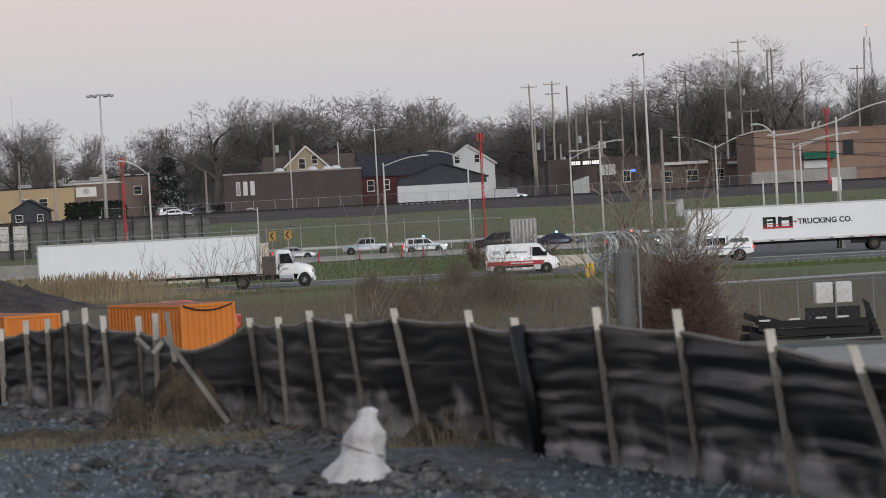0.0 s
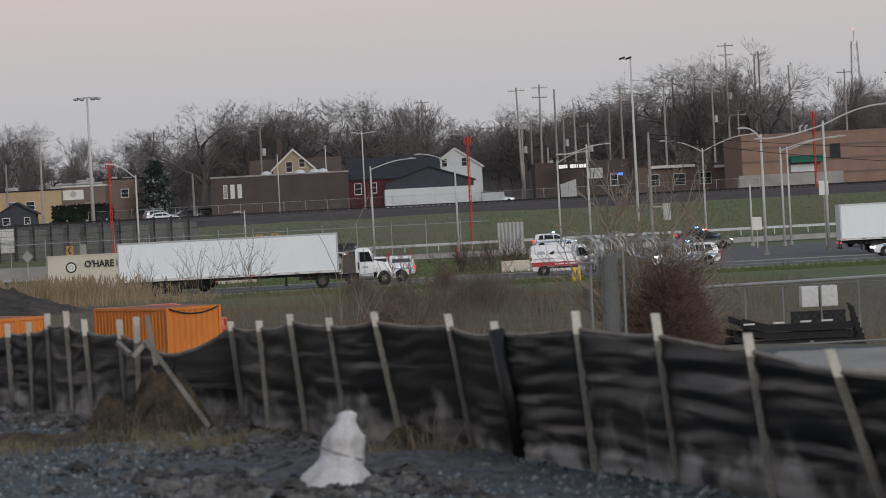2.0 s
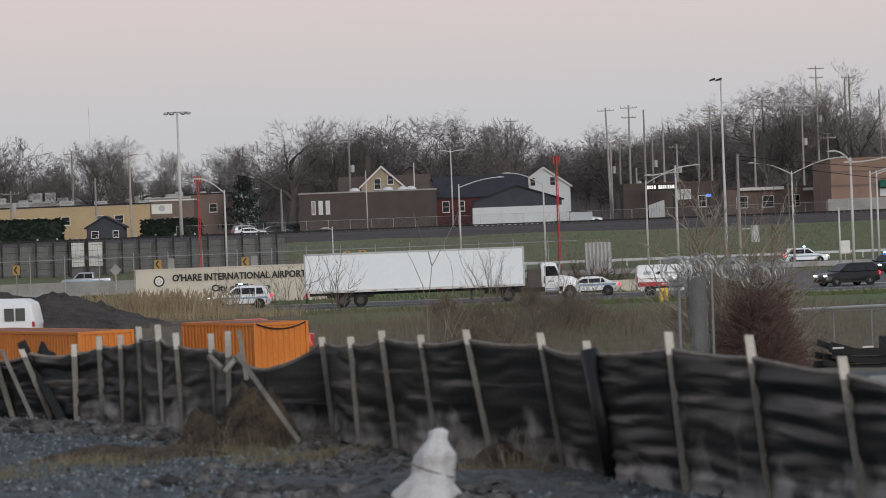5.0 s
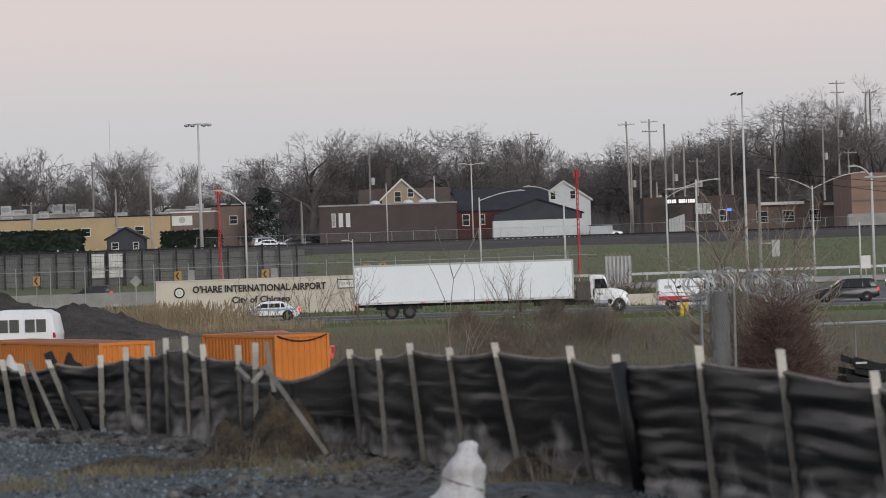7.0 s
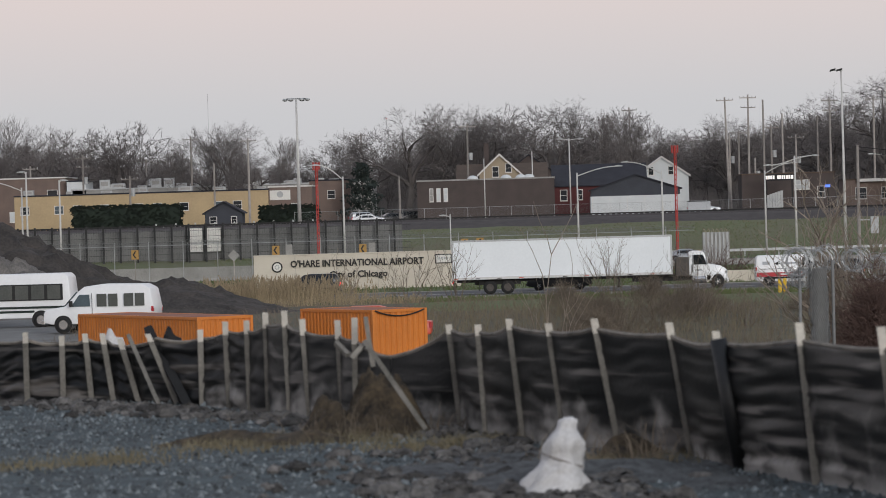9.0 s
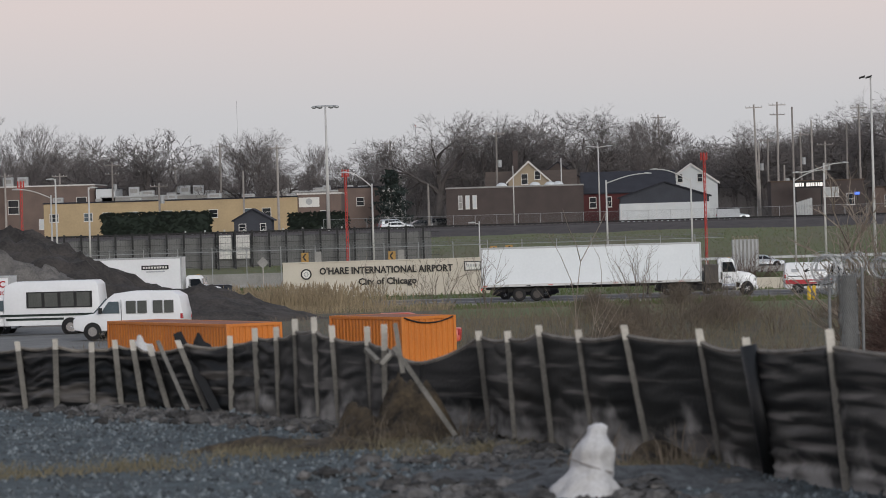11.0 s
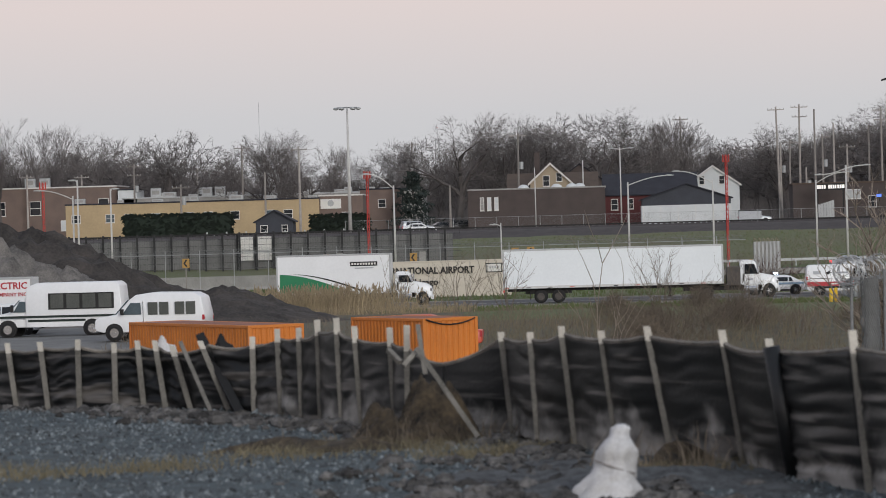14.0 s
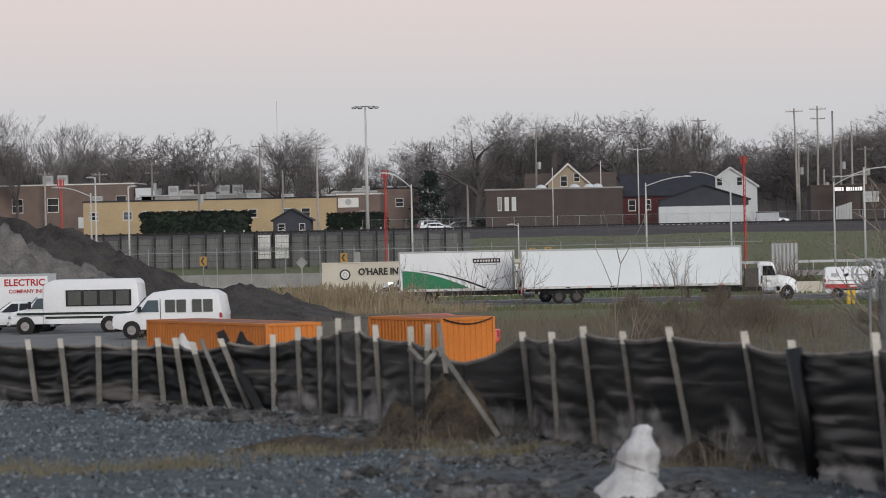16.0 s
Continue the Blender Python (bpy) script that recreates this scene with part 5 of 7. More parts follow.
screen_fence()
tagged(part("retaining_wall", Kit().box(-125, -17, 442, 442.5, -0.6, 4.6), GREYWALL), "grey stained retaining wall behind the screen fence", "wall", kind="structure")


def board_sign(x, y, z, w, h, m, label, post=2.0, diamond=False, category="sign", arrow=False):
    t = thing("road_sign", label, category, pose(x, y, z))
    if diamond:
        r = w * 0.72
        part("sign_face", Kit().side([(-r, 0), (0, -r), (r, 0), (0, r)], -0.02, 0.02), m, t)
    else:
        part("sign_face", Kit().box(-w / 2, w / 2, -0.02, 0.02, -h / 2, h / 2), m, t, bevel=0.01)
    if arrow:
        part("chevron", Kit().side([(w * 0.22, h * 0.38), (-w * 0.1, 0), (w * 0.22, -h * 0.38), (-w * 0.02, -h * 0.38), (-w * 0.34, 0), (-w * 0.02, h * 0.38)], -0.035, 0.0), LETTER, t)
    part("post", Kit().box(-0.05, 0.05, 0.02, 0.1, -post, h / 2), WOODP, t)
    return t


for x, z in ((-42.0, 2.35), (-27.4, 2.4), (-18.4, 2.3), (-7.9, 2.55), (-6.3, 2.6)):
    board_sign(x, 372, z, 0.75, 0.95, AMBER, "amber chevron road sign with a black arrow", 3.1, arrow=True)
for x, z in ((-26.1, 2.4), (-17.5, 2.35)):
    board_sign(x, 373, z, 0.7, 1.1, CONC, "grey back of a road sign", 3.1)
board_sign(-31.6, 370, 2.0, 0.85, 0.85, CONC, "grey diamond road sign seen from behind", 2.6, True)
board_sign(-21.6, 350, 1.75, 1.2, 0.6, SIGNW, "small white notice board on a post", 1.9)
board_sign(-44.8, 350, 0.9, 0.6, 1.3, SIGNW, "narrow white marker board on a post", 1.5)
t_ = thing("gate_board", "large double white board on posts before the screen fence", "sign", pose(-41.2, 441.6, 3.35))
for x in (-1.15, 1.15):
    o = part("board", Kit().box(x - 0.95, x + 0.85, -0.06, 0.06, -1.45, 1.45), SIGNW, t_, bevel=0.02)
    part("board_rail", Kit().box(x - 1.02, x + 1.02, -0.09, -0.06, -0.4, -0.3), HVAC, o)
for x in (-2.25, 0, 2.25):
    part("post", Kit().box(x - 0.1, x + 0.1, -0.05, 0.12, -3.4, 1.75), BLACKF, t_)
for x, y, z, w, h in ((45.6, 335, 4.9, 0.9, 1.3), (39.2, 335, 1.9, 0.9, 1.2), (47.6, 300, 7.0, 0.7, 0.9)):
    board_sign(x, y, z, w, h, SIGNW, "white rectangular traffic sign on a post", z + 0.6)


# ---- lamp posts, masts and poles ----
def lamp_post(x, y, z, top, arms, label="pale steel street lamp with a curved arm", m=POSTG, r=0.13):
    """arms: (reach, rise) along x from just under the top."""
    t = thing("street_lamp", label, "street lamp", pose(x, y, z))
    h = top - z
    part("base", Kit().tube((0, 0, -0.2), (0, 0, 0.5), r * 2.0, r * 1.6, 10), CONC, t)
    part("pole", Kit().tube((0, 0, 0.3), (0, 0, h), r, r * 0.62, 10), m, t, smooth=True)
    for reach, rise in arms:
        k = Kit()
        n = 8
        f = lambda q: (reach * q, 0, h - 0.35 + rise * math.sin(q * math.pi / 2))
        k.path([f(i / n) for i in range(n + 1)], r * 0.43, 6)
        part("arm", k, m, t)
        e = f(1)
        s = 1 if reach > 0 else -1
        part("lamp_head", Kit().side([(e[0] - 0.1 * s, e[2] + 0.10), (e[0] + 0.25 * s, e[2] + 0.14), (e[0] + 0.75 * s, e[2] + 0.06), (e[0] + 0.75 * s, e[2] - 0.03), (e[0] + 0.1 * s, e[2] - 0.06)], -0.14, 0.14), HVAC, t, bevel=0.02)
    return t


lamp_post(-20.7, 380, -0.7, 9.9, ((-2.6, 1.6),))
lamp_post(4.08, 390, -0.55, 9.65, ((4.2, 0.95),))
lamp_post(13.2, 390, -0.55, 9.65, ((-3.6, 1.35),))
lamp_post(24.3, 390, -0.55, 9.3, ((2.9, 1.1),))
lamp_post(27.2, 385, -0.6, 10.75, ((1.9, 0.30), (-2.6, -0.6)), r=0.15)
lamp_post(40.1, 390, -0.55, 9.75, ((-3.9, 1.35), (5.3, 1.6)))
lamp_post(35.8, 300, -0.5, 9.7, ((-1.2, 0.9),), r=0.15)
lamp_post(41.05, 300, -0.5, 10.55, ((-5.1, -0.9), (5.2, 1.5)), r=0.15)
lamp_post(42.35, 340, -0.6, 8.95, ((4.6, 1.0),))
lamp_post(43.6, 345, -0.6, 9.0, ((5.0, 1.1),))
lamp_post(41.6, 360, -0.6, 5.6, (), "plain grey steel traffic post")
lamp_post(-50.7, 380, -0.7, 10.4, ((0.2, 0.3),))
lamp_post(-54.2, 380, -0.7, 11.4, ((-0.2, 0.3),))
lamp_post(-55.0, 382, -0.7, 9.75, ((-3.4, 1.0),))
lamp_post(-10.0, 400, -0.6, 5.6, ((-0.5, 0.2),), "short grey lamp post beside the far road", r=0.1)
lamp_post(-7.6, 500, 4.5, 13.2, (), "slim pale pole beside the railway", r=0.1)
lamp_post(4.3, 505, 4.5, 15.8, ((1.3, 0.2), (-0.9, 0.2)), "slim pale lamp pole beside the railway", r=0.12)
lamp_post(-1.0, 545, 4.8, 14.8, (), "grey service pole behind the brick building", r=0.12)


def high_mast(x, y, z, top, label, heads=6, r=0.28):
    t = thing("high_mast_light", label, "light mast", pose(x, y, z))
    h = top - z
    part("mast", Kit().tube((0, 0, -0.3), (0, 0, h), r, r * 0.4, 12), POSTG, t, smooth=True)
    k = Kit()
    if heads == 2:
        k.box(-0.62, 0.12, -0.06, 0.06, h - 0.10, h)
    for i in range(14 if heads > 2 else 0):
        a, b = math.tau * i / 14, math.tau * (i + 1) / 14
        k.tube((1.3 * math.cos(a), 0.9 * math.sin(a), h - 0.1), (1.3 * math.cos(b), 0.9 * math.sin(b), h - 0.1), 0.06, n=5)
    part("ring", k, GALV, t)
    for i in range(heads):
        a = math.tau * i / heads
        if heads == 2:
            part("floodlight", Kit().side([(-0.95 + 0.55 * i, h - 0.16), (-0.48 + 0.55 * i, h - 0.02), (-0.44 + 0.55 * i, h + 0.14), (-0.9 + 0.55 * i, h + 0.02)], -0.2, 0.2), CHASSIS, t, bevel=0.02)
            continue
        part("floodlight", Kit().ball(((1.5 if heads > 2 else 0.55) * math.cos(a), 0.9 * math.sin(a), h - 0.25), 0.36, 0.30, 0.20, 8, 5), HVAC, t)
    return t


high_mast(-32.05, 480, 4.6, 21.7, "tall pale high-mast light with a ring of floodlights")
t_ = high_mast(25.25, 300, -0.5, 16.6, "tall pale light mast with two floodlights on top", 2, 0.16)


def red_tower(x, y, z, top, r=0.15):
    """A slim lattice mast painted red, with a clutch of lamps on top."""
    t = thing("red_mast", "slim red lattice mast with lamps on top, by the railway", "mast", pose(x, y, z))
    h = top - z
    c = [(r * math.cos(a), r * math.sin(a)) for a in (0.3, 0.3 + math.tau / 3, 0.3 + 2 * math.tau / 3)]
    for a, b in c:
        part("leg", Kit().tube((a, b, -0.3), (a, b, h), 0.04, n=5), REDT, t)
    k = Kit()
    n = int(h / 0.6)
    for i in range(n):
        for j in range(3):
            (a, b), (d, e) = c[j], c[(j + 1) % 3]
            k.tube((a, b, i * h / n), (d, e, (i + 1) * h / n), 0.025, n=4)
    part("lacing", k, REDT, t)
    o = part("platform", Kit().box(-0.42, 0.42, -0.3, 0.3, h - 0.75, h - 0.68), REDT, t)
    for a in (-0.34, 0.0, 0.34):
        part("lamp", Kit().tube((a, 0, h - 0.68), (a, 0, h + 0.12), 0.085, n=7), REDT, o)
    return t


red_tower(-25.95, 420, -0.6, 12.0)
red_tower(16.2, 430, -0.4, 12.9)
red_tower(-65.5, 430, -0.4, 11.9)
red_tower(63.0, 470, 4.6, 14.6)


def utility_pole(x, y, z, top, arms=1, lean=0.0, kit_=False, r=0.21):
    t = thing("utility_pole", "weathered wooden utility pole with crossarms", "utility pole", pose(x, y, z, 0, lean, 0))
    h = top - z
    part("pole", Kit().tube((0, 0, -0.3), (0, 0, h), r, r * 0.6, 8), WOODP, t)
    for i in range(arms):
        zz = h - 0.5 - i * 1.5
        w = 1.3 - 0.15 * i
        o = part("crossarm", Kit().box(-w, w, -0.16, -0.05, zz - 0.07, zz + 0.07), WOODP, t)
        for a in (-0.95, -0.5, 0.5, 0.95):
            part("insulator", Kit().tube((a * w, -0.1, zz + 0.07), (a * w, -0.1, zz + 0.26), 0.05, n=5), HVAC, o)
    if kit_:
        part("transformer", Kit().tube((0.45, 0, h * 0.62), (0.45, 0, h * 0.62 + 1.1), 0.32, n=10), HVAC, t)
    return t


for x, y, top, arms, lean, tr in ((29.4, 560, 22.5, 1, -1.2, 0), (32.5, 560, 22.8, 2, 0.4, 0), (34.6, 555, 21.8, 0, 0, 0), (31.2, 565, 17.5, 1, 0.5, 0), (29.9, 566, 17.0, 0, 0, 1), (33.6, 562, 13.0, 0, 0, 1),
                                  (36.4, 565, 18.2, 1, 0, 1), (38.5, 570, 20.0, 0, 0, 0), (44.3, 575, 19.5, 0, 0.4, 0), (45.2, 560, 22.0, 2, 0, 0), (51.9, 560, 22.0, 1, 0.3, 0), (57.2, 600, 24.0, 0, 0, 0), (60.9, 600, 24.0, 1, 0, 0), (61.6, 580, 22.8, 2, 0, 1), (65.2, 590, 29.0, 2, 0, 1), (72.0, 610, 27.4, 0, 0.6, 0), (72.5, 605, 27.9, 1, -0.4, 0), (77.5, 605, 25.3, 0, -0.5, 0), (66.2, 585, 17.5, 1, 0, 0), (42.0, 590, 17.0, 1, 0, 1),
                                  (-10.9, 550, 19.4, 1, 0.6, 1), (15.8, 610, 22.8, 2, -1.0, 0), (-31.4, 640, 20.5, 2, 0, 0), (-43.5, 540, 18.0, 1, 0, 0), (-61.4, 540, 12.8, 1, 0, 1), (-56.4, 585, 19.5, 1, 0, 0),
                                  (-76.0, 600, 17.3, 2, 0, 1), (-85.5, 605, 15.8, 1, 0, 1), (-94.0, 600, 16.0, 1, 0, 0), (-20.2, 520, 11.3, 0, 0, 0), (-50.5, 560, 14.6, 0, 0, 0), (-66.5, 610, 16.5, 1, 0, 1), (10.5, 620, 18.5, 0, 0.5, 0), (86, 600, 24, 1, 0, 0)):
    utility_pole(x, y, 4.7, top, arms, lean, bool(tr))
t_ = utility_pole(24.6, 280, -0.45, 10.0, 0, 0.3, False, 0.17)
part("signal_box", Kit().box(0.9, 1.5, -0.2, 0.25, 3.6, 4.9).box(0.1, 1.0, -0.05, 0.05, 4.6, 4.7), HVAC, t_)
for y, top, sag, fall in ((280, 9.6, 12.0, 1.2), (281, 9.9, 8.8, 0.5)):
    k = Kit()
    k.path([(24.6 + 70 * i / 30, y + 20 * i / 30, top - sag * i / 30 * (1 - i / 30) - fall * i / 30) for i in range(31)], 0.025, 4)
    tagged(part("overhead_cable", k, CHASSIS), "sagging black overhead cable strung between poles", "cable")


def lattice_tower(x, y, z, top, w):
    t = thing("radio_tower", "grey steel lattice tower far behind bare trees", "tower", pose(x, y, z))
    h = top - z
    for a, b in ((-1, -1), (1, -1), (1, 1), (-1, 1)):
        part("leg", Kit().tube((a * w, b * w, 0), (a * w * 0.35, b * w * 0.35, h), 0.11, 0.07, 5), GALV, t)
    k = Kit()
    n = 12
    for i in range(n):
        u, v = i / n, (i + 1) / n
        a, b = w * (1 - 0.65 * u), w * (1 - 0.65 * v)
        for s in (-1, 1):
            k.tube((-a * s, -a, h * u), (b * s, -b, h * v), 0.06, n=4)
            k.tube((-a, -a * s, h * u), (-b, b * s, h * v), 0.06, n=4)
    part("bracing", k, GALV, t)
    part("beacon_mast", Kit().tube((0, 0, h), (0, 0, h + 2.2), 0.06, n=5), GALV, t)
    part("warning_lamp", Kit().ball((0, 0, h + 2.3), 0.12, 0.12, 0.16, 8, 5), G_RED if x > 0 else REDT, t)


lattice_tower(102.5, 700, 5.2, 32.5, 1.5)
lattice_tower(-33.5, 800, 5.5, 25.0, 1.0)
t_ = thing("radio_mast", "thin grey radio mast, very far off", "mast", pose(-137.0, 1500, 7.0))
part("mast", Kit().tube((0, 0, 0), (0, 0, 52), 0.09, 0.07, 5), GALV, t_)


# ---- buildings behind the railway ----
def window(parent, x, y, z, w, h, glass=GLASS, frame_=TRIMW):
    """A framed window in a wall whose face lies at y."""
    o = part("window", Kit().box(x - w / 2 - 0.09, x + w / 2 + 0.09, y - 0.05, y + 0.05, z - 0.09, z + h + 0.09), frame_, parent)
    part("pane", Kit().box(x - w / 2, x + w / 2, y - 0.065, y - 0.045, z, z + h), glass, o)
    part("glazing_bar", Kit().box(x - w / 2, x + w / 2, y - 0.08, y - 0.06, z + h * 0.48, z + h * 0.52), frame_, o)
    part("sill", Kit().box(x - w / 2 - 0.14, x + w / 2 + 0.14, y - 0.12, y, z - 0.15, z - 0.09), frame_, o)


def flat_building(name, label, x0, x1, y, depth, z0, z1, m, wins=(), coping=None, band=None):
    t = thing(name, label, "building")
    part("wall", Kit().box(x0, x1, y, y + depth, z0, z1), m, t)
    part("roof", Kit().box(x0 - 0.1, x1 + 0.1, y - 0.1, y + depth + 0.1, z1, z1 + 0.22), coping or ROOFD, t, bevel=0.02)
    for w in wins:
        window(t, w[0], y - 0.02, w[1], w[2], w[3], *(w[4:]))
    return t


def gable_house(name, label, x0, x1, y0, y1, z0, eave, peak, m, roof, along="x", wins=(), trim=None):
    """A house with a pitched roof; the ridge runs along x, or along y with the gable facing the road."""
    t = thing(name, label, "house")
    part("wall", Kit().box(x0, x1, y0, y1, z0, eave), m, t)
    k = Kit()
    o = 0.35
    th = 0.18
    if along == "y":
        c = (x0 + x1) / 2
        s = (peak - eave) / (c - x0)
        k.side([(x0 - o, eave - o * s), (c, peak), (x1 + o, eave - o * s), (x1 + o, eave - o * s + th), (c, peak + th), (x0 - o, eave - o * s + th)], y0 - o, y1 + o)
        part("roof", k, roof, t)
        part("gable_wall", Kit().side([(x0, eave), (x1, eave), (c, peak - 0.02)], y0, y1), m, t)
        if trim:
            q = Kit().side([(x0 - o, eave - o * s - 0.16), (c, peak - 0.16), (x1 + o, eave - o * s - 0.16), (x1 + o, eave - o * s + th), (c, peak + th), (x0 - o, eave - o * s + th)], y0 - o - 0.05, y0 - o - 0.005)
            part("verge_board", q, trim, t)
    else:
        c = (y0 + y1) / 2
        s = (peak - eave) / (c - y0)
        k.side([(y0 - o, eave - o * s), (c, peak), (y1 + o, eave - o * s), (y1 + o, eave - o * s + th), (c, peak + th), (y0 - o, eave - o * s + th)], x0 - o, x1 + o)
        k.v = [(b, a, d) for a, b, d in k.v]
        part("roof", k, roof, t)
        q = Kit().side([(y0, eave), (y1, eave), (c, peak - 0.02)], x0, x1)
        q.v = [(b, a, d) for a, b, d in q.v]
        part("gable_wall", q, m, t)
    for w in wins:
        window(t, w[0], y0 - 0.02, w[1], w[2], w[3], *(w[4:]))
    return t


def roof_unit(x, y, z, sx, sz):
    t = thing("roof_unit", "grey metal ventilation unit on a flat roof", "ventilation unit", pose(x, y, z), "roof units")
    part("casing", Kit().box(-sx / 2, sx / 2, -0.6, 0.6, 0.02, sz), HVAC, t, bevel=0.04)
    part("grille", Kit().box(-sx * 0.35, sx * 0.35, -0.63, -0.6, sz * 0.3, sz * 0.75), CONC, t)


rng = random.Random(11)
flat_building("brick_shop", "long low dark brown brick building with narrow bright windows", -18.0, 2.2, 530, 14, 4.4, 10.5, BRICKD, ((-15.9, 7.6, 0.42, 1.8, CONC), (-14.85, 7.6, 0.46, 1.8, OFFWHITE), (-13.8, 7.6, 0.46, 1.8, OFFWHITE)), CONC)
t_ = gable_house("cream_house", "cream gabled house with white trim and a brown roof", -9.2, -2.9, 556, 566, 4.8, 11.7, 14.6, CREAM, ROOFB, "y", ((-6.7, 11.2, 0.9, 1.5), (-4.7, 11.9, 0.8, 1.2)), TRIMW)
gable_house("brown_house", "house with a long brown shingle roof behind the brick building", -12.6, 1.0, 562, 574, 4.8, 10.9, 13.2, CREAM, ROOFB, "x")
part("chimney", Kit().box(-8.6, -7.8, 567, 568, 13, 16.6), BRICKD, t_)
gable_house("dark_house", "house with a dark hipped roof among bare trees", -5.0, 1.8, 585, 596, 4.9, 12.4, 14.8, BRICKD, ROOFD, "y")
gable_house("red_house", "dark red house with a slate-blue roof and white windows", 2.2, 15.8, 540, 551, 4.6, 9.4, 12.4, BRICKR, ROOFD, "x", ((3.6, 7.2, 0.9, 1.5), (6.0, 7.3, 0.7, 1.4)))
gable_house("slate_shed", "slate-blue gabled shed over a white lower wall", 7.4, 20.1, 518, 527, 7.55, 8.4, 10.5, BLUEG, ROOFD, "y")
t_ = thing("white_wall", "white painted lower wall under a slate-blue shed", "wall", kind="structure")
part("wall", Kit().box(7.3, 20.2, 517.6, 527, 4.5, 7.55), OFFWHITE, t_)
k = Kit()
for i in range(6):
    k.box(7.5 + i * 2.5, 7.56 + i * 2.5, 517.57, 517.6, 4.6, 7.5)
part("batten", k, TRIMW, t_)
gable_house("white_house", "white clapboard house with a steep gable", 16.6, 25.6, 620, 631, 5.0, 11.3, 14.4, OFFWHITE, OFFWHITE, "y", ((19.2, 11.4, 0.8, 1.3), (22.6, 11.4, 0.8, 1.3)), TRIMW)
flat_building("small_store", "low dark storefront with a lit white sign", 30.5, 44.5, 545, 10, 4.6, 10.2, BRICKD, ((39.5, 7.9, 2.2, 1.3, HVAC), (42.4, 6.6, 1.0, 1.6)), ROOFB)
t_ = thing("shop_sign", "lit white shop sign with unreadable letters", "sign", pose(35.8, 540, 9.7))
part("sign_back", Kit().box(-2.2, 2.2, 0, 0.2, -0.5, 0.5), CHASSIS, t_)
for i, w in enumerate((0.34, 0.3, 0.3, 0.34, 0, 0.36, 0.3, 0.28, 0.2, 0.3, 0.3, 0.42)):
    if w:
        part("letter_bar", Kit().box(-2.0 + i * 0.34, -2.0 + i * 0.34 + w * 0.85, -0.05, 0, -0.26, 0.28), G_SIGN, t_)
part("sign_leg", Kit().box(-2.0, -1.8, 0, 0.2, -5.1, -0.5).box(1.8, 2.0, 0, 0.2, -5.1, -0.5), CHASSIS, t_)
t_ = thing("blue_sign", "small lit blue sign on a dark post", "sign", pose(43.0, 540, 8.2))
part("face", Kit().box(-0.36, 0.36, 0, 0.12, -0.2, 0.2), lamp_mat("blue_sign_face", (0.10, 0.22, 0.9), 0.8), t_)
part("post", Kit().box(-0.1, 0.1, 0.12, 0.25, -3.6, 0.3), CHASSIS, t_)
flat_building("long_store", "long low brown store with a white awning line", 46.5, 62.0, 552, 10, 4.7, 9.0, BRICKT, ((49, 6.2, 1.6, 1.6), (53, 6.2, 1.6, 1.6), (57, 6.2, 1.6, 1.6)), ROOFB)
t_ = thing("store_awning", "white fascia strip along a brown store", "awning")
part("fascia", Kit().box(48.4, 55.4, 551.2, 551.9, 8.75, 9.2).box(58.4, 62.0, 551.2, 551.9, 8.45, 8.85), TRIMW, t_)
t_ = flat_building("brick_hall", "large orange-brown brick hall with banded walls and a green awning", 59.1, 96, 520, 24, 4.5, 12.5, BRICKO, (), BRICKO)
for z in (6.6, 8.6, 10.6):
    part("brick_band", Kit().box(59.05, 96.05, 519.93, 520, z, z + 0.30), BRICKT, t_, "darker brick band")
part("awning", Kit().side([(519.9, 9.4), (518.4, 8.7), (518.4, 8.4), (519.9, 8.4)], 66.0, 70.7), AWNING, t_, "dark green awning")
for c in t_.children:
    if c.name.startswith("awning"):
        c.data.transform(Matrix(((0, 1, 0, 0), (1, 0, 0, 0), (0, 0, 1, 0), (0, 0, 0, 1))))
part("notice", Kit().box(66.1, 69.6, 519.8, 519.95, 7.05, 8.15), OFFWHITE, t_)
part("plinth", Kit().box(58.4, 73.5, 518.6, 519.85, 4.5, 6.9), CONC, t_, "grey plinth wall")
for x in (68.2, 69.0):
    part("roof_pipe", Kit().tube((x, 524, 12.5), (x, 524, 13.6), 0.16, n=8).tube((x, 524, 13.6), (x + 0.4, 524, 13.75), 0.16, n=8), HVAC, t_)
part("parapet_window", Kit().box(71.9, 73.4, 519.85, 519.98, 8.75, 10.9), GLASS, t_)

wins = [(-80.2 + i * 4.15 + (1.2 if i % 3 == 1 else 0), 7.5, 1.25, 1.15, (PALEGLASS if i % 2 else GLASS)) for i in range(9)]
flat_building("ochre_hall", "long low ochre-yellow building with white-framed windows", -81.8, -42.2, 560, 16, 4.7, 10.25, YELLOW, wins, ROOFD)
flat_building("brown_store", "brown brick store with a pale sign, behind the ochre building", -42.2, -35.4, 561, 12, 4.7, 10.6, BRICKT, ((-38, 6.6, 1.2, 1.4),), TRIMW)
t_ = thing("store_board", "white store sign board with a dark oval mark", "sign", pose(-40.4, 560.88, 9.4))
part("board", Kit().box(-1.6, 1.6, 0, 0.12, -0.75, 0.75), SIGNW, t_)
part("oval_mark", Kit().tube((0, -0.04, 0.1), (0, 0.02, 0.1), 0.5, n=16), HVAC, t_)
flat_building("brick_block", "brown brick block with a flat roof among bare trees", -125, -79.2, 602, 16, 4.8, 13.6, BRICKT, ((-93, 9.2, 1.7, 2.2), (-81.5, 9.4, 1.6, 2.2), (-99, 9.2, 1.7, 2.2), (-88, 6.5, 1.4, 1.6, OFFWHITE)), TRIMW)
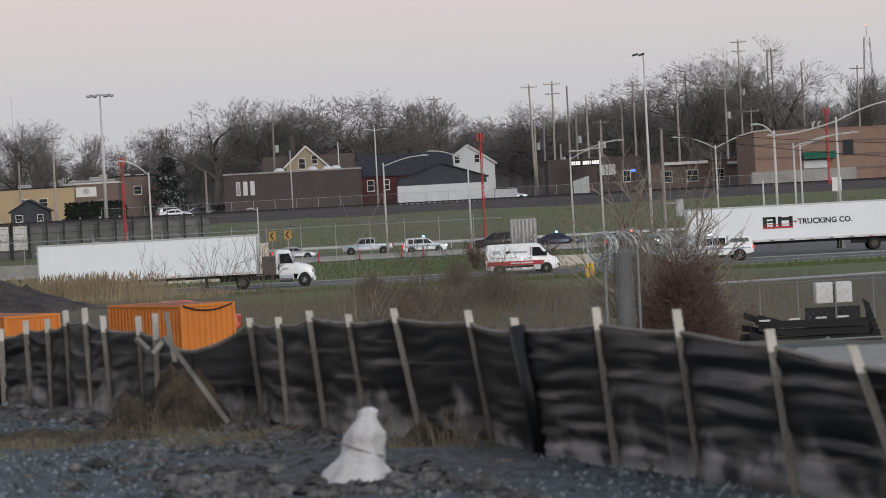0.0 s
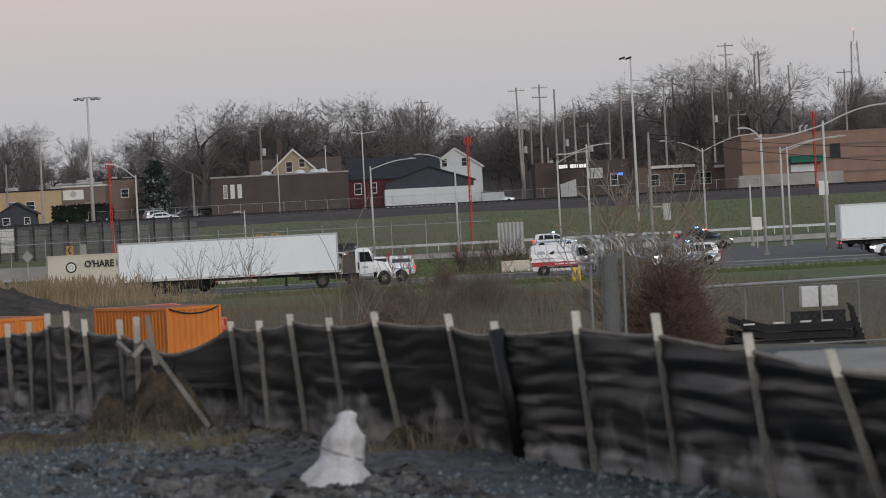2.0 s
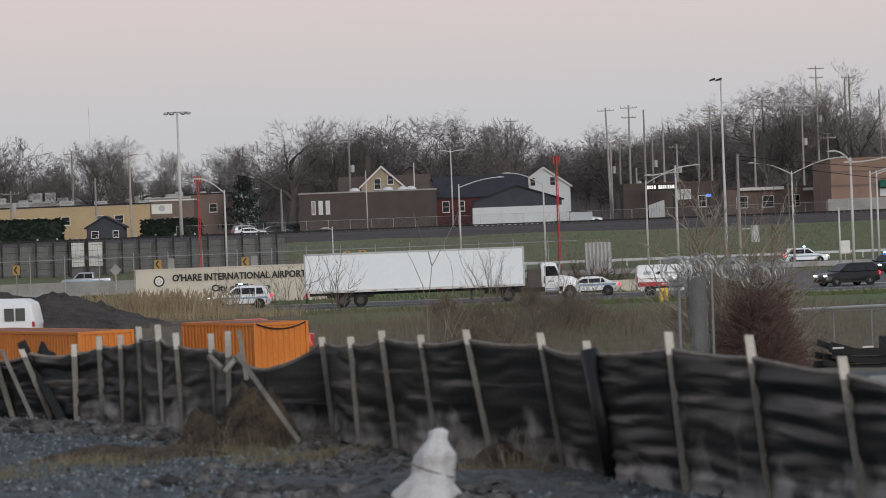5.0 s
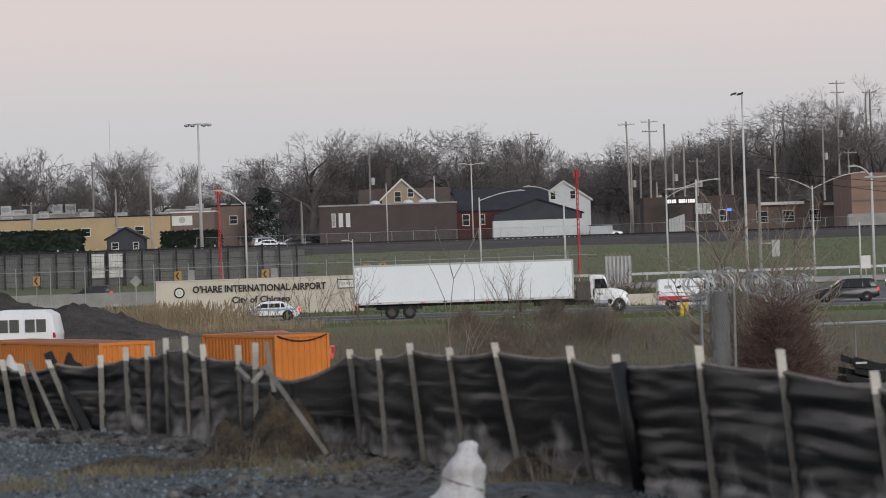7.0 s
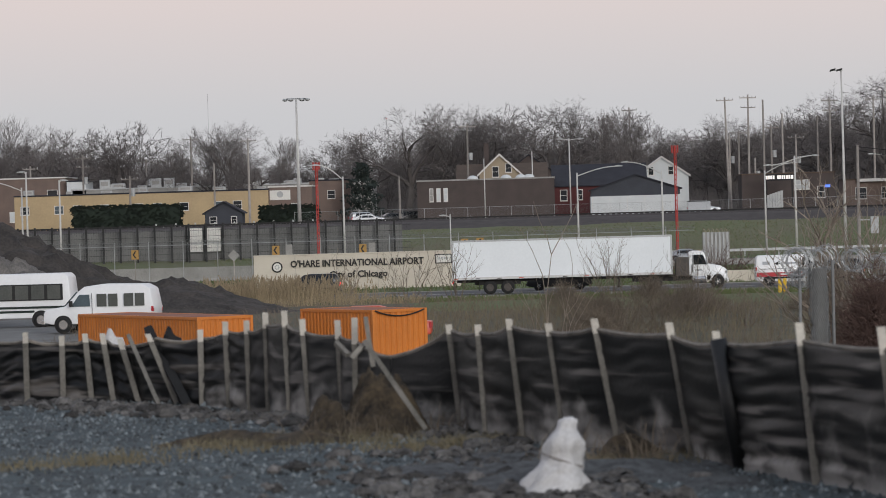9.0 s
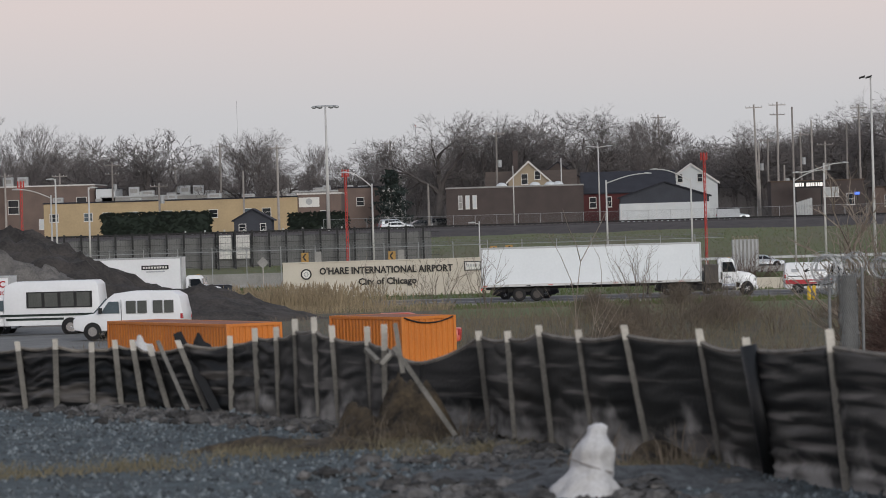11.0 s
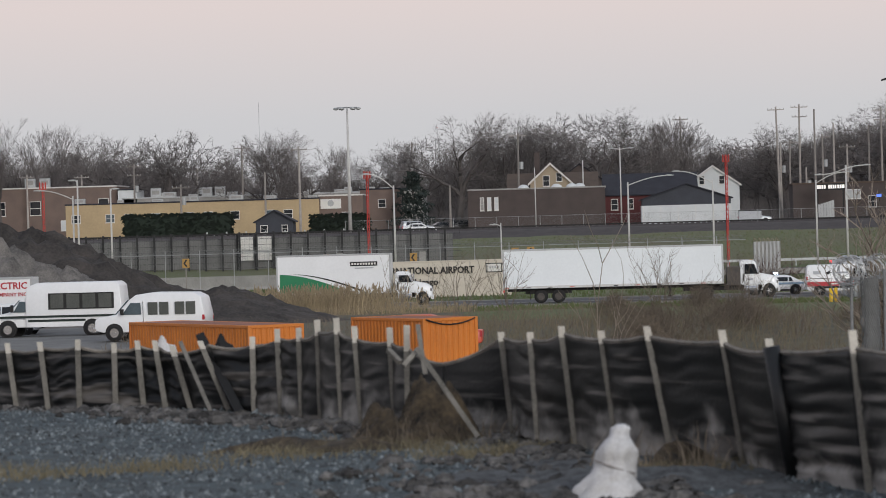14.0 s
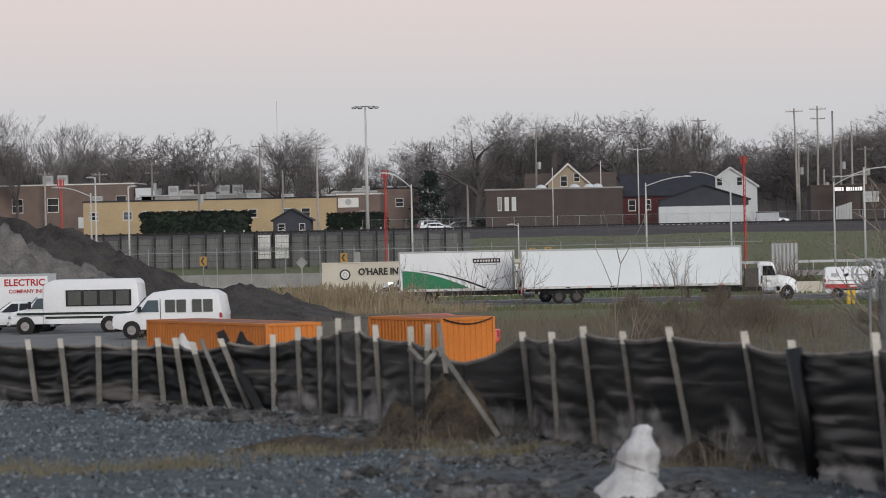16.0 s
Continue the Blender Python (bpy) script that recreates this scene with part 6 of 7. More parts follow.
flat_building("white_annex", "small white flat-roofed annex beside a brick block", -78.8, -75.6, 600, 10, 4.8, 12.9, OFFWHITE)
flat_building("grey_warehouse", "wide grey flat-roofed warehouse behind the ochre building", -78, -28, 600, 20, 4.8, 11.4, CONC, (), HVAC)
flat_building("tan_annex", "plain tan building behind bare trees", -37.0, -30.5, 580, 12, 4.8, 11.6, BRICKT, ((-33.5, 8.8, 1.1, 1.2),))
for i in range(26):
    x = -80 + i * 2.0 + rng.uniform(-0.6, 0.6)
    roof_unit(x, (564 if -81 < x < -42 and i % 3 == 0 else 604), (10.47 if i % 3 == 0 and x < -43 else 11.62), rng.uniform(0.8, 2.2), rng.uniform(0.35, 0.85))
for x, z in ((-64.2, 11.62), (-62.0, 11.62), (-72.8, 11.62), (-94, 13.82), (-91.5, 13.82), (-53.5, 11.62)):
    roof_unit(x, 603.5, z, 1.7, 1.5)
for x in (-9.8, -4.9, -2.7, -1.5):
    o = tagged(part("skylight_dome", Kit().ball((0, 0, 0), 0.85, 0.85, 0.62, 16, 8), OFFWHITE, smooth=True), "white plastic skylight dome on a flat roof", "skylight", "skylight domes")
    o.location = (x, 532, 10.62)
gable_house("dark_hut", "small dark hut with a gabled roof and white trim", -48.4, -43.0, 520, 525, 4.5, 6.8, 8.3, BLUEG, ROOFD, "y", ((-47.2, 5.3, 0.9, 0.9), (-44.2, 5.3, 0.7, 0.9)))

# clipped hedge before the ochre hall
k = Kit()
for i in range(2600):
    x, y, z = rng.uniform(-70, -53.6), rng.uniform(537, 541), rng.uniform(4.6, 8.3)
    r = rng.uniform(0.18, 0.42)
    q = (rng.uniform(-r, r), rng.uniform(-r, r), rng.uniform(-r, r))
    k.add([(x - r, y, z), (x + r, y + q[1], z + q[0]), (x, y - r, z + r)], [(0, 1, 2)])
k.box(-69.7, -53.9, 537.5, 540.5, 4.5, 8.0)
tagged(part("clipped_hedge", k, HEDGE), "long dark clipped hedge in front of an ochre building", "hedge")
k = Kit()
for i in range(900):
    x, y, z = rng.uniform(-42, -33), rng.uniform(537, 541), rng.uniform(4.6, 7.6)
    r = rng.uniform(0.18, 0.42)
    k.add([(x - r, y, z), (x + r, y, z + rng.uniform(-r, r)), (x, y - r, z + r)], [(0, 1, 2)])
k.box(-41.7, -33.3, 538, 540, 4.5, 7.2)
tagged(part("clipped_hedge", k, HEDGE), "short dark hedge beside a small hut", "hedge")
mesh_fence("rail_fence", "light chain-link fence along the far side of the railway", -34, 60, 499, 4.4, 6.5, 3.0, 0.035)
t_ = thing("picket_fence", "low white picket fence behind the railway", "fence")
for i in range(44):
    x = -54 + i * 0.55
    part("picket", Kit().box(x, x + 0.22, 505, 505.05, 4.4, 5.05 + 0.45 * (i % 5 == 0)), HVAC, t_)
part("rail", Kit().box(-54, -30, 505.05, 505.1, 4.8, 4.92), TRIMW, t_)
for i, (x, y, z, pm, r) in enumerate(((-25.6, 530, 4.6, SILVER, 20), (-22.3, 535, 4.6, BLACKP, -160), (-18.8, 536, 4.6, BLACKP, 15), (-24.4, 512, 4.5, WHITE, 5), (24.0, 530, 4.6, SILVER, 0))):
    c = car("parked_car", ("white" if pm is WHITE else "dark" if pm is BLACKP else "silver") + " car parked behind the railway", "car", pm, i % 2 == 0, tail=REDP)
    c.matrix_world = pose(x, y, z, 0, 0, r)
    tagged(c, group="parked cars")
t_ = thing("dumpster", "blue metal bin beside the white wall", "bin", pose(22.6, 514, 4.5))
part("bin_body", Kit().box(-1.6, 1.6, -0.8, 0.8, 0, 1.9), SILVER, t_, bevel=0.04)
part("bin_lid", Kit().box(-1.65, 1.65, -0.85, 0.85, 1.9, 2.0), CHASSIS, t_)
t_ = thing("leaning_panel", "pale grey corrugated metal panel wall near the store", "panel", pose(34.9, 538, 4.6))
for i in range(6):
    part("panel", Kit().box(-1.1 + i * 0.4, -0.73 + i * 0.4, -0.05, 0.05, 0, 2.5 + 0.12 * i), HVAC, t_)


# ---- concrete block, bollards, near yard clutter ----
t_ = thing("concrete_block", "tall ribbed concrete panel stack capped with razor wire", "concrete block", pose(19.1, 395, -0.6))
part("panel", Kit().box(-1.45, 1.45, -0.5, 0.5, 0, 3.4), CONC, t_, bevel=0.03)
for i in range(7):
    part("rib", Kit().box(-1.4 + i * 0.42, -1.2 + i * 0.42, -0.58, -0.5, 0, 3.38), HVAC, t_)
k = Kit()
for i in range(60):
    a = i * 0.62
    x = -1.4 + 2.8 * i / 60
    k.tube((x, 0.35 * math.cos(a), 3.5 + 0.28 * math.sin(a)), (x + 0.05, 0.35 * math.cos(a + .62), 3.5 + 0.28 * math.sin(a + .62)), 0.035, n=3, caps=False)
part("razor_coil", k, CREAM, t_, "rusty razor wire coil")
for x in (16.6, 16.95):
    t_ = thing("bollard", "yellow painted steel bollard on the verge", "bollard", pose(x - 0.85, 240 + (x - 16.6), -0.55), "yellow bollards")
    part("post", Kit().tube((0, 0, -0.2), (0, 0, 1.15), 0.13, n=14), YELLOWP, t_, smooth=True)
    part("cap", Kit().ball((0, 0, 1.15), 0.13, 0.13, 0.07, 14, 6), YELLOWP, t_, smooth=True)
for x in (7.8, 12.8, -3.4, 1.0, 5.5):
    t_ = thing("delineator", "orange delineator post beside the far road", "road marker", pose(x, 385.5, -0.6), "road markers")
    part("tube", Kit().tube((0, 0, 0), (0, 0, 1.1), 0.09, n=8), REDT, t_)
    part("foot", Kit().box(-0.2, 0.2, -0.2, 0.2, 0, 0.06), CHASSIS, t_)
t_ = thing("utility_cabinet", "grey green utility cabinet by the bollards", "cabinet", pose(19.0, 255.5, -0.5))
part("cabinet_body", Kit().box(-0.6, 0.6, -0.4, 0.4, 0, 1.2), HVAC, t_, bevel=0.03)
part("cabinet_door", Kit().box(-0.52, 0.52, -0.43, -0.4, 0.1, 1.1), HVAC, t_, bevel=0.01)


# ---- bare trees ----
def grow(seed, height, fan=0.55, fork=0.27, trunk=0.40, wild=0.20, rise=0.10):
    """A bare crown of forking, crooked limbs: returns a kit for trunk and limbs and one for the twigs."""
    rg = random.Random(seed)
    wood, fine = Kit(), Kit()

    def turned(d, angle):
        side = d.cross(Vector((rg.gauss(0, 1), rg.gauss(0, 1), rg.gauss(0, 1)))).normalized()
        return (d * math.cos(angle) + side * math.sin(angle)).normalized()

    def limb(p, d, ln, r, lv):
        steps = (4, 5, 4, 3, 2, 2, 1)[lv]
        end = max(0.012, r * (0.72 if lv == 0 else 0.5))
        pts, rad = [p], [r]
        for i in range(steps):
            d = (d + Vector((rg.gauss(0, wild), rg.gauss(0, wild), rg.gauss(rise, wild * 0.7))) * (0.35 if lv == 0 else 1.0)).normalized()
            p = p + d * (ln / steps)
            pts.append(p)
            rad.append(r + (end - r) * (i + 1) / steps)
        kit = wood if lv < 3 else fine
        for i in range(steps):
            if lv < 4:
                kit.tube(pts[i], pts[i + 1], rad[i], rad[i + 1], (8, 6, 5, 3)[lv], caps=False)
            else:
                e = (pts[i + 1] - pts[i]).cross(Vector((rg.gauss(0, .4), 1.0, rg.gauss(0, .4)))).normalized()
                a, b = e * rad[i], e * rad[i + 1]
                if lv < 6:
                    kit.add([pts[i] - a, pts[i] + a, pts[i + 1] + b, pts[i + 1] - b], [(0, 1, 2, 3)])
                else:
                    kit.add([pts[i] - a, pts[i] + a, pts[i + 1]], [(0, 1, 2)])
        if lv == 6:
            return
        ends, along = ((4, 1), (2, 2), (2, 2), (2, 2), (2, 2), (2, 2))[lv]
        for j in range(ends + rg.randint(0, 1)):
            limb(pts[-1], turned(d, fan * rg.uniform(0.5, 1.25)), ln * rg.uniform(0.60, 0.78) * (1.35 if lv == 0 else 1), max(0.013, rad[-1] * rg.uniform(0.62, 0.9)), lv + 1)
        for j in range(along):
            i = rg.randint(1 if lv else steps - 1, steps) - 1
            limb(pts[i + 1], turned(d, fan * rg.uniform(1.1, 1.9)), ln * rg.uniform(0.42, 0.66) * (1.3 if lv == 0 else 1), max(0.013, rad[i + 1] * rg.uniform(0.4, 0.65)), lv + 1)

    limb(Vector((0, 0, -0.3)), Vector((rg.gauss(0, .06), rg.gauss(0, .06), 1)).normalized(), height * fork, trunk, 0)
    f = height / max(v[2] for v in fine.v)
    for k in (wood, fine):
        k.v = [(a * f, b * f, c * f) for a, b, c in k.v]
    return wood, fine


TREES = []
for s in range(9):
    w, f = grow(30 + s, 18.0, *((0.60, 0.20, 0.42, 0.22, 0.06), (0.50, 0.25, 0.38, 0.16, 0.10), (0.66, 0.18, 0.46, 0.26, 0.05), (0.40, 0.32, 0.30, 0.12, 0.14), (0.55, 0.24, 0.40, 0.20, 0.08))[s % 5])
    t_ = thing("tree", "bare winter tree with a broad crown of fine twigs", "tree", pose(-30 + s * 9, 640, 4.9), "bare trees behind the railway")
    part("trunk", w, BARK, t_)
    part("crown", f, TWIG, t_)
    TREES.append(t_)
rng = random.Random(21)
HEIGHTS = ((-140, 17), (-98, 19), (-87, 17), (-65, 15), (-47, 15), (-31, 15.5), (-22, 18.5), (2, 18.5), (15, 17), (30, 16.5), (46, 19), (55, 21.5), (62, 21), (72, 23), (82, 18), (104, 19), (140, 18))


def tree_height(x):
    return float(np.interp(x, [a for a, b in HEIGHTS], [b for a, b in HEIGHTS]))


PLANTED = [(-22, 600, 18.7), (-12, 600, 18.2), (1.4, 590, 18.6), (7.8, 590, 17.6), (-16.5, 604, 17.8), (-8.3, 620, 18.5), (14.6, 605, 17.1), (-3.5, 612, 16.5), (12, 598, 16.5), (-54, 600, 16.2), (-31, 640, 15.8), (55.3, 590, 21.8),
           (49.5, 600, 19.7), (60.8, 590, 21), (66, 598, 19.5), (71.9, 600, 24.1), (81.3, 620, 17.8), (45.7, 640, 19.3), (35.5, 640, 16.8), (30.3, 660, 16.6), (-98.5, 600, 20.5), (-93.9, 620, 19.3), (-87, 620, 17.4), (-80.2, 620, 17.3),
           (-70.2, 610, 17.1), (-64.7, 640, 15.2), (-51.2, 590, 16.4), (-47.5, 640, 15.2), (90, 620, 18), (97, 640, 18.5), (104, 640, 20), (-104, 612, 19), (-112, 620, 19), (-36, 650, 14), (-44.5, 575, 12)]
for i in range(100):
    x = -135 + i * 2.6 + rng.uniform(-1.8, 1.8)
    PLANTED.append((x, rng.uniform(640, 710), tree_height(x) * (rng.uniform(0.60, 0.85) if -66 < x < -24 else rng.uniform(0.70, 0.94))))
for i in range(46):
    x = -180 + i * 8.0 + rng.uniform(-3, 3)
    PLANTED.append((x, rng.uniform(722, 742), tree_height(x) * rng.uniform(0.72, 0.92)))
for i, (x, y, h) in enumerate(PLANTED):
    src = TREES[(i * 5 + i // 9) % 9]
    s = h * 1.08 / 18.0
    m = pose(x, y, 4.9, 0, 0, rng.uniform(0, 360))
    if i < 9:
        src = TREES[i]
        src.matrix_world = m
        src.scale = (s * 1.2, s * 1.2, s)
        continue
    c = copy_thing(src, m)
    c.scale = (s * rng.uniform(1.0, 1.4), s * rng.uniform(1.0, 1.4), s)

# the far wood's undergrowth, thin crooked stems in one mass
rg = random.Random(5)
for name, label, count, y0, y1, low, high, thin, wide in (("far_woodland", "dense grey-brown winter undergrowth behind the houses", 26000, 625, 718, 0.12, 0.46, 0.012, 0.034), ("far_thicket", "far line of winter scrub on the horizon", 42000, 745, 800, 0.42, 0.90, 0.05, 0.15)):
    k = Kit()
    for i in range(count):
        x, y = rg.uniform(-160, 160), rg.uniform(y0, y1)
        h = tree_height(x) * (0.78 if -66 < x < -26 else 1.0) * (low + (high - low) * rg.random() ** 1.4) * (1 + 0.22 * hill(x, y0, 0.10))
        w, dx = rg.uniform(thin, wide), rg.gauss(0, 0.9)
        ex = dx * 1.5 + rg.gauss(0, 1.1)
        k.add([(x - w, y, 4.3), (x + w, y, 4.3), (x + dx + w * 0.7, y, 4.8 + h * 0.6), (x + dx - w * 0.7, y, 4.8 + h * 0.6), (x + ex, y, 4.8 + h)], [(0, 1, 2, 3), (3, 2, 4)])
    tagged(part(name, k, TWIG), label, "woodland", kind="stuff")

# an evergreen among the bare trees
t_ = thing("evergreen_tree", "dark green conifer among bare trees", "tree", pose(-28.2, 575, 4.8))
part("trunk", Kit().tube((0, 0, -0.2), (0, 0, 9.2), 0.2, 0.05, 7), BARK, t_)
k = Kit()
for i in range(1500):
    u = rg.random()
    r = 3.2 * (1 - u) ** 0.6 * (1 + 0.4 * math.sin(u * 23)) + 0.2
    a = rg.random() * math.tau
    q = r * rg.random() ** 0.4
    x, y, z = q * math.cos(a), q * math.sin(a), 1.0 + 8.4 * u
    k.add([(x, y, z), (x + rg.gauss(0, .35), y + rg.gauss(0, .35), z - rg.uniform(.1, .6)), (x + rg.gauss(0, .35), y + rg.gauss(0, .3), z + rg.uniform(0, .3))], [(0, 1, 2)])
part("crown", k, EVERG, t_)


# ---- shrubs, saplings and reeds in the yard ----
def shrub(name, label, x, y, h, w, stems, m, seed, r=0.02, levels=3, z=None):
    """Many stems from one root that branch twice."""
    rg = random.Random(seed)
    fine = Kit()
    stem = []

    def go(p, d, ln, rr, lv):
        q = p
        k = fine
        if lv == 0:
            k = Kit()
            stem.append(k)
        for i in range(3):
            d = (d + Vector((rg.gauss(0, .14), rg.gauss(0, .14), rg.gauss(.04, .08)))).normalized()
            n = q + d * ln / 3
            k.tube(q, n, rr * (1 - 0.2 * i), rr * (0.8 - 0.2 * i), 3, False)
            q = n
            if lv < levels - 1:
                for j in range(rg.choice((1, 1, 2))):
                    nd = (d + Vector((rg.gauss(0, .55), rg.gauss(0, .55), rg.uniform(-.1, .4)))).normalized()
                    go(q, nd, ln * rg.uniform(.35, .6), rr * .55, lv + 1)

    for i in range(stems):
        a = rg.random() * math.tau
        s = rg.random()
        go(Vector((w * .25 * s * math.cos(a), w * .25 * s * math.sin(a), -0.05)), Vector((math.cos(a) * s * w / h, math.sin(a) * s * w / h, 1)).normalized(), h * rg.uniform(.55, 1), r * rg.uniform(.7, 1.2), 0)
    t = thing(name, label, "shrub", pose(x, y, ground_z(x, y) if z is None else z))
    for k in stem:
        part("stem", k, m, t)
    part("crown", fine, m, t)
    return t


shrub("sapling", "thin bare sapling with pale slender branches", 0.16, 120, 6.4, 0.5, 1, PALETWIG, 3, 0.034, 2)
shrub("sapling", "thin bare sapling with pale slender branches", 0.2, 120.2, 4.2, 2.4, 5, PALETWIG, 8, 0.022, 2)
for i, (x, y, h, w, n, mm) in enumerate(((3.4, 165, 2.7, 3.4, 26, BRUSH), (5.6, 170, 2.9, 3.6, 26, BRUSH), (7.6, 176, 2.5, 3.6, 24, BRUSH), (1.9, 160, 1.7, 2.6, 18, BRUSH), (9.6, 172, 1.9, 3.0, 20, BRUSH), (4.6, 150, 1.7, 3.4, 22, BRUSH), (8.4, 148, 1.5, 3.4, 20, BRUSH),
                                         (-8.7, 235, 3.4, 2.6, 9, BRUSH), (-5.6, 235, 3.2, 2.2, 8, BRUSH), (-13.0, 240, 3.4, 1.4, 5, PALETWIG), (4.4, 236, 3.3, 2.8, 10, BRUSH))):
    shrub("shrub", "tangled leafless brown shrub on the bank", x, y, h, w, n, mm, 40 + i, 0.022 if n > 12 else 0.03, 3)
for i, (x, y, h, w, n) in enumerate(((10.4, 300, 2.2, 4.5, 30), (13.0, 300, 2.4, 4.5, 34), (15.4, 302, 2.2, 4.0, 26))):
    shrub("shrub", "dense brown winter shrub beyond the road", x, y, h, w, n, REDTWIG, 70 + i, 0.035, 3)
# the big bush before the chain-link yard
def clump(label, x, y, rx, h, count, m, seed, w=0.012, length=0.5):
    """A dense domed tangle of short crooked twigs over a few stems."""
    rg = random.Random(seed)
    t = thing("bush", label, "bush", pose(x, y, ground_z(x, y)))
    for i in range(6):
        part("stem", Kit().tube((rg.gauss(0, .1), rg.gauss(0, .1), -0.1), (rg.gauss(0, rx * .4), rg.gauss(0, rx * .3), h * .7), 0.03, 0.012, 5), m, t)
    k = Kit()
    for i in range(count):
        a, u = rg.random() * math.tau, rg.random()
        dome = h * (1 - 0.75 * u ** 2.2) * (1 + 0.6 * hill(math.cos(a) * 2, math.sin(a) * 2 + seed, 1.0))
        p = Vector((rx * u * math.cos(a), rx * u * math.sin(a), dome * rg.random() ** 0.6))
        d = Vector((math.cos(a) * u + rg.gauss(0, .6), math.sin(a) * u + rg.gauss(0, .6), 0.7 + rg.gauss(0, .5))).normalized()
        for j in range(2):
            d2 = (d + Vector((rg.gauss(0, .35), rg.gauss(0, .35), rg.gauss(0, .3)))).normalized()
            q = p + d2 * length * rg.uniform(.3, .7)
            e = d2.cross(Vector((rg.gauss(0, 1), rg.gauss(0, 1), .1))).normalized() * w
            k.add([p - e, p + e, q + e * .5, q - e * .5], [(0, 1, 2, 3)])
            p, d = q, d2
    part("crown", k, m, t)
    return t


clump("dense reddish-brown leafless bush before the fence", 8.35, 92, 0.95, 2.85, 9000, REDTWIG, 91, 0.0065, 0.55)
clump("dense reddish-brown leafless bush before the fence", 9.05, 93.5, 0.8, 2.6, 6000, REDTWIG, 92, 0.0065, 0.55)
rng = random.Random(77)
for i in range(22):
    x, y = rng.uniform(0.8, 15.5), rng.uniform(128, 205)
    if 0.057 < x / y < 0.074:
        continue
    clump("tangled brown winter bush on the bank", x, y, rng.uniform(0.9, 2.2), rng.uniform(0.5, 1.25), 1000, BRUSH, 200 + i, 0.010, 0.65)
for i, (x, y, h, w, n) in enumerate(((8.6, 96, 3.7, 0.9, 10), (7.9, 97, 3.2, 0.9, 9), (9.3, 97, 3.1, 1.0, 10), (8.3, 94, 4.2, 0.5, 6))):
    shrub("bare_bush", "tall bare bush with pale ascending branches", x, y, h, w, n, PALETWIG, 110 + i, 0.062, 4)

blades("dry_reeds", "tall dry golden reeds on the verge", REED, 4200, lambda r: (r.gauss(-19, 2.9), r.uniform(240, 256), 0.65 + 0.45 * r.random()), 1.8, 0.020, 61, 0.16, heads=0.5, category="reeds")
blades("dry_reeds", "sparse dry reeds along the bank", REED, 2600, lambda r: (r.uniform(-34, -8), r.uniform(228, 252), 0.4 + 0.4 * r.random()), 0.9, 0.018, 62, 0.18, heads=0.4, category="reeds")
blades("bank_weeds", "dead brown weeds covering the bank", BRUSH, 16000, lambda r: (r.uniform(-8, 26), 118 + 92 * r.random() ** 1.5, 0.4 + 0.8 * r.random()), 0.62, 0.011, 63, 0.55, category="weeds")
blades("bank_weeds", "dead straw-coloured weeds by the chain-link yard", DRYGRASS, 14000, lambda r: (r.uniform(-6, 22), r.uniform(92, 195), 0.6 + 0.8 * r.random()), 0.9, 0.010, 64, 0.35, heads=0.1, category="weeds")
blades("yard_weeds", "dead brown weeds between the containers and the reeds", BRUSH, 6000, lambda r: (r.uniform(-24, 0), r.uniform(150, 236), 0.4 + 0.8 * r.random()), 0.55, 0.012, 72, 0.5, category="weeds")
blades("verge_grass", "fresh green grass tufts on the road verge", GREENGRASS, 15000, lambda r: (r.uniform(-36, 60), r.uniform(240, 259), 0.6 + 0.6 * r.random()), 0.30, 0.035, 65, 0.4, category="grass")
blades("median_grass", "green grass tufts between the two roads", GREENGRASS, 12000, lambda r: (r.uniform(-50, 29), r.uniform(281, 372), 0.6 + 0.6 * r.random()), 0.32, 0.05, 66, 0.4, category="grass")
blades("slope_grass", "patchy green and dry grass on the embankment", SLOPE, 14000, lambda r: (r.uniform(-40, 110), r.uniform(434, 461), 0.6 + 0.6 * r.random()), 0.22, 0.08, 67, 0.4, category="grass")
blades("slope_weeds", "dry weeds on the embankment", DRYGRASS, 5000, lambda r: (r.uniform(-40, 110), r.uniform(436, 462), 0.6 + 0.6 * r.random()), 0.25, 0.05, 68, 0.4, category="weeds")


def lot_tuft(r):
    c = r.choice(((-3.4, 27.5, 0.55, 0.7), (-4.2, 27.0, 0.7, 0.6), (-2.5, 28.6, 0.6, 0.5), (-1.0, 28.2, 0.5, 0.5), (-0.6, 28.4, 0.6, 0.5), (-1.5, 29.2, 0.5, 0.5), (-4.9, 27.5, 0.6, 0.6), (0.3, 25.4, 0.3, 0.4), (0.75, 25.8, 0.35, 0.5), (-2.1, 29.6, 0.5, 0.4)))
    return r.gauss(c[0], c[2] * .5), r.gauss(c[1], c[3] * .5), 0.4 + 0.8 * r.random()


blades("dry_tufts", "matted dry grass tufts on the gravel lot", DRYGRASS, 5200, lot_tuft, 0.10, 0.004, 69, 0.6, category="grass")
blades("heap_weeds", "dead weed stalks over the soil heap", BRUSH, 130, lambda r: (r.gauss(-1.45, 0.4), r.gauss(29.85, 0.25), 0.4 + 0.8 * r.random()), 0.30, 0.005, 70, 0.6, category="weeds")
blades("heap_weeds", "dead weed stalks by the fence's foot", BRUSH, 110, lambda r: (r.gauss(0.62, 0.30), r.gauss(25.9, 0.2), 0.4 + 0.8 * r.random()), 0.34, 0.005, 71, 0.6, category="weeds")


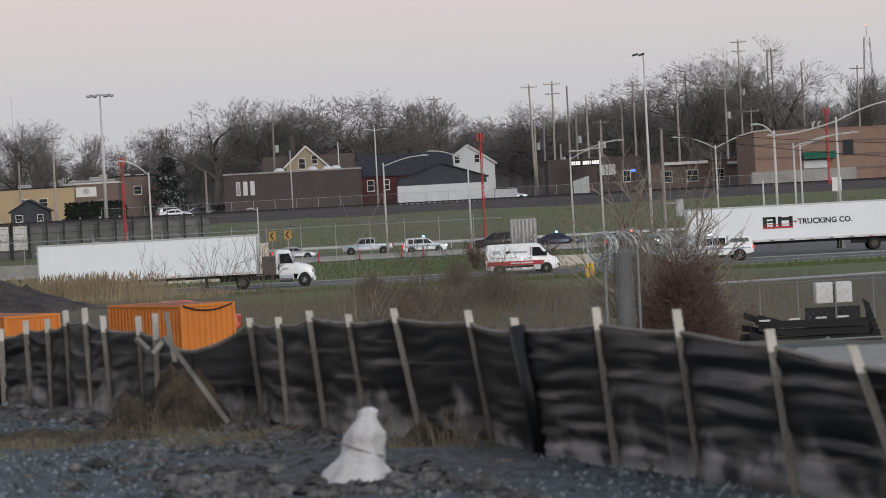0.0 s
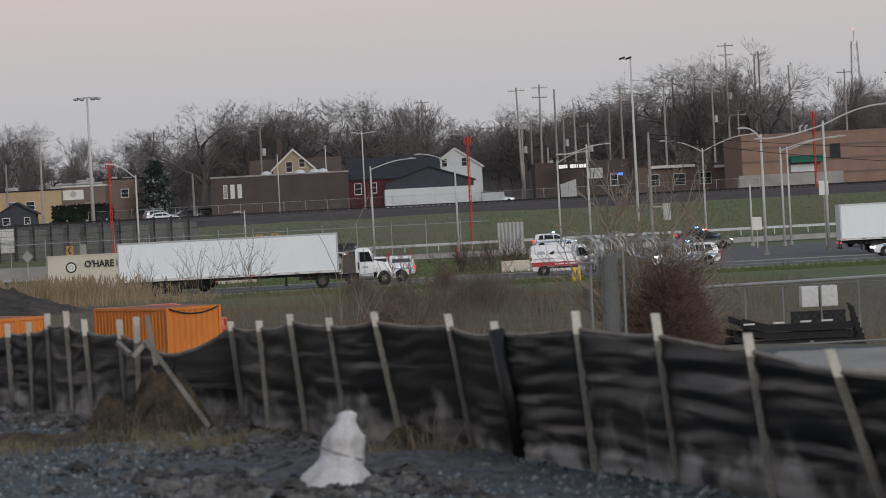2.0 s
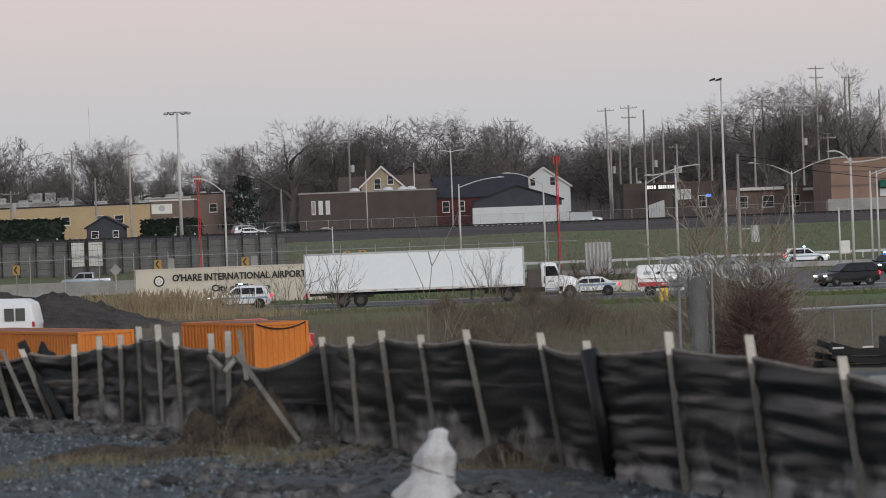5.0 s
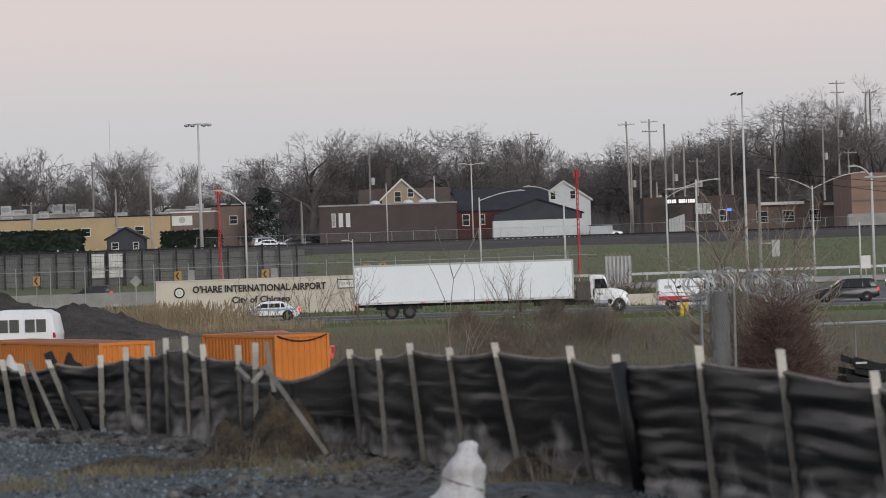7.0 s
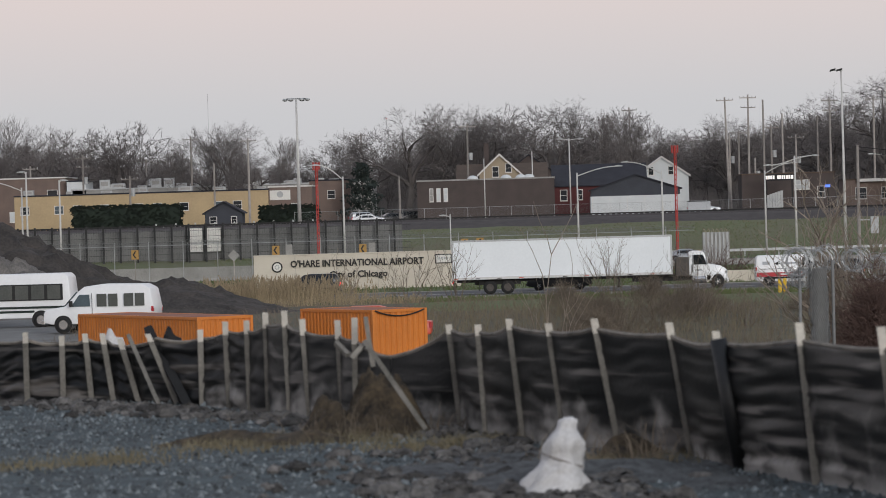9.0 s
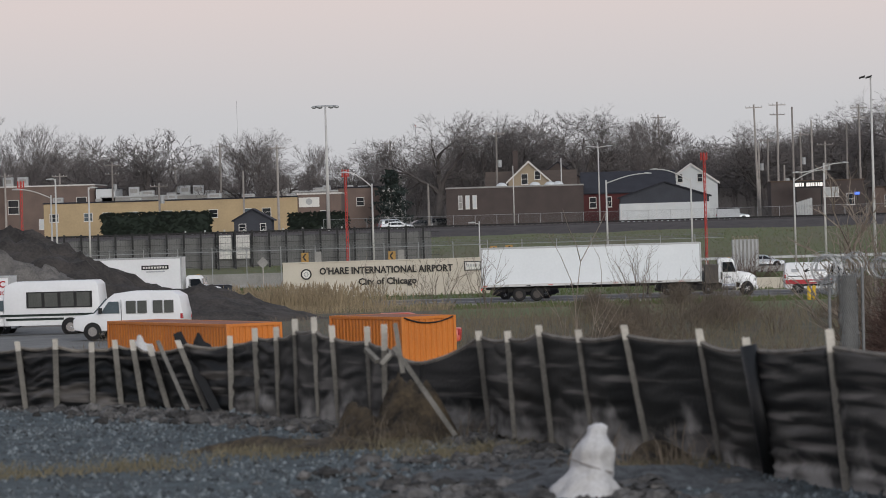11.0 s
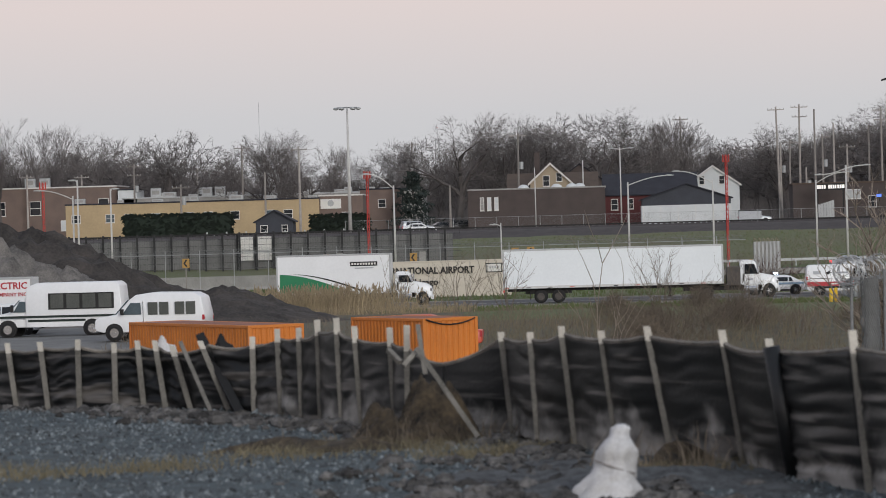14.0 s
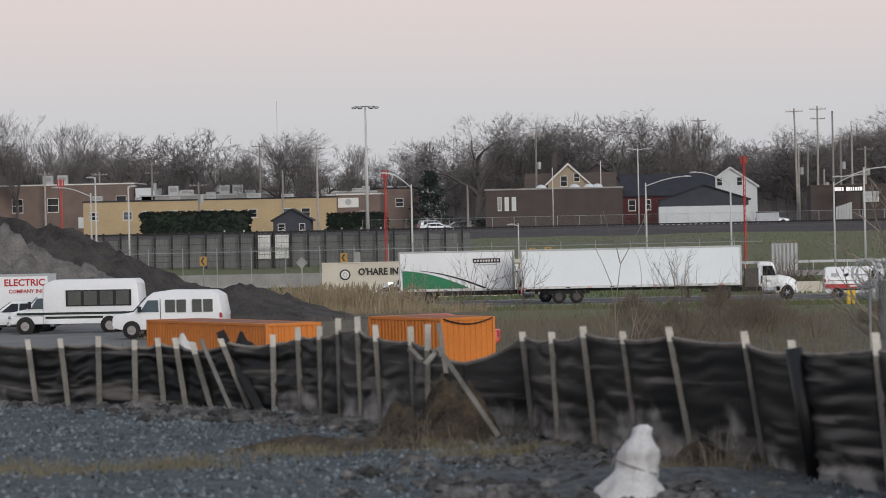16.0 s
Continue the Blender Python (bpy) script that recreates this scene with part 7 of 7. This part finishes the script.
# ---- razor wire and chain-link yard to the right ----
def razor_coil(name, label, p, q, r, turns, m=GALV, wire=0.0075):
    """Concertina of crossed loops between p and q."""
    p, q = Vector(p), Vector(q)
    d = q - p
    a = d.normalized()
    s = Vector((0, 0, 1)).cross(a).normalized()
    u = a.cross(s)
    k = Kit()
    n = 14
    for half in (0, 1):
        last = None
        for i in range(turns * n + 1):
            an = math.tau * i / n * (1 if half else -1)
            rr = r * (1 + 0.5 * hill(i / n * 1.3, half * 5.0, 1.0))
            tilt = 1.7 * hill(i / n * 0.9, half * 3.0 + 9.0, 1.0)
            c = p + d * (i / (turns * n)) + s * rr * math.cos(an) + u * rr * math.sin(an) + a * (tilt * rr * math.sin(an + half)) + Vector((0, 0, -0.10 * math.sin(math.pi * i / (turns * n))))
            if last:
                k.tube(last, c, wire, n=3, caps=False)
                if i % 2 == 0:
                    e = a * 0.045
                    k.add([c - e, c + e, c + Vector((0, 0, 0.02))], [(0, 1, 2)])
            last = c
    t = thing(name, label, "razor wire")
    part("coil", k, m, t)
    return t


t_ = mesh_fence("yard_fence", "chain-link yard fence before steel stock", 9.6, 22, 104, 0.3, 2.55, 1.1, 0.026, m=DULLWIRE)
part("rail_pipe", Kit().tube((9.6, 103.9, 2.62), (22, 103.9, 2.75), 0.045, n=6), GALV, t_)
mesh_fence("low_rail_fence", "steel pipe rail fence before stacked beams", 4.6, 14.0, 62, 1.5, 2.72, 3.6, 0.032, m=DULLWIRE)
for p, q, r, n in (((6.2, 90, 4.15), (6.5, 91, 4.1), 0.34, 7), ((6.35, 90.5, 3.75), (6.6, 91, 3.7), 0.24, 6), ((6.75, 91, 4.1), (7.25, 92, 4.2), 0.30, 7), ((7.75, 92, 4.1), (8.2, 93, 4.15), 0.26, 7), ((8.5, 93, 3.85), (9.5, 95, 3.95), 0.32, 11)):
    razor_coil("razor_wire_coil", "loose silver razor wire coil hung on the yard fence", p, q, r, n)
# a stood-up roll of old chain-link
t_ = thing("mesh_roll", "weathered grey roll of chain-link standing on end", "mesh roll", pose(6.9, 90.6, ground_z(6.9, 90.6)))
part("core", Kit().tube((0, 0, -0.1), (0.02, 0, 3.55), 0.20, 0.19, 14), GREYWALL, t_)
k = Kit()
for i in range(26):
    a = math.tau * i / 26
    for sg in (-1, 1):
        k.path([((0.23 + 0.08 * hill(a, j, 0.9)) * math.cos(a + sg * j * 0.5) + 0.08 * hill(j, 3.0, 0.4), (0.23 + 0.08 * hill(a, j, 0.9)) * math.sin(a + sg * j * 0.5), 0.1 + j * 0.29) for j in range(13)], 0.006, 3)
part("wire_mesh", k, DULLWIRE, t_)
for x, y, h in ((6.4, 90.5, 3.6), (7.25, 90.8, 3.75), (6.15, 88, 1.5)):
    t_ = thing("fence_post", "weathered grey fence post under razor wire", "fence post", pose(x, y, ground_z(x, y)))
    part("post", Kit().tube((0, 0, -0.2), (0.03, 0, h), 0.045, 0.04, 9), DULLWIRE, t_)
# upright galvanised scaffold pieces by the bush
t_ = thing("steel_rack", "bundle of upright galvanised steel tubes", "steel rack", pose(6.65, 82, 0.5))
for i, (x, h) in enumerate(((-0.75, 1.1), (-0.2, 1.35), (-0.05, 1.75), (0.12, 1.5), (0.27, 1.4), (0.36, 1.6))):
    part("tube", Kit().tube((x, 0.05 * (i % 3), -0.1), (x, 0.05 * (i % 3), h), 0.05, n=8), GALV, t_)
part("brace", Kit().tube((-0.4, -0.08, 0.55), (0.35, -0.08, 1.15), 0.035, n=6).tube((-0.3, -0.08, 1.2), (0.3, -0.08, 0.8), 0.03, n=6), GALV, t_)
part("plate", Kit().box(0.0, 0.25, -0.1, -0.07, 0.9, 1.15), DIRTWHITE, t_)


def beam_stack():
    """A loose pile of black steel bars, fanned out at one end and propped up at the other."""
    t = thing("beam_stack", "loose stack of black steel bars on timber sleepers", "beam stack", pose(8.3, 66, 1.85, 0, 0, 4))
    rg = random.Random(17)
    for j in range(7):
        for i in range(3):
            z = 0.08 + j * 0.145
            x0, x1 = -1.42 + rg.uniform(0, 0.4) + 0.03 * j, 1.15 + rg.uniform(-0.1, 0.2)
            lift = 0.10 + rg.uniform(0, 0.12)
            y = -0.35 + i * 0.24 + rg.uniform(-0.04, 0.04)
            k = Kit()
            for dy, dz, wy, wz in ((0, 0, 0.07, 0.014), (0, 0.055, 0.012, 0.05)):
                vs = [(x, y + dy + b * wy, z + up + dz + c * wz) for x, up in ((x0, lift), (x0 + 0.5, 0.02), (x1, 0.0)) for b, c in ((-1, -1), (1, -1), (1, 1), (-1, 1))]
                fs = [(3, 2, 1, 0), (8, 9, 10, 11)] + [(o + q, o + (q + 1) % 4, o + 4 + (q + 1) % 4, o + 4 + q) for o in (0, 4) for q in range(4)]
                k.add(vs, fs)
            part("beam", k, STEELD, t)
    for i in range(8):
        k = Kit().side([(0.95 + 0.05 * i, 0.05 + 0.11 * i), (1.05 + 0.05 * i, 0.0 + 0.11 * i), (1.42 - 0.02 * i, 0.62 + 0.10 * i), (1.30 - 0.02 * i, 0.70 + 0.10 * i)], -0.35 + 0.08 * i, -0.31 + 0.08 * i)
        part("end_plate", k, STEELD, t)
    for x in (-0.9, -0.35, 0.15, 0.55):
        part("packer", Kit().box(x, x + 0.2, -0.42, -0.38, 1.10, 1.13), DIRTWHITE, t)
    for x in (-1.0, 0.8):
        part("sleeper", Kit().box(x, x + 0.2, -0.5, 0.4, -0.9, 0.05), WOODP, t)


beam_stack()
t_ = thing("white_drum_pair", "pair of white sheet-wrapped crates behind the yard fence", "crate", pose(14.6, 109, 0.1))
for x in (-0.30, 0.28):
    part("crate", Kit().box(x - 0.26, x + 0.26, -0.3, 0.3, 1.62, 2.25), DIRTWHITE, t_, bevel=0.03)
part("stand", Kit().box(-0.85, 0.75, -0.3, 0.3, 0, 1.5), STEELD, t_)
# a pale slab-topped bin behind the fence
t_ = thing("site_bin", "dark bin with a pale dusty lid behind the silt fence", "bin", pose(3.55, 22.6, 3.62, 0, 0, -12))
part("bin_body", Kit().box(-0.75, 1.6, -1.2, 1.2, 0, 0.70), STEELD, t_, bevel=0.03)
part("lid", Kit().box(-0.82, 1.66, -1.28, 1.28, 0.70, 0.76), TEAL, t_, bevel=0.015)


# ---- traffic: lane, heading, height, then seconds and place along the road ----
TRIPS = {
    "SEMI": (266, 0, -0.4, ((0, -22.86), (1.5, -17.58), (2.5, -14.56), (3, -13.16), (3.5, -11.13), (4, -10.56), (4.7, -9.16), (7, -6.65), (9, -6.59), (12.5, -6.59), (16, -6.52))),
    "VAN": (268, 0, -0.4, ((0, 12.77), (1.5, 16.34), (2.5, 17.58), (3, 18.11), (3.5, 18.34), (4, 18.41), (7, 18.48), (9, 18.49), (12.5, 18.44), (16, 18.50))),
    "SEMI2": (289, 0, -0.42, ((0, 27.09), (1.5, 37.05), (16, 133.32))),
    "RENTAL": (271.2, 0, -0.4, ((0, -88.96), (12.5, -30.78), (14.5, -21.47), (16, -15.78))),
    "POL_PICK": (274, 180, -0.4, ((0, 27.68), (1.2, 13.66), (1.5, 10.16), (1.8, 5.92), (3.2, -14.78), (3.5, -17.99), (4, -26.65), (16, -234.42))),
    "POL_SUV": (274, 180, -0.4, ((0, 53.38), (2.5, 19.98), (3, 13.30), (3.2, 11.48), (3.6, 6.59), (4, -0.12), (4.7, -9.87), (16, -167.19))),
    "POL_FAR": (404, 0, -0.5, ((0, 8.39), (1, 15.91), (1.5, 21.25), (2.5, 27.46), (3, 31.68), (3.5, 35.63), (4, 38.01), (16, 95.05))),
    "BLUE_FAR": (404, 0, -0.5, ((0, 23.33), (1.5, 36.21), (16, 160.74))),
    "FAR_SUV": (416, 180, -0.5, ((0, 16.62), (1.5, 4.32), (16, -114.64))),
    "FAR_PICK": (416, 180, -0.5, ((0, 2.00), (1.5, -10.28), (16, -129.04))),
    "POL_SEDAN": (274, 180, -0.4, ((0, 62.13), (2.5, 38.50), (3, 33.77), (3.5, 31.08), (4, 24.05), (6.8, -8.80), (7, -13.44), (7.3, -17.80), (16, -144.20))),
    "DARK_CAR": (274, 180, -0.4, ((0, 12.80), (0.3, 7.90), (0.5, 4.63), (0.8, -0.43), (1.2, -4.16), (16, -142.19))),
    "DARK_SUV": (274, 180, -0.4, ((0, 60.0), (2.5, 45.2), (3, 42.45), (3.5, 40.2), (4, 38.0), (4.5, 35.0), (7, 18.86), (8.4, -8.54), (9, -17.70), (16, -124.61))),
    "DARK_SUV2": (274, 180, -0.4, ((0, 159.58), (12.3, -9.01), (12.5, -11.75), (12.8, -16.17), (16, -63.29))),
    "DARK_SUV3": (274, 180, -0.4, ((0, 132.43), (8, 15.85), (9.7, -8.93), (16, -100.73))),
    "DARK_SUV4": (274, 180, -0.4, ((0, 135.81), (9.5, 15.54), (10.5, 2.87), (16, -66.76))),
    "BLUE_CAR": (274, 180, -0.4, ((0, 228.03), (11.8, 16.78), (12.5, 4.24), (13.3, -8.66), (14.5, -26.18), (16, -48.08))),
    "POL_LATE": (274, 180, -0.4, ((0, 233.80), (13.9, 15.33), (14.5, 5.90), (16, -16.80))),
    "GREY_CAR": (404, 0, -0.5, ((0, -6.26), (9, 16.41), (12.5, 25.23), (16, 34.05))),
    "POL_DARK": (318, 228, -0.4, ((0, 56.0), (1.5, 50.0), (2.5, 43.9), (3, 42.0), (3.5, 41.0), (16, 41.0))),
    "POL_DARK2": (345, 0, -0.4, ((0, 27.0), (1.5, 33.5), (2.5, 37.2), (3, 38.9), (3.5, 42.3), (4.5, 50.0), (16, 150.0))),
}


# a car that comes down the slip road and merges: seconds and distance out
MERGE = ((0, 345), (2.5, 309), (3, 299.5), (3.5, 291.5), (4, 283), (4.5, 276.5), (5.2, 274), (16, 274))


def motions():
    """Each vehicle runs along its lane; its wheels roll with it."""
    fleet = {"SEMI": SEMI, "VAN": VAN, "SEMI2": SEMI2, "RENTAL": RENTAL, "POL_PICK": POL_PICK, "POL_SUV": POL_SUV, "POL_FAR": POL_FAR, "BLUE_FAR": BLUE_FAR, "FAR_SUV": FAR_SUV, "FAR_PICK": FAR_PICK,
             "POL_SEDAN": POL_SEDAN, "DARK_CAR": DARK_CAR, "DARK_SUV": DARK_SUV, "DARK_SUV2": DARK_SUV2, "DARK_SUV3": DARK_SUV3, "DARK_SUV4": DARK_SUV4, "BLUE_CAR": BLUE_CAR, "POL_LATE": POL_LATE, "GREY_CAR": GREY_CAR, "POL_DARK": POL_DARK, "POL_DARK2": POL_DARK2}
    for name, (y, turn, z, legs) in TRIPS.items():
        ob = fleet[name]
        ts = [a for a, b in legs]
        xs = [b for a, b in legs]
        n = len(ts)
        slope = [0.0] * n
        for i in range(n):
            a, b = max(0, i - 1), min(n - 1, i + 1)
            slope[i] = (xs[b] - xs[a]) / (ts[b] - ts[a])
            if 0 < i < n - 1 and (xs[i] - xs[i - 1]) * (xs[i + 1] - xs[i]) <= 0:
                slope[i] = 0.0

        def place(t):
            i = max(j for j in range(n - 1) if ts[j] <= t + 1e-9)
            h = ts[i + 1] - ts[i]
            u = min(1.0, (t - ts[i]) / h)
            return (xs[i] * (2 * u ** 3 - 3 * u * u + 1) + xs[i + 1] * (3 * u * u - 2 * u ** 3) + h * (slope[i] * (u ** 3 - 2 * u * u + u) + slope[i + 1] * (u ** 3 - u * u)))

        rows = [(k / 5, pose(place(k / 5), y, z, 0, 0, turn)) for k in range(81)]
        if name == "DARK_SUV":
            out = lambda t: float(np.interp(t, [a for a, b in MERGE], [b for a, b in MERGE]))
            rows = []
            for k in range(81):
                a, b = max(0.0, k / 5 - 0.4), min(16.0, k / 5 + 0.4)
                head = math.degrees(math.atan2(out(b) - out(a), place(b) - place(a))) % 360
                rows.append((k / 5, pose(place(k / 5), out(k / 5), z, 0, 0, head)))
        walk(ob, rows)
        sign = 1 if turn == 0 else -1
        for w in ob.children:
            if not w.name.startswith("wheel") or w.type != "EMPTY":
                continue
            x, yy, r = w.location
            fastest = max(abs(place(k / 10 + 0.1) - place(k / 10)) for k in range(160)) / r
            parts = max(1, math.ceil(fastest / 1.3))
            step = 0.1 / min(3, parts)
            gain = min(1.0, 1.3 / max(1e-6, fastest / min(3, parts)))
            count = round(16 / step)
            start = place(0.0)
            walk(w, [(q * step, Matrix.Translation((x, yy, r)) @ Matrix.Rotation(sign * gain * (place(min(16.0, q * step)) - start) / r, 4, "Y")) for q in range(count + 1)])


motions()
